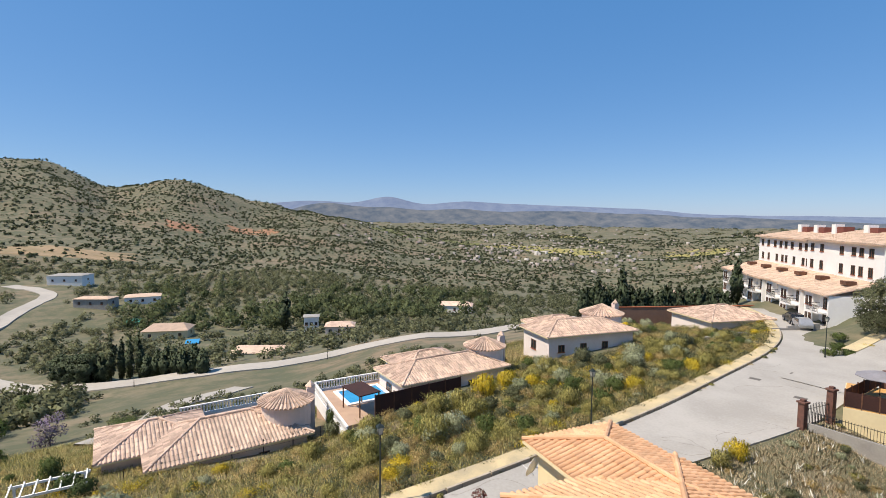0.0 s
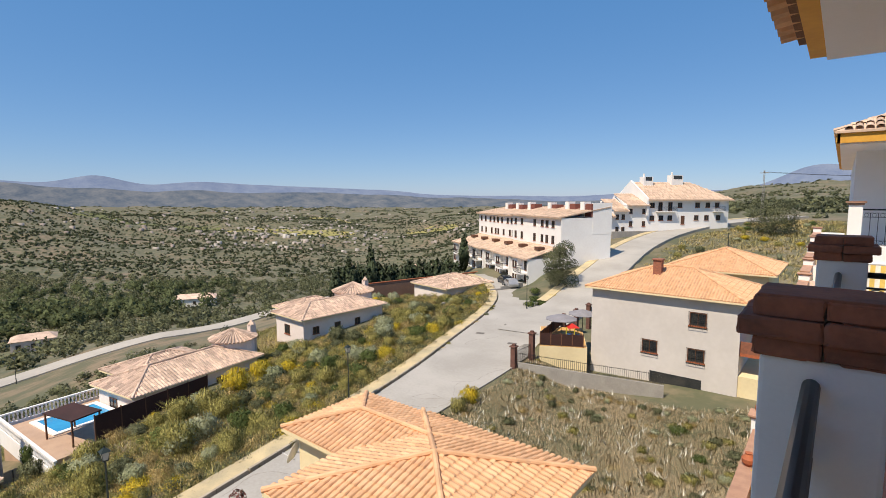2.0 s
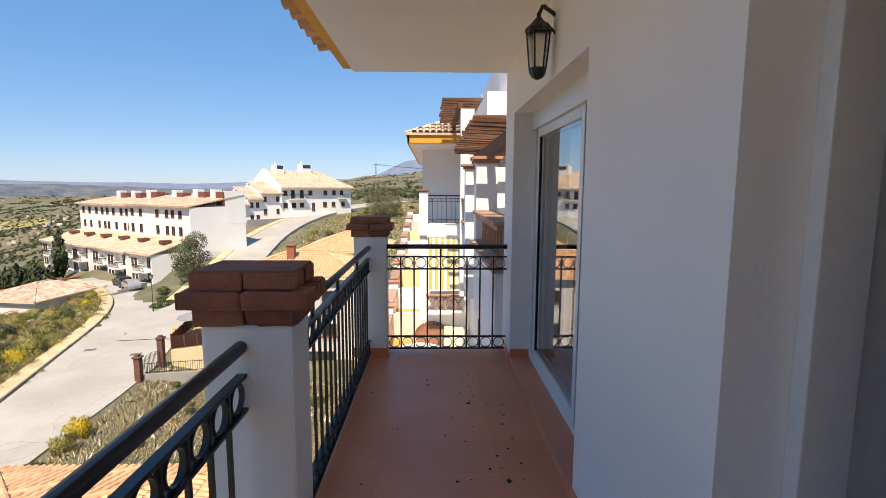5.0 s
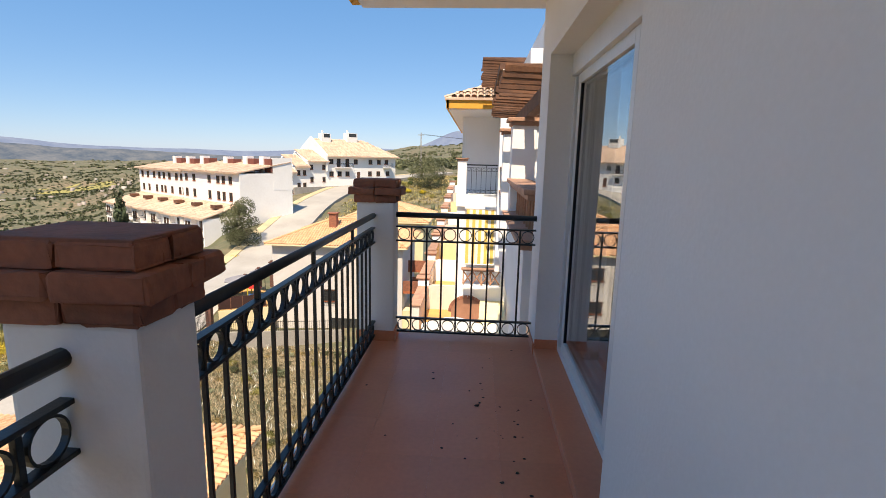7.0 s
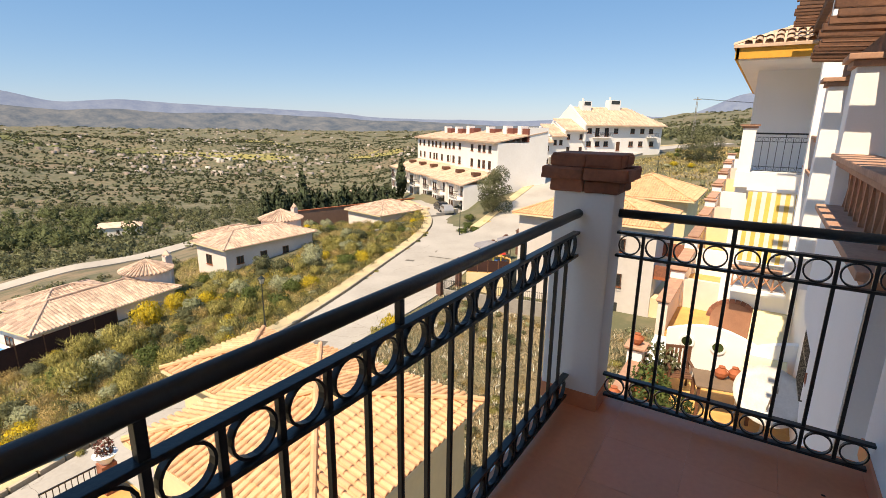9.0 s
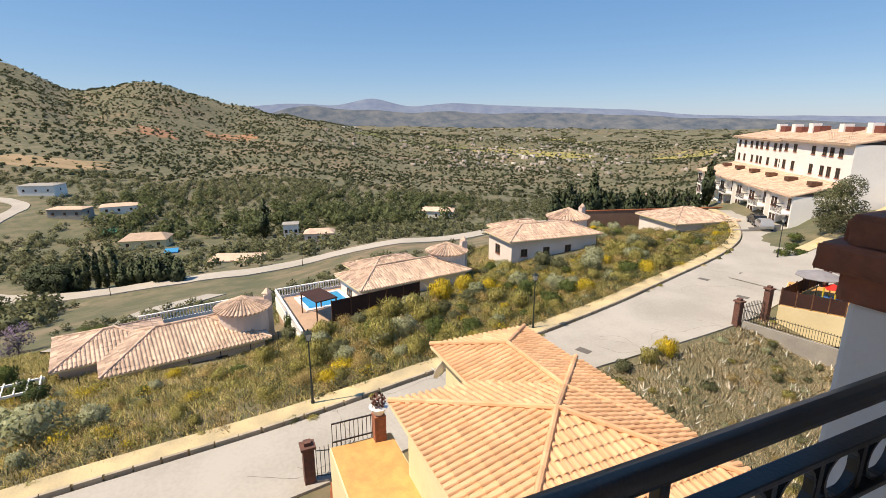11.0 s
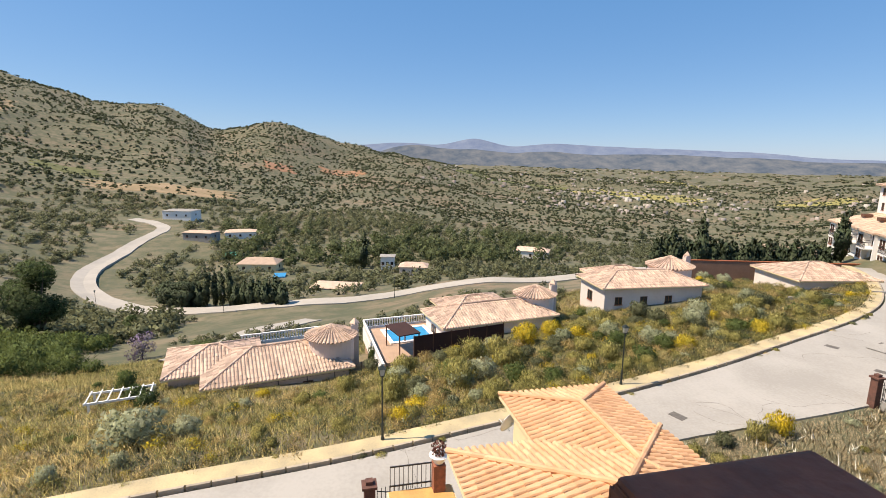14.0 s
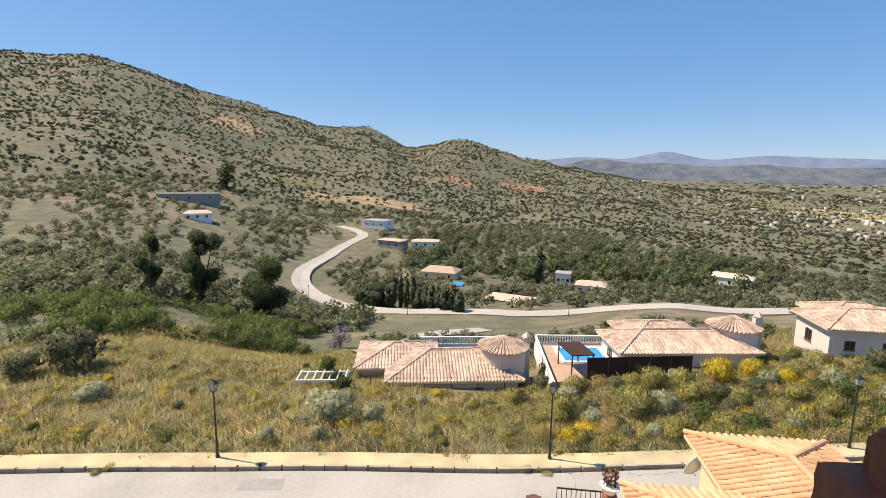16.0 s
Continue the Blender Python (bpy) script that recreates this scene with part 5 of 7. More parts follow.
nb2 = thing("townhouse", (0, 0, 0), "white townhouse with ochre eave and black balcony rail", "house")
part("wall", box(-0.25, 8.0, 18.4, 30.0, -14, 2.9), PLASTER, nb2)
part("lower_wall", box(-0.32, 8.0, 16.9, 18.4, -14, -0.15), PLASTER, nb2)
part("slab", box(-0.36, 3.0, 16.8, 18.4, -0.15, 0.24), PLASTER, nb2)
part("pillar", box(-0.34, -0.04, 16.84, 17.14, 0.24, 1.34, 0.01), PLASTER, nb2)
brick_cap(nb2, -0.34, -0.04, 16.84, 17.14, 1.34)
part("side_wall", box(1.25, 8.0, 16.9, 18.4, 0.24, 2.9), PLASTER, nb2)
part("soffit", box(-0.62, 8.0, 15.9, 30.4, 2.86, 3.0), PLASTER, nb2)
part("fascia", box(-0.68, 8.0, 15.82, 15.9, 2.9, 3.14), OCHRE, nb2)
part("fascia", box(-0.70, -0.62, 15.82, 30.4, 2.9, 3.14), OCHRE, nb2)
rf = part("roof", box(-0.74, 8.0, 15.76, 30.4, 3.141, 3.2), TILE_PALE, nb2)
V, F = tile_mesh_arrays(tile_field([(-0.76, 15.76), (2.4, 15.76), (2.4, 17.6), (1.0, 17.6)], None, (0, -1), 0.2, 0.34), lambda x, y: 3.21 + 0.42 * min(y - 15.76, x + 0.76), 0.2, 0.34, 0.085, 4, random.Random(3))
tagged(tri_ob("tiles", V, F, TILE_PALE, rf), kind="stuff")
V, F = tile_mesh_arrays(tile_field([(-0.76, 15.76), (1.0, 17.6), (1.0, 30), (-0.76, 30)], None, (-1, 0), 0.2, 0.34), lambda x, y: 3.21 + 0.42 * min(y - 15.76, x + 0.76), 0.2, 0.34, 0.085, 4, random.Random(3))
tagged(tri_ob("tiles", V, F, TILE_PALE, rf), kind="stuff")
mesh_ob("deck", [(-0.74, 15.76, 3.2), (8, 15.76, 3.2), (8, 17.6, 3.98), (1.0, 17.6, 3.98), (1, 30, 3.98), (-0.74, 30, 3.2), (8, 30, 3.98)], [(0, 1, 2, 3), (0, 3, 4, 5), (3, 2, 6, 4)], TILE_PALE, rf)
part("roof_box", box(0.75, 3.0, 17.2, 22, 3.4, 4.25), PLASTER, nb2)
part("roof_box_ledge", box(0.65, 3.1, 17.1, 22.1, 4.25, 4.35), PLASTER, nb2)
rl = railing("railing", (-0.04, 16.95, 0.24), (1.25, 16.95, 0.24), 0.16, 1)
tagged(rl, "black iron balcony railing of the next house")

# awning with yellow and white stripes, and the belly balcony under it
aw = thing("awning", (0, 16.86, 0), "yellow and white striped canvas awning hanging over a window", "awning")
ns = 11
for i in range(ns):
    xa, xb = 0.0 + 1.12 * i / ns, 0.0 + 1.12 * (i + 1) / ns
    mesh_ob("stripe", [(xa, -0.10, -0.22), (xb, -0.10, -0.22), (xb, -0.42, -2.0), (xa, -0.42, -2.0), (xa, -0.09, -0.22), (xb, -0.09, -0.22), (xb, -0.41, -2.0), (xa, -0.41, -2.0)], [(0, 1, 2, 3), (7, 6, 5, 4), (2, 6, 7, 3), (0, 4, 5, 1), (0, 3, 7, 4), (1, 5, 6, 2)], CANVAS_Y if i % 2 == 0 else CANVAS_W, aw)
part("roller", tube((-0.05, -0.07, -0.2), (1.17, -0.07, -0.2), 0.05), PVC, aw)
part("weight_bar", tube((-0.02, -0.415, -2.02), (1.14, -0.415, -2.02), 0.02), PVC, aw)
bb = thing("balconet", (0.56, 16.9, -2.75), "small window balcony with brick lattice front", "balcony")
part("slab", box(-0.62, 0.62, -0.5, 0.0, -0.1, 0.0, 0.01), PLASTER, bb)
lattice(bb, -0.6, 0.6, -0.45, 0.05, 0.5, True)
brick_cap(bb, -0.6, 0.6, -0.5, -0.4, 0.5, "coping")

# the patio two floors down
PZ = -4.65
pt = thing("patio", (0, 0, 0), "sunny tiled patio with scalloped white walls", "patio", kind="structure")
part("retaining_wall", box(-1.78, 8.0, 9.0, 16.85, -14.0, PZ - 0.05), PLASTER, pt)
part("paving", box(-1.6, 3.2, 9.2, 14.35, PZ - 0.05, PZ), PATIO_FLOOR, pt)
# scalloped far wall with two round openings
bm = bmesh.new()
n = 48
top = []
for i in range(n + 1):
    x = -1.2 + 3.8 * i / n
    top.append((x, PZ + 1.15 + 0.25 * abs(math.sin(math.pi * i / n * 2))))
for i in range(n):
    q = [bm.verts.new((top[i][0], 14.4, PZ)), bm.verts.new((top[i + 1][0], 14.4, PZ)), bm.verts.new((top[i + 1][0], 14.4, top[i + 1][1])), bm.verts.new((top[i][0], 14.4, top[i][1]))]
    bm.faces.new(q)
bmesh.ops.remove_doubles(bm, verts=bm.verts[:], dist=0.001)
bmesh.ops.solidify(bm, geom=bm.faces[:], thickness=0.16)
part("scalloped_wall", bm, PLASTER, pt)
for x in (-0.73, -0.06):
    ring("round_opening", (x, 14.39, PZ + 0.95), (1, 0, 0), (0, 0, 1), 0.17, 0.05, 0.06, PLASTER, pt)
    part("planter_disc", tube((x, 14.37, PZ + 0.95), (x, 14.41, PZ + 0.95), 0.125, 14), LEAF_DARK, pt)
part("side_wall", box(-1.75, -1.58, 9.2, 14.4, PZ - 0.05, PZ + 0.55), PLASTER, pt)
brick_cap(pt, -1.75, -1.58, 9.2, 14.4, PZ + 0.55, "coping")
part("pier", box(-1.86, -1.52, 13.2, 13.55, PZ - 0.05, PZ + 0.9), PLASTER, pt)
brick_cap(pt, -1.86, -1.52, 13.2, 13.55, PZ + 0.9)
part("stair_block", box(0.7, 1.7, 14.6, 16.85, PZ - 0.05, PZ + 0.35), CREAM, pt)
# arched recess in the house behind: a flat face, its shade painted brick-brown
arch = thing("arch", (0.11, 16.88, -4.3), "brick-edged arched niche in a white wall", "arch", kind="structure")
bm = bmesh.new()
pts = [(0.55 * math.cos(a), 0.5 + 0.5 * math.sin(a)) for a in np.linspace(0, math.pi, 15)]
poly = [(0.55, 0.0)] + pts[1:-1] + [(-0.55, 0.0)]
fan = [bm.verts.new((x, -0.06, z)) for x, z in poly]
hub = bm.verts.new((0, -0.06, 0.3))
for i in range(len(fan)):
    bm.faces.new((hub, fan[i], fan[(i + 1) % len(fan)]))
part("niche", bm, mat("brick_painted_shade", (0.38, 0.18, 0.11), None, 4, 0.9), arch)
for a, b in zip(pts, pts[1:]):
    c = ((a[0] + b[0]) / 2, (a[1] + b[1]) / 2)
    q = part("brick", box(-0.055, 0.055, -0.07, 0.0, -0.06, 0.06, 0.006), BRICK, arch)
    q.matrix_basis = Matrix.Translation((c[0] * 1.08, 0, 0.5 + (c[1] - 0.5) * 1.08)) @ Matrix.Rotation(-math.atan2(c[1] - 0.5, c[0]), 4, "Y")

# stepped garden walls of the houses farther along
for k in range(8):
    y0 = 17.2 + k * 3.1
    z = -4.7 + 0.42 * k
    g = thing("garden_wall", (-1.72, y0, z), "white garden wall with brick coping", "garden wall", "garden walls")
    wash = (PINKWASH, PLASTER, CREAM)[k % 3]
    part("wall", box(-0.14, 0.14, 0, 2.9, -10, 0.9), wash, g)
    brick_cap(g, -0.14, 0.14, 0, 2.9, 0.9, "coping")
    part("pier", box(-0.22, 0.22, 2.6, 3.0, -10, 1.25), PLASTER, g)
    brick_cap(g, -0.22, 0.22, 2.6, 3.0, 1.25)
    part("terrace", box(0.14, 1.6, 0, 2.9, -10, 0.0), PATIO_FLOOR, g)
    part("cross_wall", box(0.14, 1.45, 2.7, 2.9, 0.0, 1.0), wash, g)

dish = thing("satellite_dish", (0.95, 12.6, PZ), "large pale satellite dish on a post", "satellite dish")
part("mast", tube((0, 0, 0), (0, 0.05, 0.85), 0.04), GREY_CONC, dish)
bm = lathe([(0.02, 0.0), (0.25, 0.02), (0.45, 0.07), (0.62, 0.14), (0.63, 0.155), (0.45, 0.085), (0.25, 0.035), (0.02, 0.015)], 28)
q = part("reflector", bm, mat("pale_dish", (0.62, 0.61, 0.58), None, 3, 0.6), dish, smooth=True)
q.matrix_basis = pose(0, -0.02, 0.85, 42, 0, 10)
part("arm", tube((0, -0.3, 0.75), (0.05, -0.62, 1.35), 0.015), GREY_CONC, dish)
part("receiver", box(-0.0, 0.1, -0.7, -0.6, 1.3, 1.4, 0.01), GREY_CONC, dish)


def iron_chair(x, y, turn):
    c = thing("garden_chair", (x, y, PZ), "dark slatted wooden garden armchair", "chair", "patio chairs", turn=turn)
    for i in range(5):
        part("seat_slat", box(-0.25, 0.25, -0.25 + i * 0.1, -0.17 + i * 0.1, 0.42, 0.445), WOOD, c)
    for i in range(6):
        part("back_slat", box(-0.25 + i * 0.09, -0.2 + i * 0.09, 0.24, 0.265, 0.45, 0.98), WOOD, c)
    part("back_rail", box(-0.28, 0.28, 0.235, 0.275, 0.96, 1.02), WOOD, c)
    for sx in (-0.26, 0.26):
        for sy in (-0.24, 0.25):
            part("leg", box(sx - 0.02, sx + 0.02, sy - 0.02, sy + 0.02, 0, 0.66 if sy < 0 else 0.95), WOOD, c)
        part("armrest", box(sx - 0.03, sx + 0.03, -0.28, 0.27, 0.64, 0.67), WOOD, c)


iron_chair(-0.75, 13.6, 20)
tb2 = thing("patio_table", (0.15, 13.1, PZ), "brown rectangular patio table with clay pots", "table", turn=12)
part("tabletop", box(-0.55, 0.55, -0.42, 0.42, 0.70, 0.74, 0.008), mat("brown_tabletop", (0.22, 0.15, 0.10), None, 4, 0.7), tb2)
for sx in (-0.48, 0.48):
    for sy in (-0.35, 0.35):
        part("leg", box(sx - 0.03, sx + 0.03, sy - 0.03, sy + 0.03, 0, 0.7), WOOD, tb2)
cv = thing("canvas_shade", (1.15, 15.4, -3.55), "cream canvas shade stretched over the steps", "awning")
CREAM_CLOTH = mat("cream_cloth", (0.76, 0.68, 0.44), (0.68, 0.60, 0.38), 2, 0.9)
top = [(-0.72, -2.2, -0.25), (0.12, -2.2, -0.22), (0.16, -0.6, -0.12), (-0.66, -0.6, -0.14), (0.22, 1.4, 0.2), (-0.6, 1.4, 0.2)]
mesh_ob("cloth", top + [(a, b, c - 0.02) for a, b, c in top], [(0, 1, 2, 3), (3, 2, 4, 5), (9, 8, 7, 6), (11, 10, 8, 9), (0, 6, 7, 1), (1, 7, 8, 2), (2, 8, 10, 4), (4, 10, 11, 5), (5, 11, 9, 3), (3, 9, 6, 0)], CREAM_CLOTH, cv)
for sx in (-0.7, 0.1):
    part("pole", tube((sx, -2.17, -1.1), (sx, -2.17, -0.27), 0.02), PVC, cv)


# ---- leaves ----
def outward(v, up=0.35):
    """Soft crown normals: away from the middle of the crown, and somewhat up."""
    c = np.array([0, 0, 0.42 * v[:, 2].max()])
    n = v - c
    n /= np.linalg.norm(n, axis=1, keepdims=True) + 1e-6
    n[:, 2] += up
    return n / (np.linalg.norm(n, axis=1, keepdims=True) + 1e-6)


def facing(v):
    """Turns each triangle so that it faces out of its crown."""
    t = v.reshape(-1, 3, 3).copy()
    gn = np.cross(t[:, 1] - t[:, 0], t[:, 2] - t[:, 0])
    flip = np.sum(gn * outward(v).reshape(-1, 3, 3).mean(1), 1) < 0
    t[flip] = t[flip][:, ::-1]
    return t.reshape(-1, 3)


def leaf_cloud(n, lobes, size, seed, flat=1.0, tall=1.0):
    """Triangles scattered over the shells of several lobes (x, y, z, radius)."""
    g = np.random.default_rng(seed)
    lob = np.array(lobes, float)
    pick = g.choice(len(lob), n, p=lob[:, 3] ** 2 / np.sum(lob[:, 3] ** 2))
    d = g.normal(size=(n, 3))
    d /= np.linalg.norm(d, axis=1, keepdims=True)
    rad = lob[pick, 3] * (0.5 + 0.58 * g.random(n) ** 0.6)
    c = lob[pick, :3] + d * rad[:, None] * np.array([1, 1, flat])
    a = g.normal(size=(n, 3))
    a /= np.linalg.norm(a, axis=1, keepdims=True)
    b = np.cross(a, d + g.normal(size=(n, 3)) * 0.6)
    b /= np.linalg.norm(b, axis=1, keepdims=True) + 1e-6
    s = size * (0.6 + 0.8 * g.random(n))[:, None]
    a[:, 2] *= tall
    v = np.stack([c - a * s, c + a * s * 0.6 + b * s * 0.7, c + a * s * 0.7 - b * s * 0.6], 1)
    return facing(v.reshape(-1, 3)), np.arange(3 * n).reshape(n, 3)


def spray_cloud(n, h, spread, size, seed):
    """Upright twigs of a broom or shrub: slim triangles fanning up from the ground."""
    g = np.random.default_rng(seed)
    a = g.random(n) * 2 * np.pi
    lean = g.random(n) ** 0.7 * spread
    ln = h * (0.55 + 0.5 * g.random(n)) * (1 - 0.25 * lean / spread)
    t = 0.35 + 0.65 * g.random(n)
    base = np.stack([np.cos(a) * lean * t * 0.9, np.sin(a) * lean * t * 0.9, ln * t * 0.75], 1)
    tip = base + np.stack([np.cos(a) * lean * 0.35 + g.normal(0, 0.10, n), np.sin(a) * lean * 0.35 + g.normal(0, 0.10, n), ln * 0.22], 1)
    w = g.normal(size=(n, 3))
    w[:, 2] *= 0.3
    w = w / np.linalg.norm(w, axis=1, keepdims=True) * size
    return facing(np.stack([base - w, base + w, tip], 1).reshape(-1, 3)), np.arange(3 * n).reshape(n, 3)


def scatter_mesh(name, templates, places, material, label, category, group=""):
    """Many small crowns joined in one object: places are rows of x, y, z, scale, height scale."""
    g = np.random.default_rng(len(places))
    V, N = [], []
    which = g.integers(0, len(templates), len(places))
    for i, tv in enumerate(templates):
        P = places[which == i]
        if not len(P):
            continue
        nv = outward(tv)
        a = g.random(len(P)) * 2 * np.pi
        ca, sa = np.cos(a)[:, None], np.sin(a)[:, None]
        x = (tv[None, :, 0] * ca - tv[None, :, 1] * sa) * P[:, 3:4] + P[:, 0:1]
        y = (tv[None, :, 0] * sa + tv[None, :, 1] * ca) * P[:, 3:4] + P[:, 1:2]
        z = tv[None, :, 2] * P[:, 4:5] + P[:, 2:3]
        V.append(np.stack([x, y, z], -1).reshape(-1, 3))
        N.append(np.stack([nv[None, :, 0] * ca - nv[None, :, 1] * sa, nv[None, :, 0] * sa + nv[None, :, 1] * ca, nv[None, :, 2] + 0 * ca], -1).reshape(-1, 3))
    V, N = np.concatenate(V), np.concatenate(N)
    ob = tri_ob(name, V, np.arange(len(V)).reshape(-1, 3), material, normals=N)
    return tagged(ob, label, category, group, "stuff")


far_x, far_y = np.array([p.x for p in far_pts]), np.array([p.y for p in far_pts])
KEEP = [(-45.7, -1.4, 9.0), (-49.9, 20.5, 9), (-52.8, 40.9, 9), (-52.3, 66.6, 8), (-47.5, 10.8, 6), (-10, 10.5, 6.5), (-14.5, 11.5, 3), (-12, 47.4, 10), (-10, 60.4, 9), (-20, 43, 4), (-192, -22, 10), (-174, -13, 5), (-325, -83, 14), (-263, -40, 9), (-253, -56, 9), (-160, 30, 9), (-182, 24, 6), (-203, 91, 9), (-144, 5, 10), (-282, -190, 22), (-225, -147, 9), (-222, -37, 5)]


def free(x, y, road_gap=4.5):
    ok = np.ones(len(x), bool)
    off = x - kerb_x(y)
    ok &= ~((off > -1.15) & (off < road_width(y) + 0.35) & (y < 80) & (y > -60))
    for cx, cy, r in KEEP:
        ok &= np.hypot(x - cx, y - cy) > r
    for fx, fy in zip(far_x[::2], far_y[::2]):
        ok &= np.hypot(x - fx, y - fy) > road_gap
    for bx, by in zip(BX[::4], BY[::4]):
        ok &= np.hypot(x - bx, y - by) > 5.2
    # apartment plots
    for (ax, ay), (bx, by), w0, w1 in (((-70.5, 101), (-37, 77.7), -11, 12), ((-41, 103.2), (-20.6, 127.6), -6, 14)):
        ux, uy = bx - ax, by - ay
        L = math.hypot(ux, uy)
        s = ((x - ax) * ux + (y - ay) * uy) / L
        n = (-(x - ax) * uy + (y - ay) * ux) / L
        ok &= ~((s > -4) & (s < L + 4) & (n > w0) & (n < w1))
    ok &= ~((x > -3.5) & (y > -8) & (y < 45))
    return ok


def polar_spots(seed, n, a0, a1, d0, d1, power=1.0):
    g = np.random.default_rng(seed)
    a = np.radians(g.uniform(a0, a1, n))
    d = (d0 ** power + (d1 ** power - d0 ** power) * g.random(n)) ** (1 / power)
    return -np.sin(a) * d, np.cos(a) * d, d, g


tree_t = [leaf_cloud(84, [(0, 0, 0.62, 0.46), (0.28, 0.1, 0.5, 0.34), (-0.26, -0.12, 0.48, 0.34), (0.02, -0.28, 0.72, 0.30), (0.1, 0.3, 0.4, 0.28)], 0.122, s)[0] for s in range(5)]
hill_t = [leaf_cloud(13, [(0, 0, 0.42, 0.42), (0.12, 0.05, 0.5, 0.3)], 0.34, s + 80)[0] for s in range(6)]
HILL_LEAF = leafy(mat("hill_scrub_leaves", (0.125, 0.14, 0.08), (0.07, 0.085, 0.045), 0.05, 0.8, rnd=0.5), 0.3)
small_t = [leaf_cloud(27, [(0, 0, 0.42, 0.44), (0.14, 0.06, 0.5, 0.36), (-0.14, 0.05, 0.36, 0.36)], 0.22, s + 40)[0] for s in range(5)]

# olive groves and scrub over the valley and the hills
x, y, d, g = polar_spots(11, 9800, 35, 152, 100, 430, 1.5)
m = free(x, y, 10) & (fbm(x, y, 45, 3) + g.uniform(-0.7, 0.9, len(x)) > -0.15)
x, y, d = x[m], y[m], d[m]
s = g.uniform(1.4, 4.2, len(x))
scatter_mesh("olive_trees", tree_t, np.stack([x, y, height(x, y) - 0.2, s, s * g.uniform(0.7, 1.0, len(x))], 1), LEAF_OLIVE, "grey-green olive trees covering the valley sides", "trees")
x, y, d, g = polar_spots(12, 74000, 20, 152, 410, 1650, 1.25)
m = 0.55 * fbm(x, y, 90, 3) + 0.4 * fbm(x, y, 31, 2) + g.uniform(-1.2, 1.0, len(x)) > -0.3
x, y, d = x[m], y[m], d[m]
s = g.uniform(1.5, 4.2, len(x)) * (0.75 + d / 2400)
scatter_mesh("hill_scrub", hill_t, np.stack([x, y, height(x, y) - 0.4, s, s * g.uniform(0.6, 1.0, len(x))], 1), HILL_LEAF, "dark scrub and olive trees dotted over the hills", "trees")
x, y, d, g = polar_spots(13, 6500, -8, 100, 1500, 3900, 1.0)
m = fbm(x, y, 260, 3) + g.uniform(-0.7, 0.9, len(x)) > 0
x, y, d = x[m], y[m], d[m]
s = g.uniform(6, 15, len(x))
scatter_mesh("far_woods", small_t, np.stack([x, y, height(x, y) - 1, s * 1.6, s * 0.6], 1), LEAF_OLIVE, "far dark tree belts in the valley", "trees")
LEAF_WOOD = leafy(mat("wood_leaves", (0.14, 0.165, 0.08), (0.08, 0.10, 0.045), 0.12, 0.75, rnd=0.45))
# darker woods low on the near slope
x, y, d, g = polar_spots(14, 520, 62, 100, 190, 330, 1.2)
m = free(x, y) & (fbm(x, y, 60, 2) + g.uniform(-0.5, 0.9, len(x)) > 0.1)
x, y = x[m], y[m]
s = g.uniform(4, 7, len(x))
scatter_mesh("dark_woods", tree_t, np.stack([x, y, height(x, y) - 0.3, s, s], 1), LEAF_WOOD, "dense grey-green wood on the valley slope", "trees")
# olives on the hillside up the road
x, y, d, g = polar_spots(15, 1500, -14, 22, 150, 1100, 1.1)
m = free(x, y)
x, y = x[m], y[m]
s = g.uniform(3, 5.5, len(x))
scatter_mesh("hillside_olives", small_t, np.stack([x, y, height(x, y) - 0.3, s, s * 0.8], 1), LEAF_OLIVE, "olive trees in rows on the far hillside", "trees")
# a planted orchard in rows
gx, gy = np.meshgrid(np.arange(-420, -302, 7.5), np.arange(-40, 80, 7.5))
gx, gy = gx.ravel() + np.random.default_rng(3).normal(0, 0.5, gx.size), gy.ravel()
keep_ = (gy < (-gx - 260) * 0.8) & (gy > (-gx - 380) * 1.0 - 45)
gx, gy = gx[keep_], gy[keep_]
sc = np.full(len(gx), 4.0)
scatter_mesh("orchard", tree_t, np.stack([gx, gy, height(gx, gy) - 0.2, sc, sc * 0.85], 1), LEAF_OLIVE, "orchard of olive trees planted in rows", "orchard")


# ---- single trees ----
def conifer(name, x, y, h, w, material, label, group, seed=0, z=None):
    t = thing(name, (x, y, ground_z(x, y) - 0.2 if z is None else z), label, "tree", group)
    part("trunk", tube((0, 0, 0), (0, 0, h * 0.5), 0.16, 7, 0.08), BARK, t)
    gg = np.random.default_rng(seed)
    lob = [(gg.normal(0, 0.1 * w), gg.normal(0, 0.1 * w), h * f, w * r) for f, r in ((0.12, 0.34), (0.24, 0.46), (0.38, 0.48), (0.52, 0.44), (0.66, 0.36), (0.78, 0.26), (0.88, 0.17), (0.96, 0.08))]
    v, f = leaf_cloud(1300, lob, 0.13 * w * (0.6 + 0.03 * h), seed, 1.6, 1.8)
    tri_ob("crown", v, f, material, t, outward(v))
    return t


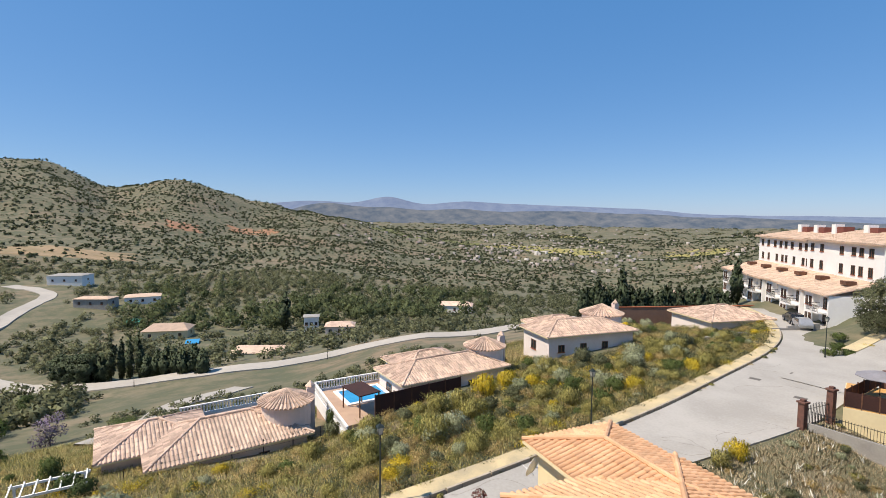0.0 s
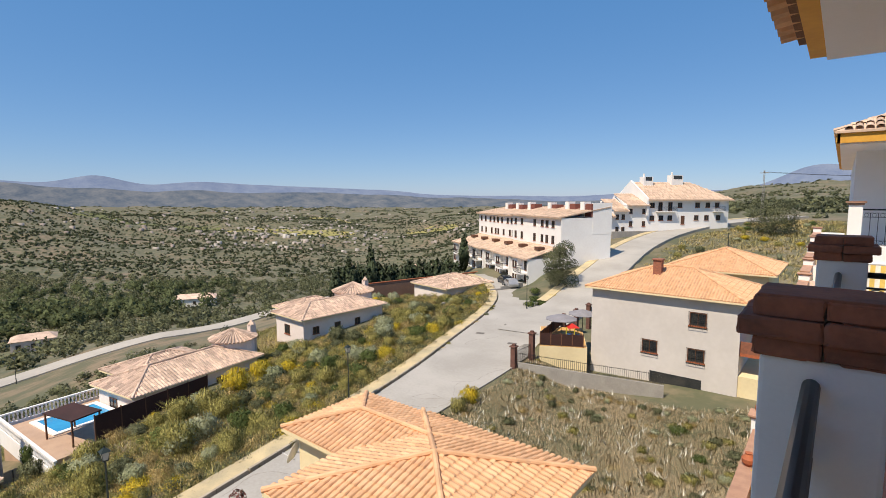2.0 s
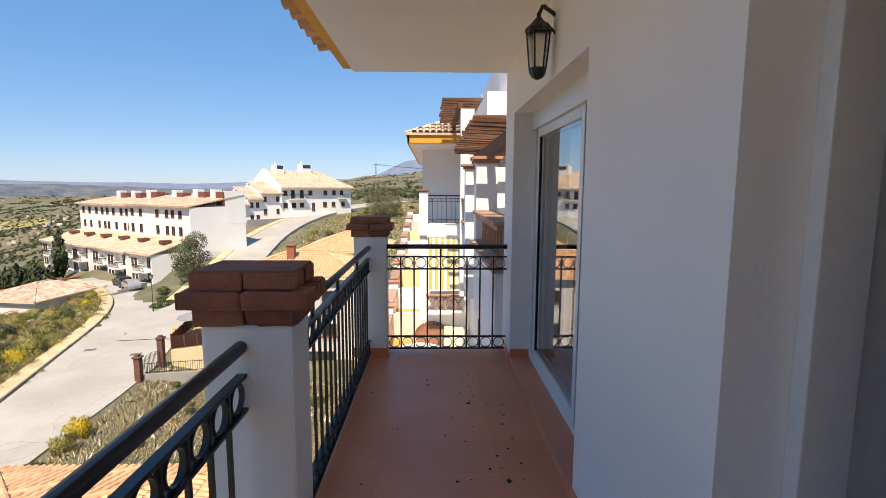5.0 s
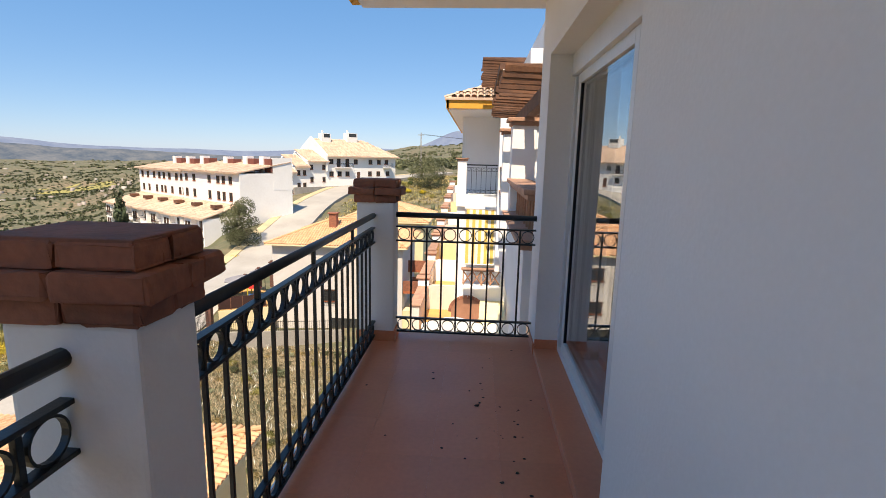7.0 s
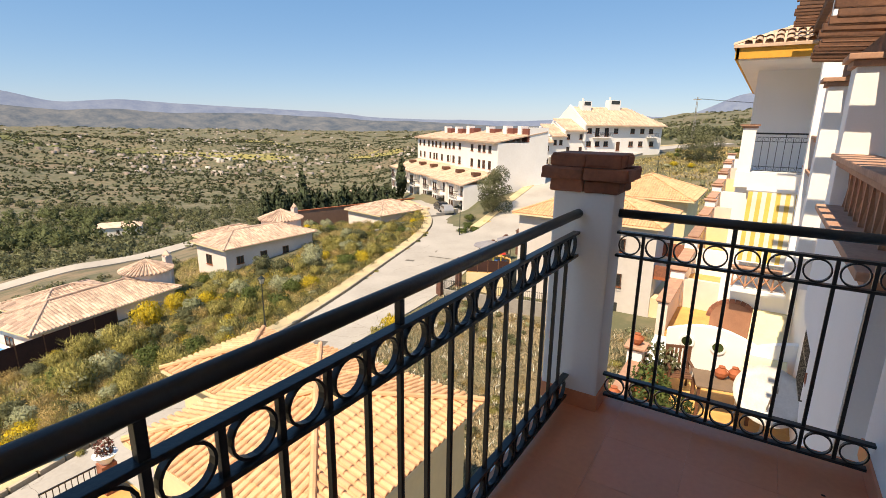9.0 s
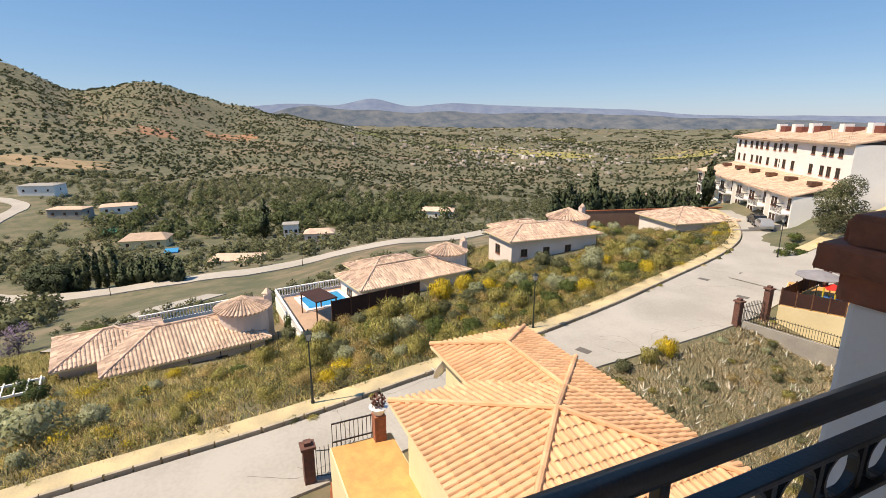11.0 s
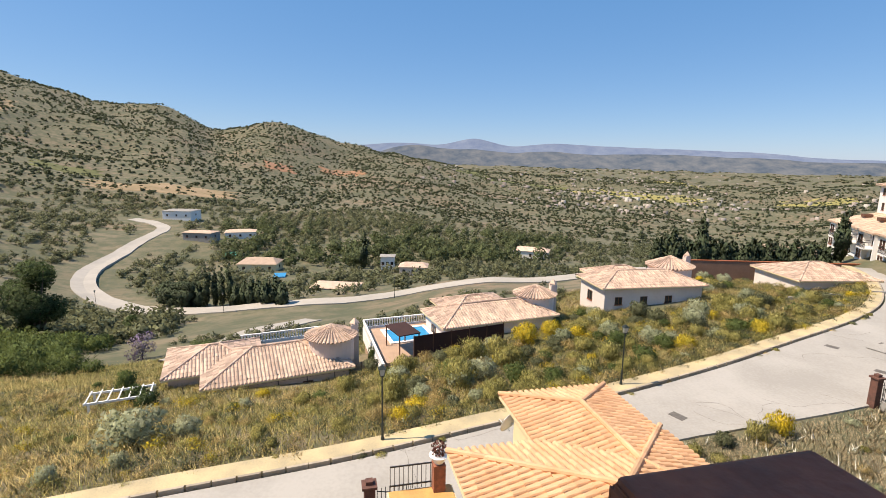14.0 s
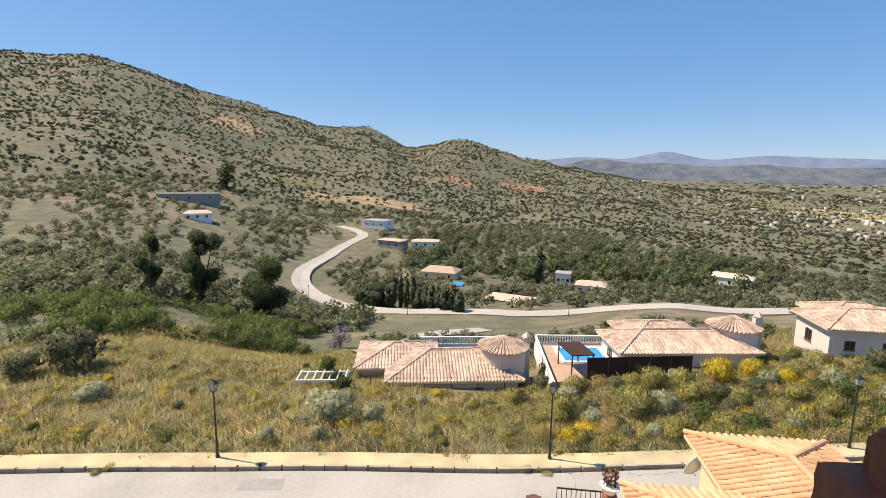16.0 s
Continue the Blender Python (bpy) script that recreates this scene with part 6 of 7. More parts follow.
def leafy_tree(name, x, y, h, w, material, label, group="", seed=0, n=2600, trunk_h=0.3, leaf=0.16, z=None):
    t = thing(name, (x, y, ground_z(x, y) - 0.15 if z is None else z), label, "tree", group)
    gg = random.Random(seed)
    bm = bmesh.new()
    add_tube(bm, (0, 0, 0), (0, 0, h * trunk_h), 0.045 * h * 0.6, 8, 0.03 * h * 0.6)
    lob = []
    for i in range(11):
        a = 6.283 * i / 11 + gg.uniform(-0.3, 0.3)
        rr = w * gg.uniform(0.1, 0.36)
        zz = h * (trunk_h + 0.05 + (0.82 - trunk_h) * ((i * 5) % 11) / 10)
        lob.append((rr * math.cos(a), rr * math.sin(a), zz, w * gg.uniform(0.14, 0.25)))
        add_tube(bm, (0, 0, h * trunk_h * gg.uniform(0.7, 1.0)), (rr * math.cos(a), rr * math.sin(a), zz), 0.012 * h, 5, 0.004 * h)
    lob.append((0, 0, h * 0.86, w * 0.18))
    part("trunk", bm, BARK, t)
    v, f = leaf_cloud(int(n * 2.2), lob, leaf * 0.62, seed, 1.0)
    tri_ob("crown", v, f, material, t, outward(v))
    return t


for k in range(14):
    f = k / 13
    conifer("cypress", -129 + 16 * f + rng.uniform(-1, 1), -31 + 24.0 * f, rng.uniform(5.4, 6.8) if k not in (3, 4, 5, 6) else rng.uniform(9.5, 11), rng.uniform(2.2, 2.8) if k not in (3, 4, 5, 6) else 1.7, LEAF_CYPRESS, "dark pointed cypress in a roadside row", "roadside cypresses", k)
for k in range(5):
    leafy_tree("dark_tree", -133 + k * 1.6, -37 + k * 1.6, 6.6, 5.0, LEAF_CYPRESS, "dense dark evergreen tree by the road", "roadside evergreens", k + 70, 1800, 0.2, 0.3)
for k in range(22):
    f = k / 21
    hh = rng.uniform(6.0, 7.5) if k not in (2, 6) else (11.0 if k == 6 else 9.0)
    conifer("cypress", -71 + 8 * f + rng.uniform(-0.5, 0.5), 56 + 26 * f, hh - 0.6, 2.2, LEAF_CYPRESS, "dark cypress in a hedge behind the villas", "villa hedge cypresses", 30 + k, -17.0)
conifer("cypress", -188, 16, 15, 3, LEAF_CYPRESS, "tall dark cypress in the valley", "valley cypresses", 61)
conifer("cypress", -62.6, 84.3, 8.5, 2.2, LEAF_CYPRESS, "tall cypress beside the apartments", "villa hedge cypresses", 62, -13.8)
leafy_tree("olive_tree", -33.0, 67.8, 6.6, 5.8, LEAF_OLIVE, "large grey-green tree on the road island", "", 5, 4200, 0.18, 0.17)
leafy_tree("olive_tree", -10.5, 112, 6.2, 8.5, LEAF_OLIVE, "broad olive tree alone on the hillside", "", 6, 3500, 0.15, 0.2)
leafy_tree("poplar", -77, -48.5, 14.5, 7.4, LEAF_DARK, "tall dark poplar below the meadow", "poplars", 7, 6400, 0.06, 0.25)
leafy_tree("poplar", -72, -53.5, 11.5, 4.4, LEAF_DARK, "slim dark poplar below the meadow", "poplars", 8, 3600, 0.06, 0.22)
leafy_tree("poplar", -80, -38, 12.5, 9.0, LEAF_DARK, "broad dark poplar below the meadow", "poplars", 9, 6400, 0.06, 0.26)
leafy_tree("young_tree", -86, -28.0, 4.6, 2.6, LEAF_DARK, "young tree near the bend of the road", "", 10, 1200, 0.2, 0.15)
leafy_tree("jacaranda", -64, -19.0, 3.4, 3.2, mat("lilac_blossom", (0.22, 0.15, 0.28), (0.12, 0.11, 0.12), 1, 0.8, rnd=0.3), "small tree with lilac blossom", "", 11, 900, 0.2, 0.14)
leafy_tree("dark_tree", -368, -217, 20, 16, LEAF_DARK, "big dark tree on the far slope", "", 12, 900, 0.1, 1.0)

gw = thing("garden_wall", (-65.5, 56.0, -16.0), "long reddish garden wall behind the villas", "garden wall", turn=74)
part("wall", box(0, 30, -0.15, 0.15, -2, 2.6), mat("red_brown_render", (0.30, 0.17, 0.12), None, 0.6, 0.9), gw)
part("coping", box(0, 30, -0.2, 0.2, 2.6, 2.72), RED_CLAY, gw)
dw = thing("retaining_wall", (-46.0, 56.0, -14.4), "grey stepped block wall below the villa", "wall", turn=70)
for k in range(7):
    part("block_step", box(k * 2.2, k * 2.2 + 2.2, -0.15, 0.15, -2, 0.6 + 0.28 * k), GREY_CONC, dw)


# ---- shrubs on the slope ----
def shrub_mesh(kind, seed):
    lob = [(0, 0, 0.45, 0.40), (0.32, 0.12, 0.36, 0.30), (-0.3, 0.1, 0.38, 0.30), (0.05, -0.32, 0.34, 0.31), (0.1, 0.28, 0.55, 0.24), (-0.2, -0.2, 0.6, 0.22), (0.25, -0.15, 0.62, 0.2)]
    if kind == "broom":
        v, f = leaf_cloud(1100, lob, 0.038, seed, 0.95, 2.2)
        v2, f2 = spray_cloud(500, 1.05, 0.75, 0.007, seed)
    elif kind == "round":
        v, f = leaf_cloud(1100, lob, 0.048, seed, 0.85, 1.2)
        v2, f2 = spray_cloud(200, 0.9, 0.6, 0.008, seed)
    else:
        v, f = leaf_cloud(800, [(q[0], q[1], q[2] * 0.7, q[3]) for q in lob], 0.022, seed, 0.8, 2.0)
        v2, f2 = spray_cloud(450, 0.85, 0.6, 0.006, seed)
    v, f = np.concatenate([v, v2]), np.concatenate([f, f2 + len(v)])
    v[:, 2] = np.maximum(v[:, 2], -0.05)
    return v, f


SHRUBS = {}
for nm, kind, material in (("broom", "broom", LEAF_MIX), ("yellow_broom", "broom", LEAF_YELLOW), ("grey_shrub", "round", LEAF_GREY), ("green_shrub", "round", LEAF_GREEN), ("dry_shrub", "dry", LEAF_STRAW), ("dark_shrub", "round", LEAF_DARK), ("olive_shrub", "round", LEAF_OLIVE)):
    SHRUBS[nm] = []
    for sd in range(3):
        v, f = shrub_mesh(kind, sd + len(nm))
        ob = tri_ob(nm, v, f, material, normals=outward(v))
        SHRUBS[nm].append(ob.data)
        bpy.data.objects.remove(ob)
SH_LABEL = {"broom": "olive-brown broom bush on the slope", "yellow_broom": "broom bush in yellow flower", "grey_shrub": "pale grey-green rounded shrub on the slope", "green_shrub": "fresh green leafy bush", "dry_shrub": "straw-coloured dry shrub on the slope", "dark_shrub": "dark green dense leafy bush", "olive_shrub": "dull olive-green bush on the slope"}


def shrub(nm, x, y, r, h, seed=0):
    ob = new(nm, SHRUBS[nm][seed % 3])
    ob.matrix_basis = Matrix.Translation((x, y, ground_z(x, y) - 0.05)) @ Matrix.Rotation(seed * 1.7, 4, "Z") @ Matrix.Diagonal((r, r, h, 1))
    tagged(ob, SH_LABEL[nm], "bush", nm.replace("_", " ") + " bushes")


g = np.random.default_rng(21)
yy = g.uniform(-30, 72, 900)
xx = kerb_x(yy) - 2.6 - g.random(900) ** 1.2 * 24
m = free(xx, yy)
xx, yy = xx[m], yy[m]
kinds = ["broom", "broom", "dry_shrub", "olive_shrub", "dry_shrub", "grey_shrub", "yellow_broom", "green_shrub", "broom"]
count = 0
for i, (a, b) in enumerate(zip(xx, yy)):
    dense = b > 8 or (b > -6 and g.random() < 0.5)
    if not dense and g.random() < 0.8:
        continue
    k = kinds[g.integers(0, len(kinds))]
    if k == "yellow_broom" and g.random() < 0.45:
        k = "broom"
    r = g.uniform(0.6, 1.0 + 0.9 * min(1.0, max(0.0, b / 12))) if dense else g.uniform(0.4, 0.9)
    shrub(k, a, b, r, r * g.uniform(0.7, 1.15), i)
    count += 1
    if count > 330:
        break
# the larger bushes that stand out
for nm, a, b, r, h in (("yellow_broom", -42.2, 21.6, 2.3, 2.6), ("yellow_broom", -43.0, 24.6, 1.9, 2.2), ("broom", -40.0, 18.0, 1.8, 2.2), ("broom", -32.2, 7.6, 2.0, 2.3), ("broom", -33.2, 12.8, 2.2, 2.5), ("grey_shrub", -34.0, 14.8, 1.9, 2.1), ("grey_shrub", -27.8, -7.0, 3.0, 2.8), ("grey_shrub", -28.6, -4.6, 1.6, 1.6), ("grey_shrub", -23.6, -9.0, 0.9, 1.2), ("grey_shrub", -24.5, -6.4, 0.8, 1.0), ("grey_shrub", -40.5, 38.5, 2.2, 2.2), ("grey_shrub", -42.0, 46.0, 2.0, 2.0), ("yellow_broom", -57.5, 5.5, 1.8, 2.0), ("yellow_broom", -62, 2.0, 1.6, 1.6), ("dark_shrub", -38.4, -9.8, 1.5, 1.6), ("dark_shrub", -40.0, -11.2, 1.6, 1.8), ("green_shrub", -43.5, -13.0, 1.5, 2.4), ("olive_shrub", -35.0, -32.0, 4.2, 4.4), ("olive_shrub", -33.0, -34.5, 2.6, 2.6), ("grey_shrub", -29.5, -25.0, 2.0, 1.6), ("green_shrub", -32.8, 58.5, 1.5, 1.1), ("green_shrub", -31.8, 60.0, 1.4, 1.0), ("green_shrub", -33.6, 61.5, 1.6, 1.2), ("yellow_broom", -31.8, 63.5, 1.5, 1.0), ("dry_shrub", -31.8, 65.5, 1.4, 1.0), ("green_shrub", -35.2, 64.5, 1.5, 1.2), ("yellow_broom", -32.2, 70.5, 1.2, 1.0),
                        ("green_shrub", -44.7, 7.3, 0.9, 2.6), ("broom", -38.6, 9.4, 1.7, 2.0), ("broom", -37.2, 4.6, 1.5, 1.7), ("dry_shrub", -36.8, 0.6, 1.2, 1.0), ("yellow_broom", -38.0, -1.6, 1.0, 0.9), ("broom", -39.4, 15.6, 2.0, 2.2), ("broom", -45.4, 31.0, 1.9, 2.2), ("olive_shrub", -45.0, 35.6, 2.1, 2.3), ("grey_shrub", -43.4, 41.5, 2.2, 2.3), ("broom", -44.2, 46.4, 2.0, 2.2), ("olive_shrub", -45.2, 51.5, 2.0, 2.0), ("broom", -44.0, 57.0, 1.8, 1.8), ("grey_shrub", -36.5, 31.0, 1.8, 1.9), ("broom", -34.0, 25.5, 1.7, 1.9),
                        ("broom", -20.2, 25.8, 1.1, 1.3), ("yellow_broom", -20.4, 27.5, 1.3, 1.6), ("olive_shrub", -20.0, 23.6, 1.0, 1.0), ("dry_shrub", -17.0, 29.0, 0.8, 0.8), ("green_shrub", -8.0, 33.5, 1.1, 0.6), ("dry_shrub", -13.5, 36.0, 0.9, 0.8), ("green_shrub", -6.0, 30.0, 0.8, 0.5), ("broom", -19.6, 21.4, 0.8, 0.8)):
    shrub(nm, a, b, r, h, int(r * 10))
# low weeds over the empty lot
for i in range(190):
    b = g.uniform(14.5, 41)
    a = g.uniform(max(-21.5, float(kerb_x(b) + road_width(b)) + 0.8), -4)
    if free(np.array([a]), np.array([b]))[0]:
        shrub(("dry_shrub", "broom", "olive_shrub", "grey_shrub", "dry_shrub")[i % 5], a, b, g.uniform(0.35, 0.9), g.uniform(0.25, 0.6), i)
# shrubs up the hillside behind the houses
for i in range(70):
    a, b = g.uniform(-24, 6), g.uniform(70, 135)
    if free(np.array([a]), np.array([b]))[0]:
        shrub(kinds[i % 9], a, b, g.uniform(0.7, 1.7), g.uniform(0.6, 1.4), i)
# weeds in the gutter and over the footway's edge
for i in range(84):
    b = g.uniform(-26, 62)
    shrub(("dry_shrub", "olive_shrub", "broom")[i % 3], float(kerb_x(b)) + (0.25, -0.1, -1.1, -1.3)[i % 4], b, g.uniform(0.25, 0.65), g.uniform(0.2, 0.6), i)


# ---- low scrub that fills the slope between the bushes ----
VILLAS = {(-45.7, -1.4), (-49.9, 20.5), (-52.8, 40.9), (-52.3, 66.6)}
KEEP[:] = [(a, b, r * 0.62) if (a, b) in VILLAS else (a, b, r) for a, b, r in KEEP]
mound = [np.concatenate([leaf_cloud(150, [(0, 0, 0.3, 0.42), (0.35, 0.1, 0.22, 0.34), (-0.3, 0.2, 0.25, 0.32), (0, -0.35, 0.22, 0.3)], 0.05, s, 0.8, 1.6)[0], spray_cloud(60, 0.8, 0.7, 0.012, s)[0]]) for s in range(5)]
for sd, nn, material, nm, lb in ((51, 900, LEAF_MIX, "low_broom", "low olive-brown broom filling the slope"), (52, 700, LEAF_STRAW, "dry_scrub", "low straw-coloured scrub filling the slope"), (53, 700, LEAF_OLIVE, "green_scrub", "low dull green scrub filling the slope"), (54, 260, LEAF_YELLOW, "flowering_scrub", "low scrub in yellow flower on the slope")):
    gq = np.random.default_rng(sd)
    yy = gq.uniform(-34, 72, nn)
    xx = kerb_x(yy) - 1.2 - gq.random(nn) ** 1.25 * 24
    m = free(xx, yy) & ((yy > 4) | (gq.random(nn) < 0.55))
    xx, yy = xx[m], yy[m]
    s = gq.uniform(0.5, 1.25, len(xx))
    scatter_mesh(nm, mound, np.stack([xx, yy, height(xx, yy) - 0.08, s, s * gq.uniform(0.7, 1.2, len(xx))], 1), material, lb, "bushes")


# ---- cane thicket and undergrowth below the meadow ----
cane = [np.concatenate([spray_cloud(110, 1.0, 0.6, 0.012, s)[0], leaf_cloud(90, [(0, 0, 0.45, 0.4), (0.3, 0.1, 0.4, 0.3)], 0.06, s, 1.0, 1.6)[0]]) for s in range(4)]
x, y, d, g = polar_spots(31, 1100, 110, 150, 60, 84, 1.0)
m = (fbm(x, y, 12, 2) + g.uniform(-0.6, 0.9, len(x)) > 0) & free(x, y)
x, y = x[m], y[m]
s = g.uniform(1.8, 3.4, len(x))
scatter_mesh("cane_thicket", cane, np.stack([x, y, height(x, y) - 0.1, s, s * 0.95], 1), LEAF_GREEN, "thick green cane and bramble below the meadow", "reeds")
x, y, d, g = polar_spots(32, 330, 104, 152, 84, 130, 1.0)
m = free(x, y)
x, y = x[m], y[m]
s = g.uniform(2.0, 4.5, len(x))
scatter_mesh("undergrowth", [t for t in tree_t], np.stack([x, y, height(x, y) - 0.2, s, s * 0.8], 1), LEAF_OLIVE, "olive-green undergrowth and small trees", "bushes")
x, y, d, g = polar_spots(33, 300, 60, 104, 60, 78, 1.0)
m = free(x, y, 6)
x, y = x[m], y[m]
s = g.uniform(0.7, 1.7, len(x))
scatter_mesh("roadside_scrub", tree_t, np.stack([x, y, height(x, y) - 0.1, s, s * 0.8], 1), LEAF_OLIVE, "scrub between the villas and the valley road", "bushes")


# ---- grass ----
def grass(name, x, y, h0, h1, material, label, seed, w=0.02):
    g = np.random.default_rng(seed)
    n = len(x)
    z = height(x, y)
    h = g.uniform(h0, h1, n)
    a = g.random(n) * 2 * np.pi
    lean = g.normal(0, 0.55, (n, 2)) * h[:, None]
    wx, wy = np.cos(a) * w * (0.5 + g.random(n)), np.sin(a) * w * (0.5 + g.random(n))
    v = np.stack([np.stack([x - wx, y - wy, z - 0.03], 1), np.stack([x + wx, y + wy, z - 0.03], 1), np.stack([x + lean[:, 0], y + lean[:, 1], z + h], 1)], 1)
    tagged(tri_ob(name, v.reshape(-1, 3), np.arange(3 * n).reshape(-1, 3), material, normals=np.tile([0.0, -0.25, 0.97], (3 * n, 1))), label, "grass", kind="stuff")


def tufts(seed, n, per, x0, x1, y0, y1, keep, spread=0.25):
    g = np.random.default_rng(seed)
    x, y = g.uniform(x0, x1, n), g.uniform(y0, y1, n)
    m = keep(x, y)
    x, y = np.repeat(x[m], per), np.repeat(y[m], per)
    return x + g.normal(0, spread, len(x)), y + g.normal(0, spread, len(y))


slope_ok = lambda x, y: free(x, y) & (x < kerb_x(y) - 1.2) & (x > kerb_x(y) - 42) & (fbm(x, y, 5, 2) > -1.2)
x, y = tufts(41, 62000, 8, -66, -16, -45, 72, slope_ok, 0.3)
grass("meadow_grass", x, y, 0.12, 0.5, GRASS_DRY, "dry straw-coloured grass over the slope", 1, 0.018)
x, y = tufts(42, 30000, 7, -66, -16, -45, 72, slope_ok, 0.3)
grass("green_grass", x, y, 0.1, 0.35, mat("green_grass", (0.21, 0.24, 0.075), (0.13, 0.16, 0.05), 0.2, 0.9, rnd=0.3), "green grass between the dry tufts", 2, 0.02)
lot_ok = lambda x, y: (x > kerb_x(y) + road_width(y)) & free(x, y)
x, y = tufts(43, 19000, 9, -24, -3, 16, 44, lot_ok, 0.3)
grass("lot_grass", x, y, 0.06, 0.24, mat("grey_dry_grass", (0.54, 0.41, 0.27), (0.34, 0.27, 0.16), 0.25, 0.9, rnd=0.35), "grey dry grass and weeds on the empty lot", 3, 0.014)
x, y = tufts(44, 500, 5, -24, -3, 16, 44, lot_ok, 0.12)
grass("white_flowers", x, y, 0.3, 0.5, mat("white_petals", (0.7, 0.68, 0.6), None, 3, 0.9), "small white wild flowers in the dry grass", 4, 0.03)
x, y = tufts(45, 6000, 6, -30, 8, 66, 140, lambda x, y: free(x, y), 0.3)
grass("hill_grass", x, y, 0.2, 0.5, GRASS_DRY, "dry grass on the hillside", 5, 0.06)


# ---- palm ----
def palm(x, y, z, h, seed):
    p = thing("palm", (x, y, z), "low spreading fan palm beside the villa", "palm")
    part("trunk", tube((0, 0, 0), (0, 0, h), 0.22, 9, 0.16), BARK, p)
    g = random.Random(seed)
    for i in range(26):
        a = 6.283 * i / 26 + g.uniform(-0.2, 0.2)
        el = g.uniform(-0.1, 1.2)
        L = g.uniform(1.5, 2.1)
        vs, fs = [], []
        n = 9
        for k in range(n + 1):
            t = k / n
            r = L * t * math.cos(el * (1 - 0.5 * t))
            zz = h + L * t * math.sin(el) - 0.75 * L * t * t
            c = Vector((r * math.cos(a), r * math.sin(a), zz))
            w = 0.34 * math.sin(math.pi * (0.1 + 0.85 * t))
            side = Vector((-math.sin(a), math.cos(a), 0))
            vs += [c - side * w - Vector((0, 0, w * 0.5)), c, c + side * w - Vector((0, 0, w * 0.5))]
        for k in range(n):
            b = 3 * k
            fs += [(b, b + 1, b + 3), (b + 1, b + 2, b + 5)]
        mesh_ob("frond", vs, fs, LEAF_GREEN, p)


palm(-64, -12.2, ground_z(-64, -12.2), 0.9, 3)


# ---- houses in the valley ----
def valley_house(x, y, w, d, h, turn, wall_m, roof_m, label, rise=1.2, name="farmhouse"):
    z = ground_z(x, y)
    v = thing(name, (x, y, z), label, "house", "valley houses", turn=turn)
    part("wall", box(-w / 2, w / 2, -d / 2, d / 2, -7, h), wall_m, v)
    ov = 0.4
    vs = [(-w / 2 - ov, -d / 2 - ov, h), (w / 2 + ov, -d / 2 - ov, h), (w / 2 + ov, d / 2 + ov, h), (-w / 2 - ov, d / 2 + ov, h), (-w / 2 + d * 0.25, 0, h + rise), (w / 2 - d * 0.25, 0, h + rise)]
    mesh_ob("roof", vs, [(0, 1, 5, 4), (1, 2, 5), (2, 3, 4, 5), (3, 0, 4), (3, 2, 1, 0)], roof_m, v)
    for k in range(3):
        window(v, (-w / 3 + w / 3 * k, -d / 2, h * 0.55), (0, -1), 1.0, 1.1)
    window(v, (w / 2, 0, h * 0.55), (1, 0), 1.0, 1.1)


valley_house(-192, -22, 14, 9, 3.2, 80, CREAM, TILE_PALE, "low house with orange roof beside a small pool", 1.8)
valley_house(-325, -83, 17, 12, 5.5, 75, PLASTER_FAR, GREY_CONC, "large white house on the far slope", 0.8)
valley_house(-263, -40, 14, 9, 3.4, 95, PLASTER_FAR, TILE_PALE, "white farmhouse in the valley", 1.0)
valley_house(-253, -56, 14, 8, 4.0, 70, GREY_CONC, TILE_PALE, "grey farmhouse in the valley", 0.8)
valley_house(-162, 31, 9, 6, 3.2, 75, PINKWASH, TILE_OLD, "pink farmhouse with tile roof", 1.2)
valley_house(-182, 24.5, 5, 5, 5.5, 80, PLASTER_FAR, GREY_CONC, "small white block of a house", 0.3)
valley_house(-203, 91, 15, 8, 3.6, 60, PLASTER_FAR, TILE_OLD, "white farmhouse among the olive trees", 1.4)
valley_house(-144, 5, 13, 8, 0.9, 70, PINKWASH, TILE_PALE, "low pink tiled farm outbuilding", 0.7)
valley_house(-225, -147, 12, 8, 3.2, 120, PLASTER_FAR, TILE_OLD, "white farmhouse below the barn", 1.4)
valley_house(-282, -190, 34, 14, 5.0, 122, GREY_CONC, mat("green_metal_roof", (0.13, 0.15, 0.12), None, 0.5, 0.7), "long grey barn with a flat metal roof", 0.8, "barn")
valley_house(-84, 97, 12, 9, 3.5, 30, PLASTER_FAR, TILE_PALE, "white villa with pale tile roof", 1.6)
vp = thing("swimming_pool", (-174, -13.5, ground_z(-174, -13.5) + 0.6), "small far blue pool", "swimming pool")
part("water", box(-3, 3, -2, 2, -1.5, 0.05), POOL, vp)
gn = thing("water_tank", (-222, -37, ground_z(-222, -37)), "green netted water tank", "tank")
part("shell", box(-4, 4, -3, 3, -1, 1.4, 0.2), mat("green_netting", (0.03, 0.20, 0.14), None, 0.8, 0.9), gn)

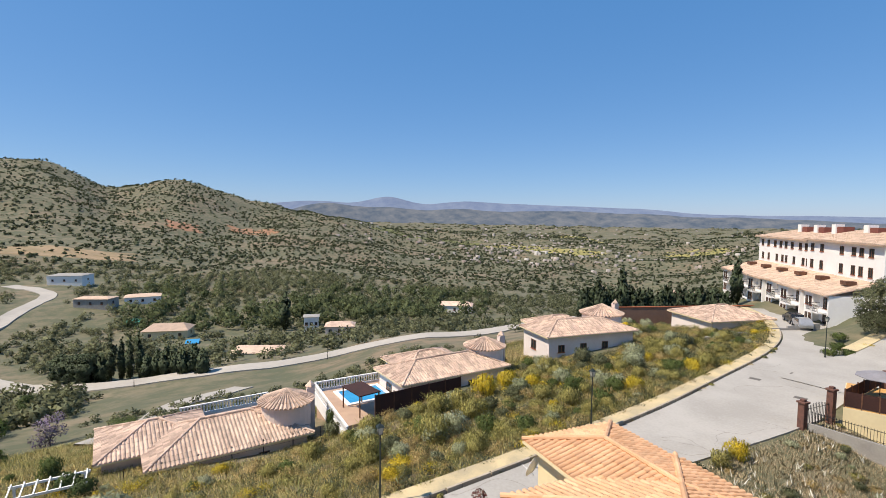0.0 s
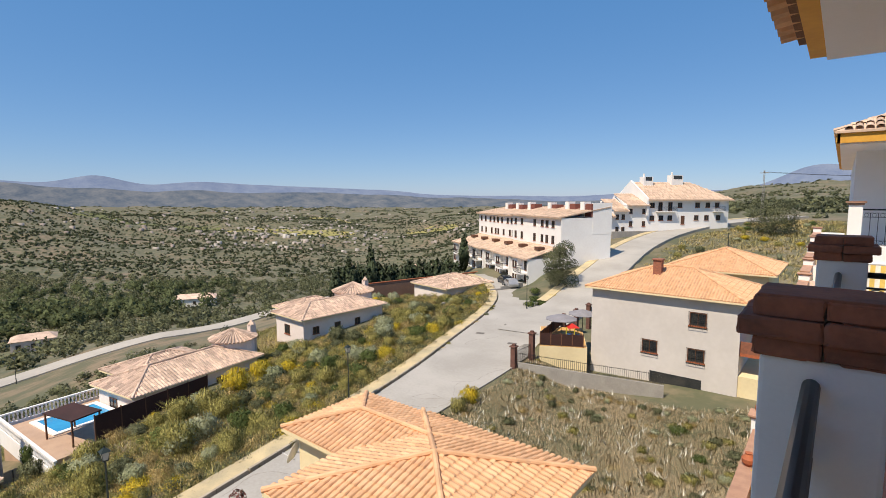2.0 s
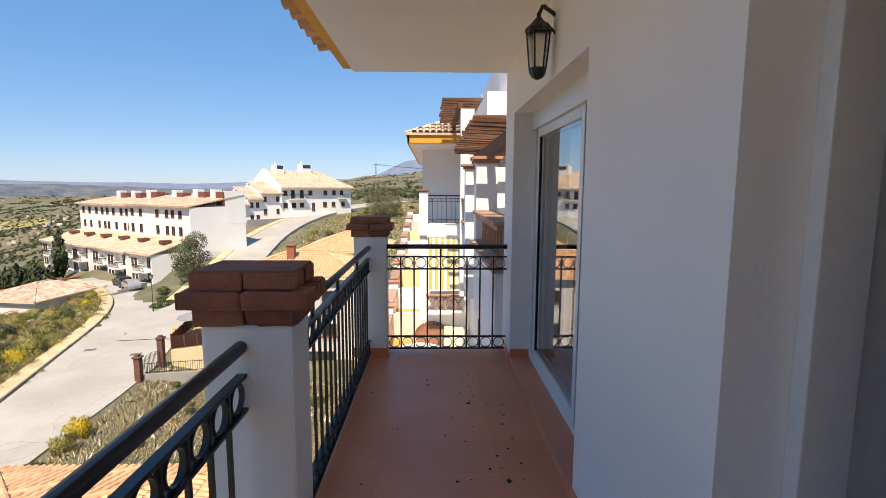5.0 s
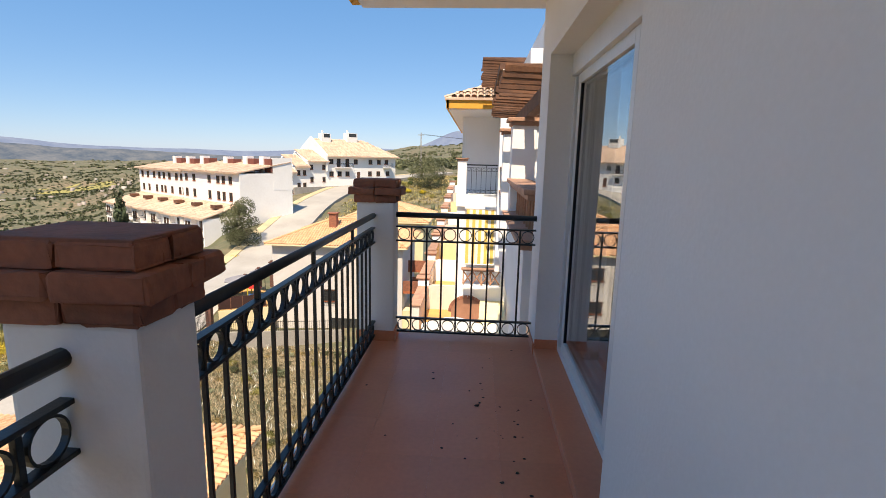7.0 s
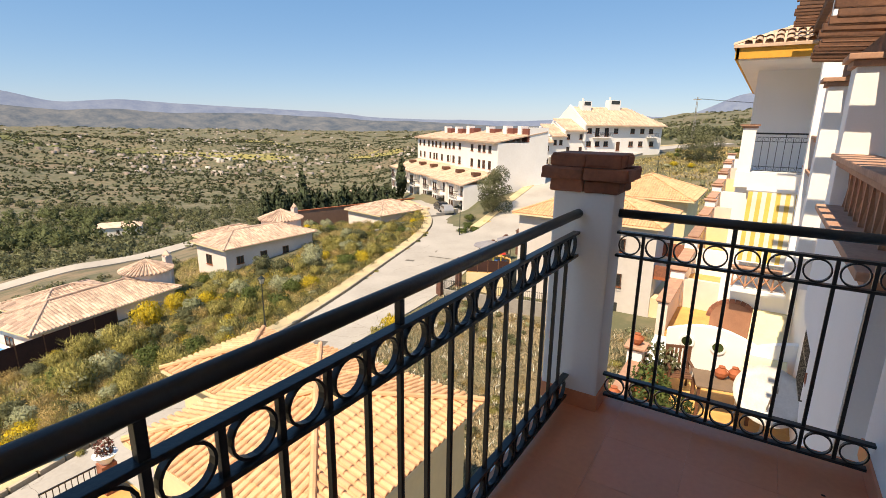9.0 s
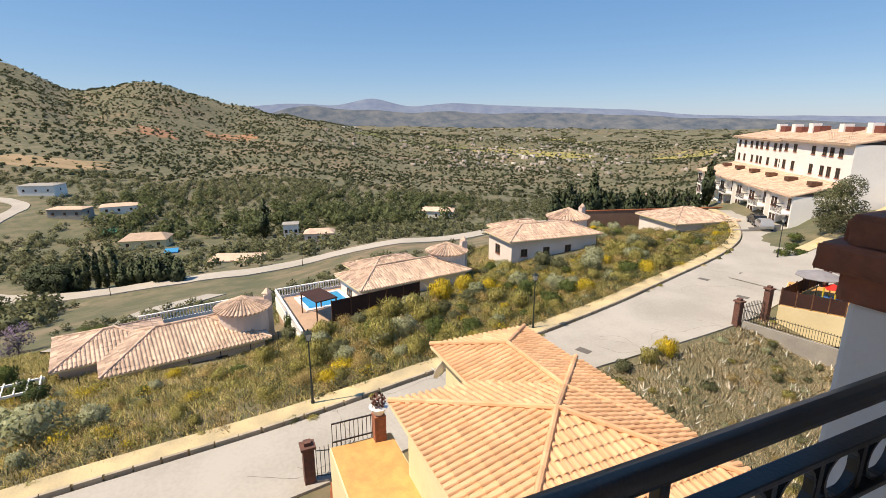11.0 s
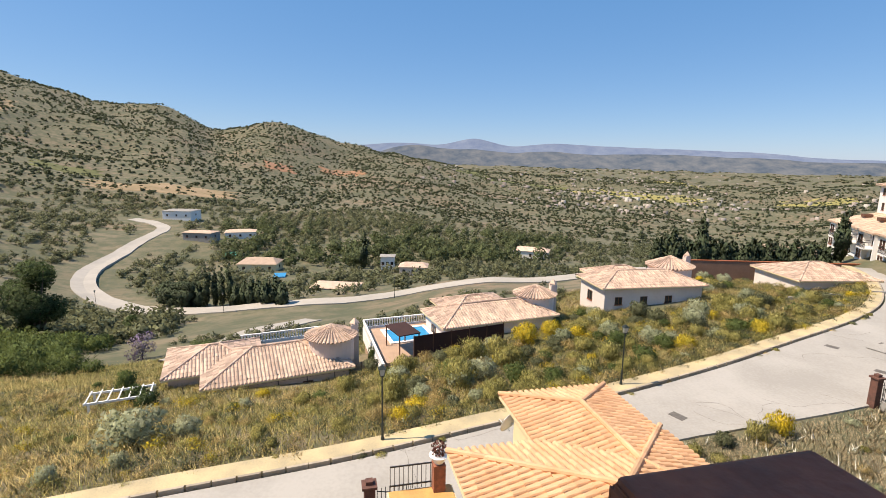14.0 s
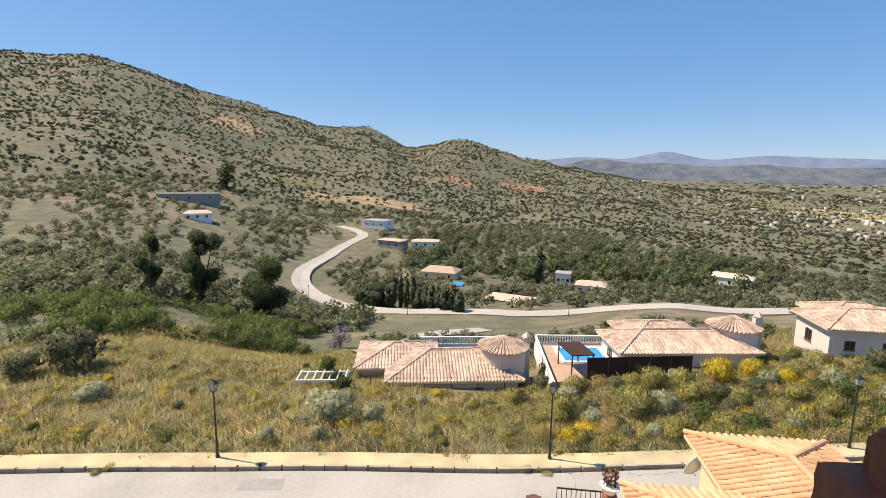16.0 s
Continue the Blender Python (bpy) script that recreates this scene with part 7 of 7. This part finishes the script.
# far white villages, too small to count
g = np.random.default_rng(77)
V, F = [], []
for i in range(520):
    a = math.radians(g.choice([g.normal(56, 5), g.normal(61, 6), g.normal(48, 7), g.uniform(25, 80)]))
    d = float(g.choice([g.uniform(700, 1200), g.uniform(900, 1700), g.uniform(1500, 3300)]))
    x, y = -math.sin(a) * d, math.cos(a) * d
    z = ground_z(x, y)
    w, l, h, t = g.uniform(4, 9) * (0.5 + d / 2600), g.uniform(3, 6) * (0.5 + d / 2600), g.uniform(2.5, 4.2), g.uniform(0, 3.14)
    c, s = math.cos(t), math.sin(t)
    b = len(V)
    for zz in (z - 3, z + h):
        for px, py in ((-w, -l), (w, -l), (w, l), (-w, l)):
            V.append((x + (px * c - py * s) / 2, y + (px * s + py * c) / 2, zz))
    F += [(b, b + 1, b + 5, b + 4), (b + 1, b + 2, b + 6, b + 5), (b + 2, b + 3, b + 7, b + 6), (b + 3, b, b + 4, b + 7), (b + 4, b + 5, b + 6, b + 7)]
tagged(tri_ob("far_village", V, F, mat("far_whitewash", (0.46, 0.43, 0.39), (0.26, 0.20, 0.17), 0.01, 0.9, rnd=0.3)), "scattered white houses of far villages", "village", kind="stuff")


def field(cx, cy, w, d, turn, material, label):
    """A draped patch of ploughed or green land."""
    n = 14
    vs = []
    c, s = math.cos(radians(turn)), math.sin(radians(turn))
    for i in range(n + 1):
        for j in range(n + 1):
            px, py = w * (i / n - 0.5) * (1 + 0.12 * math.sin(j)), d * (j / n - 0.5) * (1 + 0.15 * math.sin(i * 1.3))
            x, y = cx + px * c - py * s, cy + px * s + py * c
            edge = i in (0, n) or j in (0, n)
            vs.append((x, y, ground_z(x, y) + (-0.6 if edge else 0.5)))
    fs = [(i * (n + 1) + j, (i + 1) * (n + 1) + j, (i + 1) * (n + 1) + j + 1, i * (n + 1) + j + 1) for i in range(n) for j in range(n)]
    tagged(mesh_ob("field", vs, fs, material), label, "field", kind="structure")


SOIL = mat("ploughed_soil", (0.36, 0.19, 0.10), (0.28, 0.15, 0.09), 0.05, 0.95)
TAN = mat("bare_soil", (0.36, 0.25, 0.15), (0.25, 0.19, 0.10), 0.05, 0.95)
MEADOW = mat("green_meadow", (0.16, 0.17, 0.055), (0.12, 0.12, 0.045), 0.05, 0.95)
YELLOWF = mat("yellow_field", (0.34, 0.29, 0.10), (0.25, 0.23, 0.08), 0.01, 0.95)
field(-818, 25, 55, 70, 20, SOIL, "orange ploughed field on the spur")
field(-731, -63, 60, 40, 10, SOIL, "reddish bare field on the hill")
field(-451, -129, 40, 110, 10, TAN, "tan bare field across the slope")
field(-490, -214, 40, 50, 20, MEADOW, "green terrace on the far slope")
field(-740, -415, 90, 70, 20, TAN, "bare terraced plot on the hill")
field(-700, 840, 130, 100, 40, YELLOWF, "yellow-green crop field in the valley")
field(-900, 620, 240, 120, 40, YELLOWF, "pale crop field in the valley")
field(-1100, 420, 260, 130, 70, MEADOW, "green field in the valley")
field(-1300, 900, 300, 150, 50, YELLOWF, "pale far field in the valley")

# ---- pylon and cables up the hill ----
py = thing("utility_pole", (-15.5, 140, ground_z(-15.5, 140)), "tall lattice utility pole on the hillside", "utility pole")
bm = bmesh.new()
for k in range(12):
    for a in range(4):
        p0 = Matrix.Rotation(math.pi / 2 * a, 3, "Z") @ Vector((0.32 - 0.018 * k, 0.32 - 0.018 * k, k * 1.05))
        p1 = Matrix.Rotation(math.pi / 2 * a, 3, "Z") @ Vector((0.302 - 0.018 * k, 0.302 - 0.018 * k, (k + 1) * 1.05))
        p2 = Matrix.Rotation(math.pi / 2 * (a + 1), 3, "Z") @ Vector((0.302 - 0.018 * k, 0.302 - 0.018 * k, (k + 1) * 1.05))
        add_tube(bm, p0, p1, 0.04, 4)
        add_tube(bm, p0, p2, 0.025, 4)
part("lattice", bm, GREY_CONC, py)
part("crossarm", box(-0.9, 0.9, -0.06, 0.06, 11.9, 12.05), GREY_CONC, py)
for k, dx in enumerate((-0.8, 0, 0.8)):
    bm = bmesh.new()
    prev = Vector((dx, 0, 12.2))
    for i in range(1, 13):
        t = i / 12
        q = Vector((dx + 75 * t, 8 * t, 12.2 + 2 * t - 10 * t * (1 - t)))
        add_tube(bm, prev, q, 0.02, 4)
        prev = q
    part("cable", bm, IRON, py)

# ---- entrance of the orange-roofed house ----
en = thing("entrance_terrace", (-14.45, 5.95, SZ), "raised entrance terrace with brick piers and iron rail", "terrace")
part("base", box(-0.5, 3.6, -0.6, 1.6, -0.4, 3.55), CREAM, en)
part("paving", box(-0.45, 3.55, -0.55, 1.55, 3.55, 3.6), PATIO_FLOOR, en)
for k in range(6):
    part("step", box(-2.3 + 0.3 * k, -2.0 + 0.3 * k, -0.4, 1.0, -0.3, 0.5 + 0.5 * k), RED_CLAY, en)
part("pier", box(-0.5, -0.1, 0.9, 1.3, 3.6, 4.55), BRICK, en)
for z in (3.75, 4.45):
    part("rail", box(-0.5, -0.46, -0.5, 0.9, z, z + 0.04), IRON, en)
for i in range(10):
    part("baluster", box(-0.49, -0.47, -0.5 + i * 0.15, -0.48 + i * 0.15, 3.6, 4.45), IRON, en)
fp = thing("flower_pot", (-14.75, 7.05, SZ + 4.55), "white urn with dark red flowers on the pier", "flower pot")
part("urn", lathe([(0.14, 0), (0.2, 0.1), (0.3, 0.28), (0.33, 0.3), (0.26, 0.31)], 14), PLASTER, fp)
v, f = leaf_cloud(240, [(0, 0, 0.5, 0.26)], 0.05, 5)
tri_ob("flowers", v, f, mat("dark_red_flowers", (0.18, 0.02, 0.03), (0.05, 0.06, 0.02), 20, 0.8, rnd=0.4), fp)
picket_fence((-18.0, 5.3, SZ), (-17.4, 7.4, SZ), 1.4, 0.1, "black iron fan gate by the street", True)
brick_pier(-18.1, 5.0, SZ, 1.6)
ds = thing("satellite_dish", (-15.6, 10.3, -8.0), "small white satellite dish on the house wall", "satellite dish")
q = part("reflector", lathe([(0.02, 0.0), (0.25, 0.03), (0.45, 0.12), (0.46, 0.135), (0.25, 0.045), (0.02, 0.015)], 20), PLASTER, ds, smooth=True)
q.matrix_basis = pose(-0.35, -0.25, 0, 70, 0, -60)
part("bracket", tube((-0.35, -0.25, 0), (0.2, 0.45, -0.1), 0.025), PVC, ds)
part("arm", tube((-0.35, -0.3, -0.3), (-0.75, -0.6, 0.0), 0.015), PVC, ds)

# ---- flowers and pots on the patio ----
for k, (a, b, r, m_) in enumerate(((-1.2, 12.4, 0.42, LEAF_GREEN), (-1.0, 11.6, 0.36, LEAF_GREEN), (-1.3, 11.0, 0.3, LEAF_YELLOW), (-0.5, 12.3, 0.22, LEAF_DARK), (-1.2, 13.7, 0.4, LEAF_OLIVE))):
    p = thing("potted_plant", (a, b, PZ), "leafy plant in a clay pot on the patio", "potted plant", "patio plants")
    part("pot", lathe([(r * 0.45, 0), (r * 0.7, r * 0.8), (r * 0.78, r * 0.85), (r * 0.65, r * 0.86)], 14), RED_CLAY if k != 3 else PLASTER, p)
    v, f = leaf_cloud(420, [(0, 0, r * 1.5, r), (r * 0.5, 0, r * 1.3, r * 0.6)], r * 0.16, k)
    tri_ob("leaves", v, f, m_, p)
for k, (a, b, z) in enumerate(((-1.69, 13.37, PZ + 1.0), (-1.66, 11.2, PZ + 0.65), (0.1, 13.2, PZ + 0.74), (0.35, 13.3, PZ + 0.74))):
    p = thing("clay_jug", (a, b, z), "small red clay jug with handle", "jug", "clay jugs")
    part("body", lathe([(0.06, 0), (0.12, 0.08), (0.13, 0.16), (0.06, 0.25), (0.07, 0.28)], 14), RED_CLAY, p)
    bm = bmesh.new()
    add_tube(bm, (0.06, 0, 0.25), (0.15, 0, 0.2), 0.012, 5)
    add_tube(bm, (0.15, 0, 0.2), (0.125, 0, 0.1), 0.012, 5)
    part("handle", bm, RED_CLAY, p)

# ---- marks on the street ----
g = random.Random(8)
TAR = mat("dark_crack", (0.2, 0.185, 0.165), None, 3, 0.95)
for k in range(9):
    x, y = g.uniform(-33, -18), g.uniform(-5, 52)
    if x < float(kerb_x(y)) + 1 or x > float(kerb_x(y) + road_width(y)) - 1:
        x = float(kerb_x(y)) + g.uniform(0.15, 0.85) * float(road_width(y))
    a = g.uniform(0, 6.28)
    vs, fs = [], []
    for i in range(26):
        a += g.uniform(-0.5, 0.5)
        w = g.uniform(0.005, 0.016)
        vs += [(x - math.sin(a) * w, y + math.cos(a) * w, SZ + 0.006), (x + math.sin(a) * w, y - math.cos(a) * w, SZ + 0.006)]
        x, y = x + math.cos(a) * 0.3, y + math.sin(a) * 0.3
        if i:
            b = 2 * i
            fs.append((b - 2, b - 1, b + 1, b))
        if not 0.4 < x - float(kerb_x(y)) < float(road_width(y)) - 0.4:
            a += 2.5
    tagged(mesh_ob("road_crack", vs, fs, TAR), "dark crack in the road surface", "crack", kind="structure")
for x, y in ((-23.0, 23.1), (-30.2, 43.0), (-25.5, 41.8), (-29.7, 48.0)):
    c = tagged(part("manhole_cover", box(-0.45, 0.45, -0.3, 0.3, 0, 0.012, 0.003), mat("rusty_cover_%d" % int(-x), (0.17, 0.15, 0.13), (0.10, 0.09, 0.08), 4, 0.8)), "grey iron cover in the street", "manhole cover", "street covers")
    c.matrix_basis = pose(x, y, SZ + 0.002, 0, 0, 20)
pa = tagged(part("patch", box(-1.0, 1.0, -0.4, 0.4, 0, 0.008), mat("fresh_patch", (0.35, 0.33, 0.30), None, 2, 0.95)), "rectangular repair patch in the street", "patch", kind="structure")
pa.matrix_basis = pose(-19.8, -7.3, SZ + 0.001, 0, 0, 100)
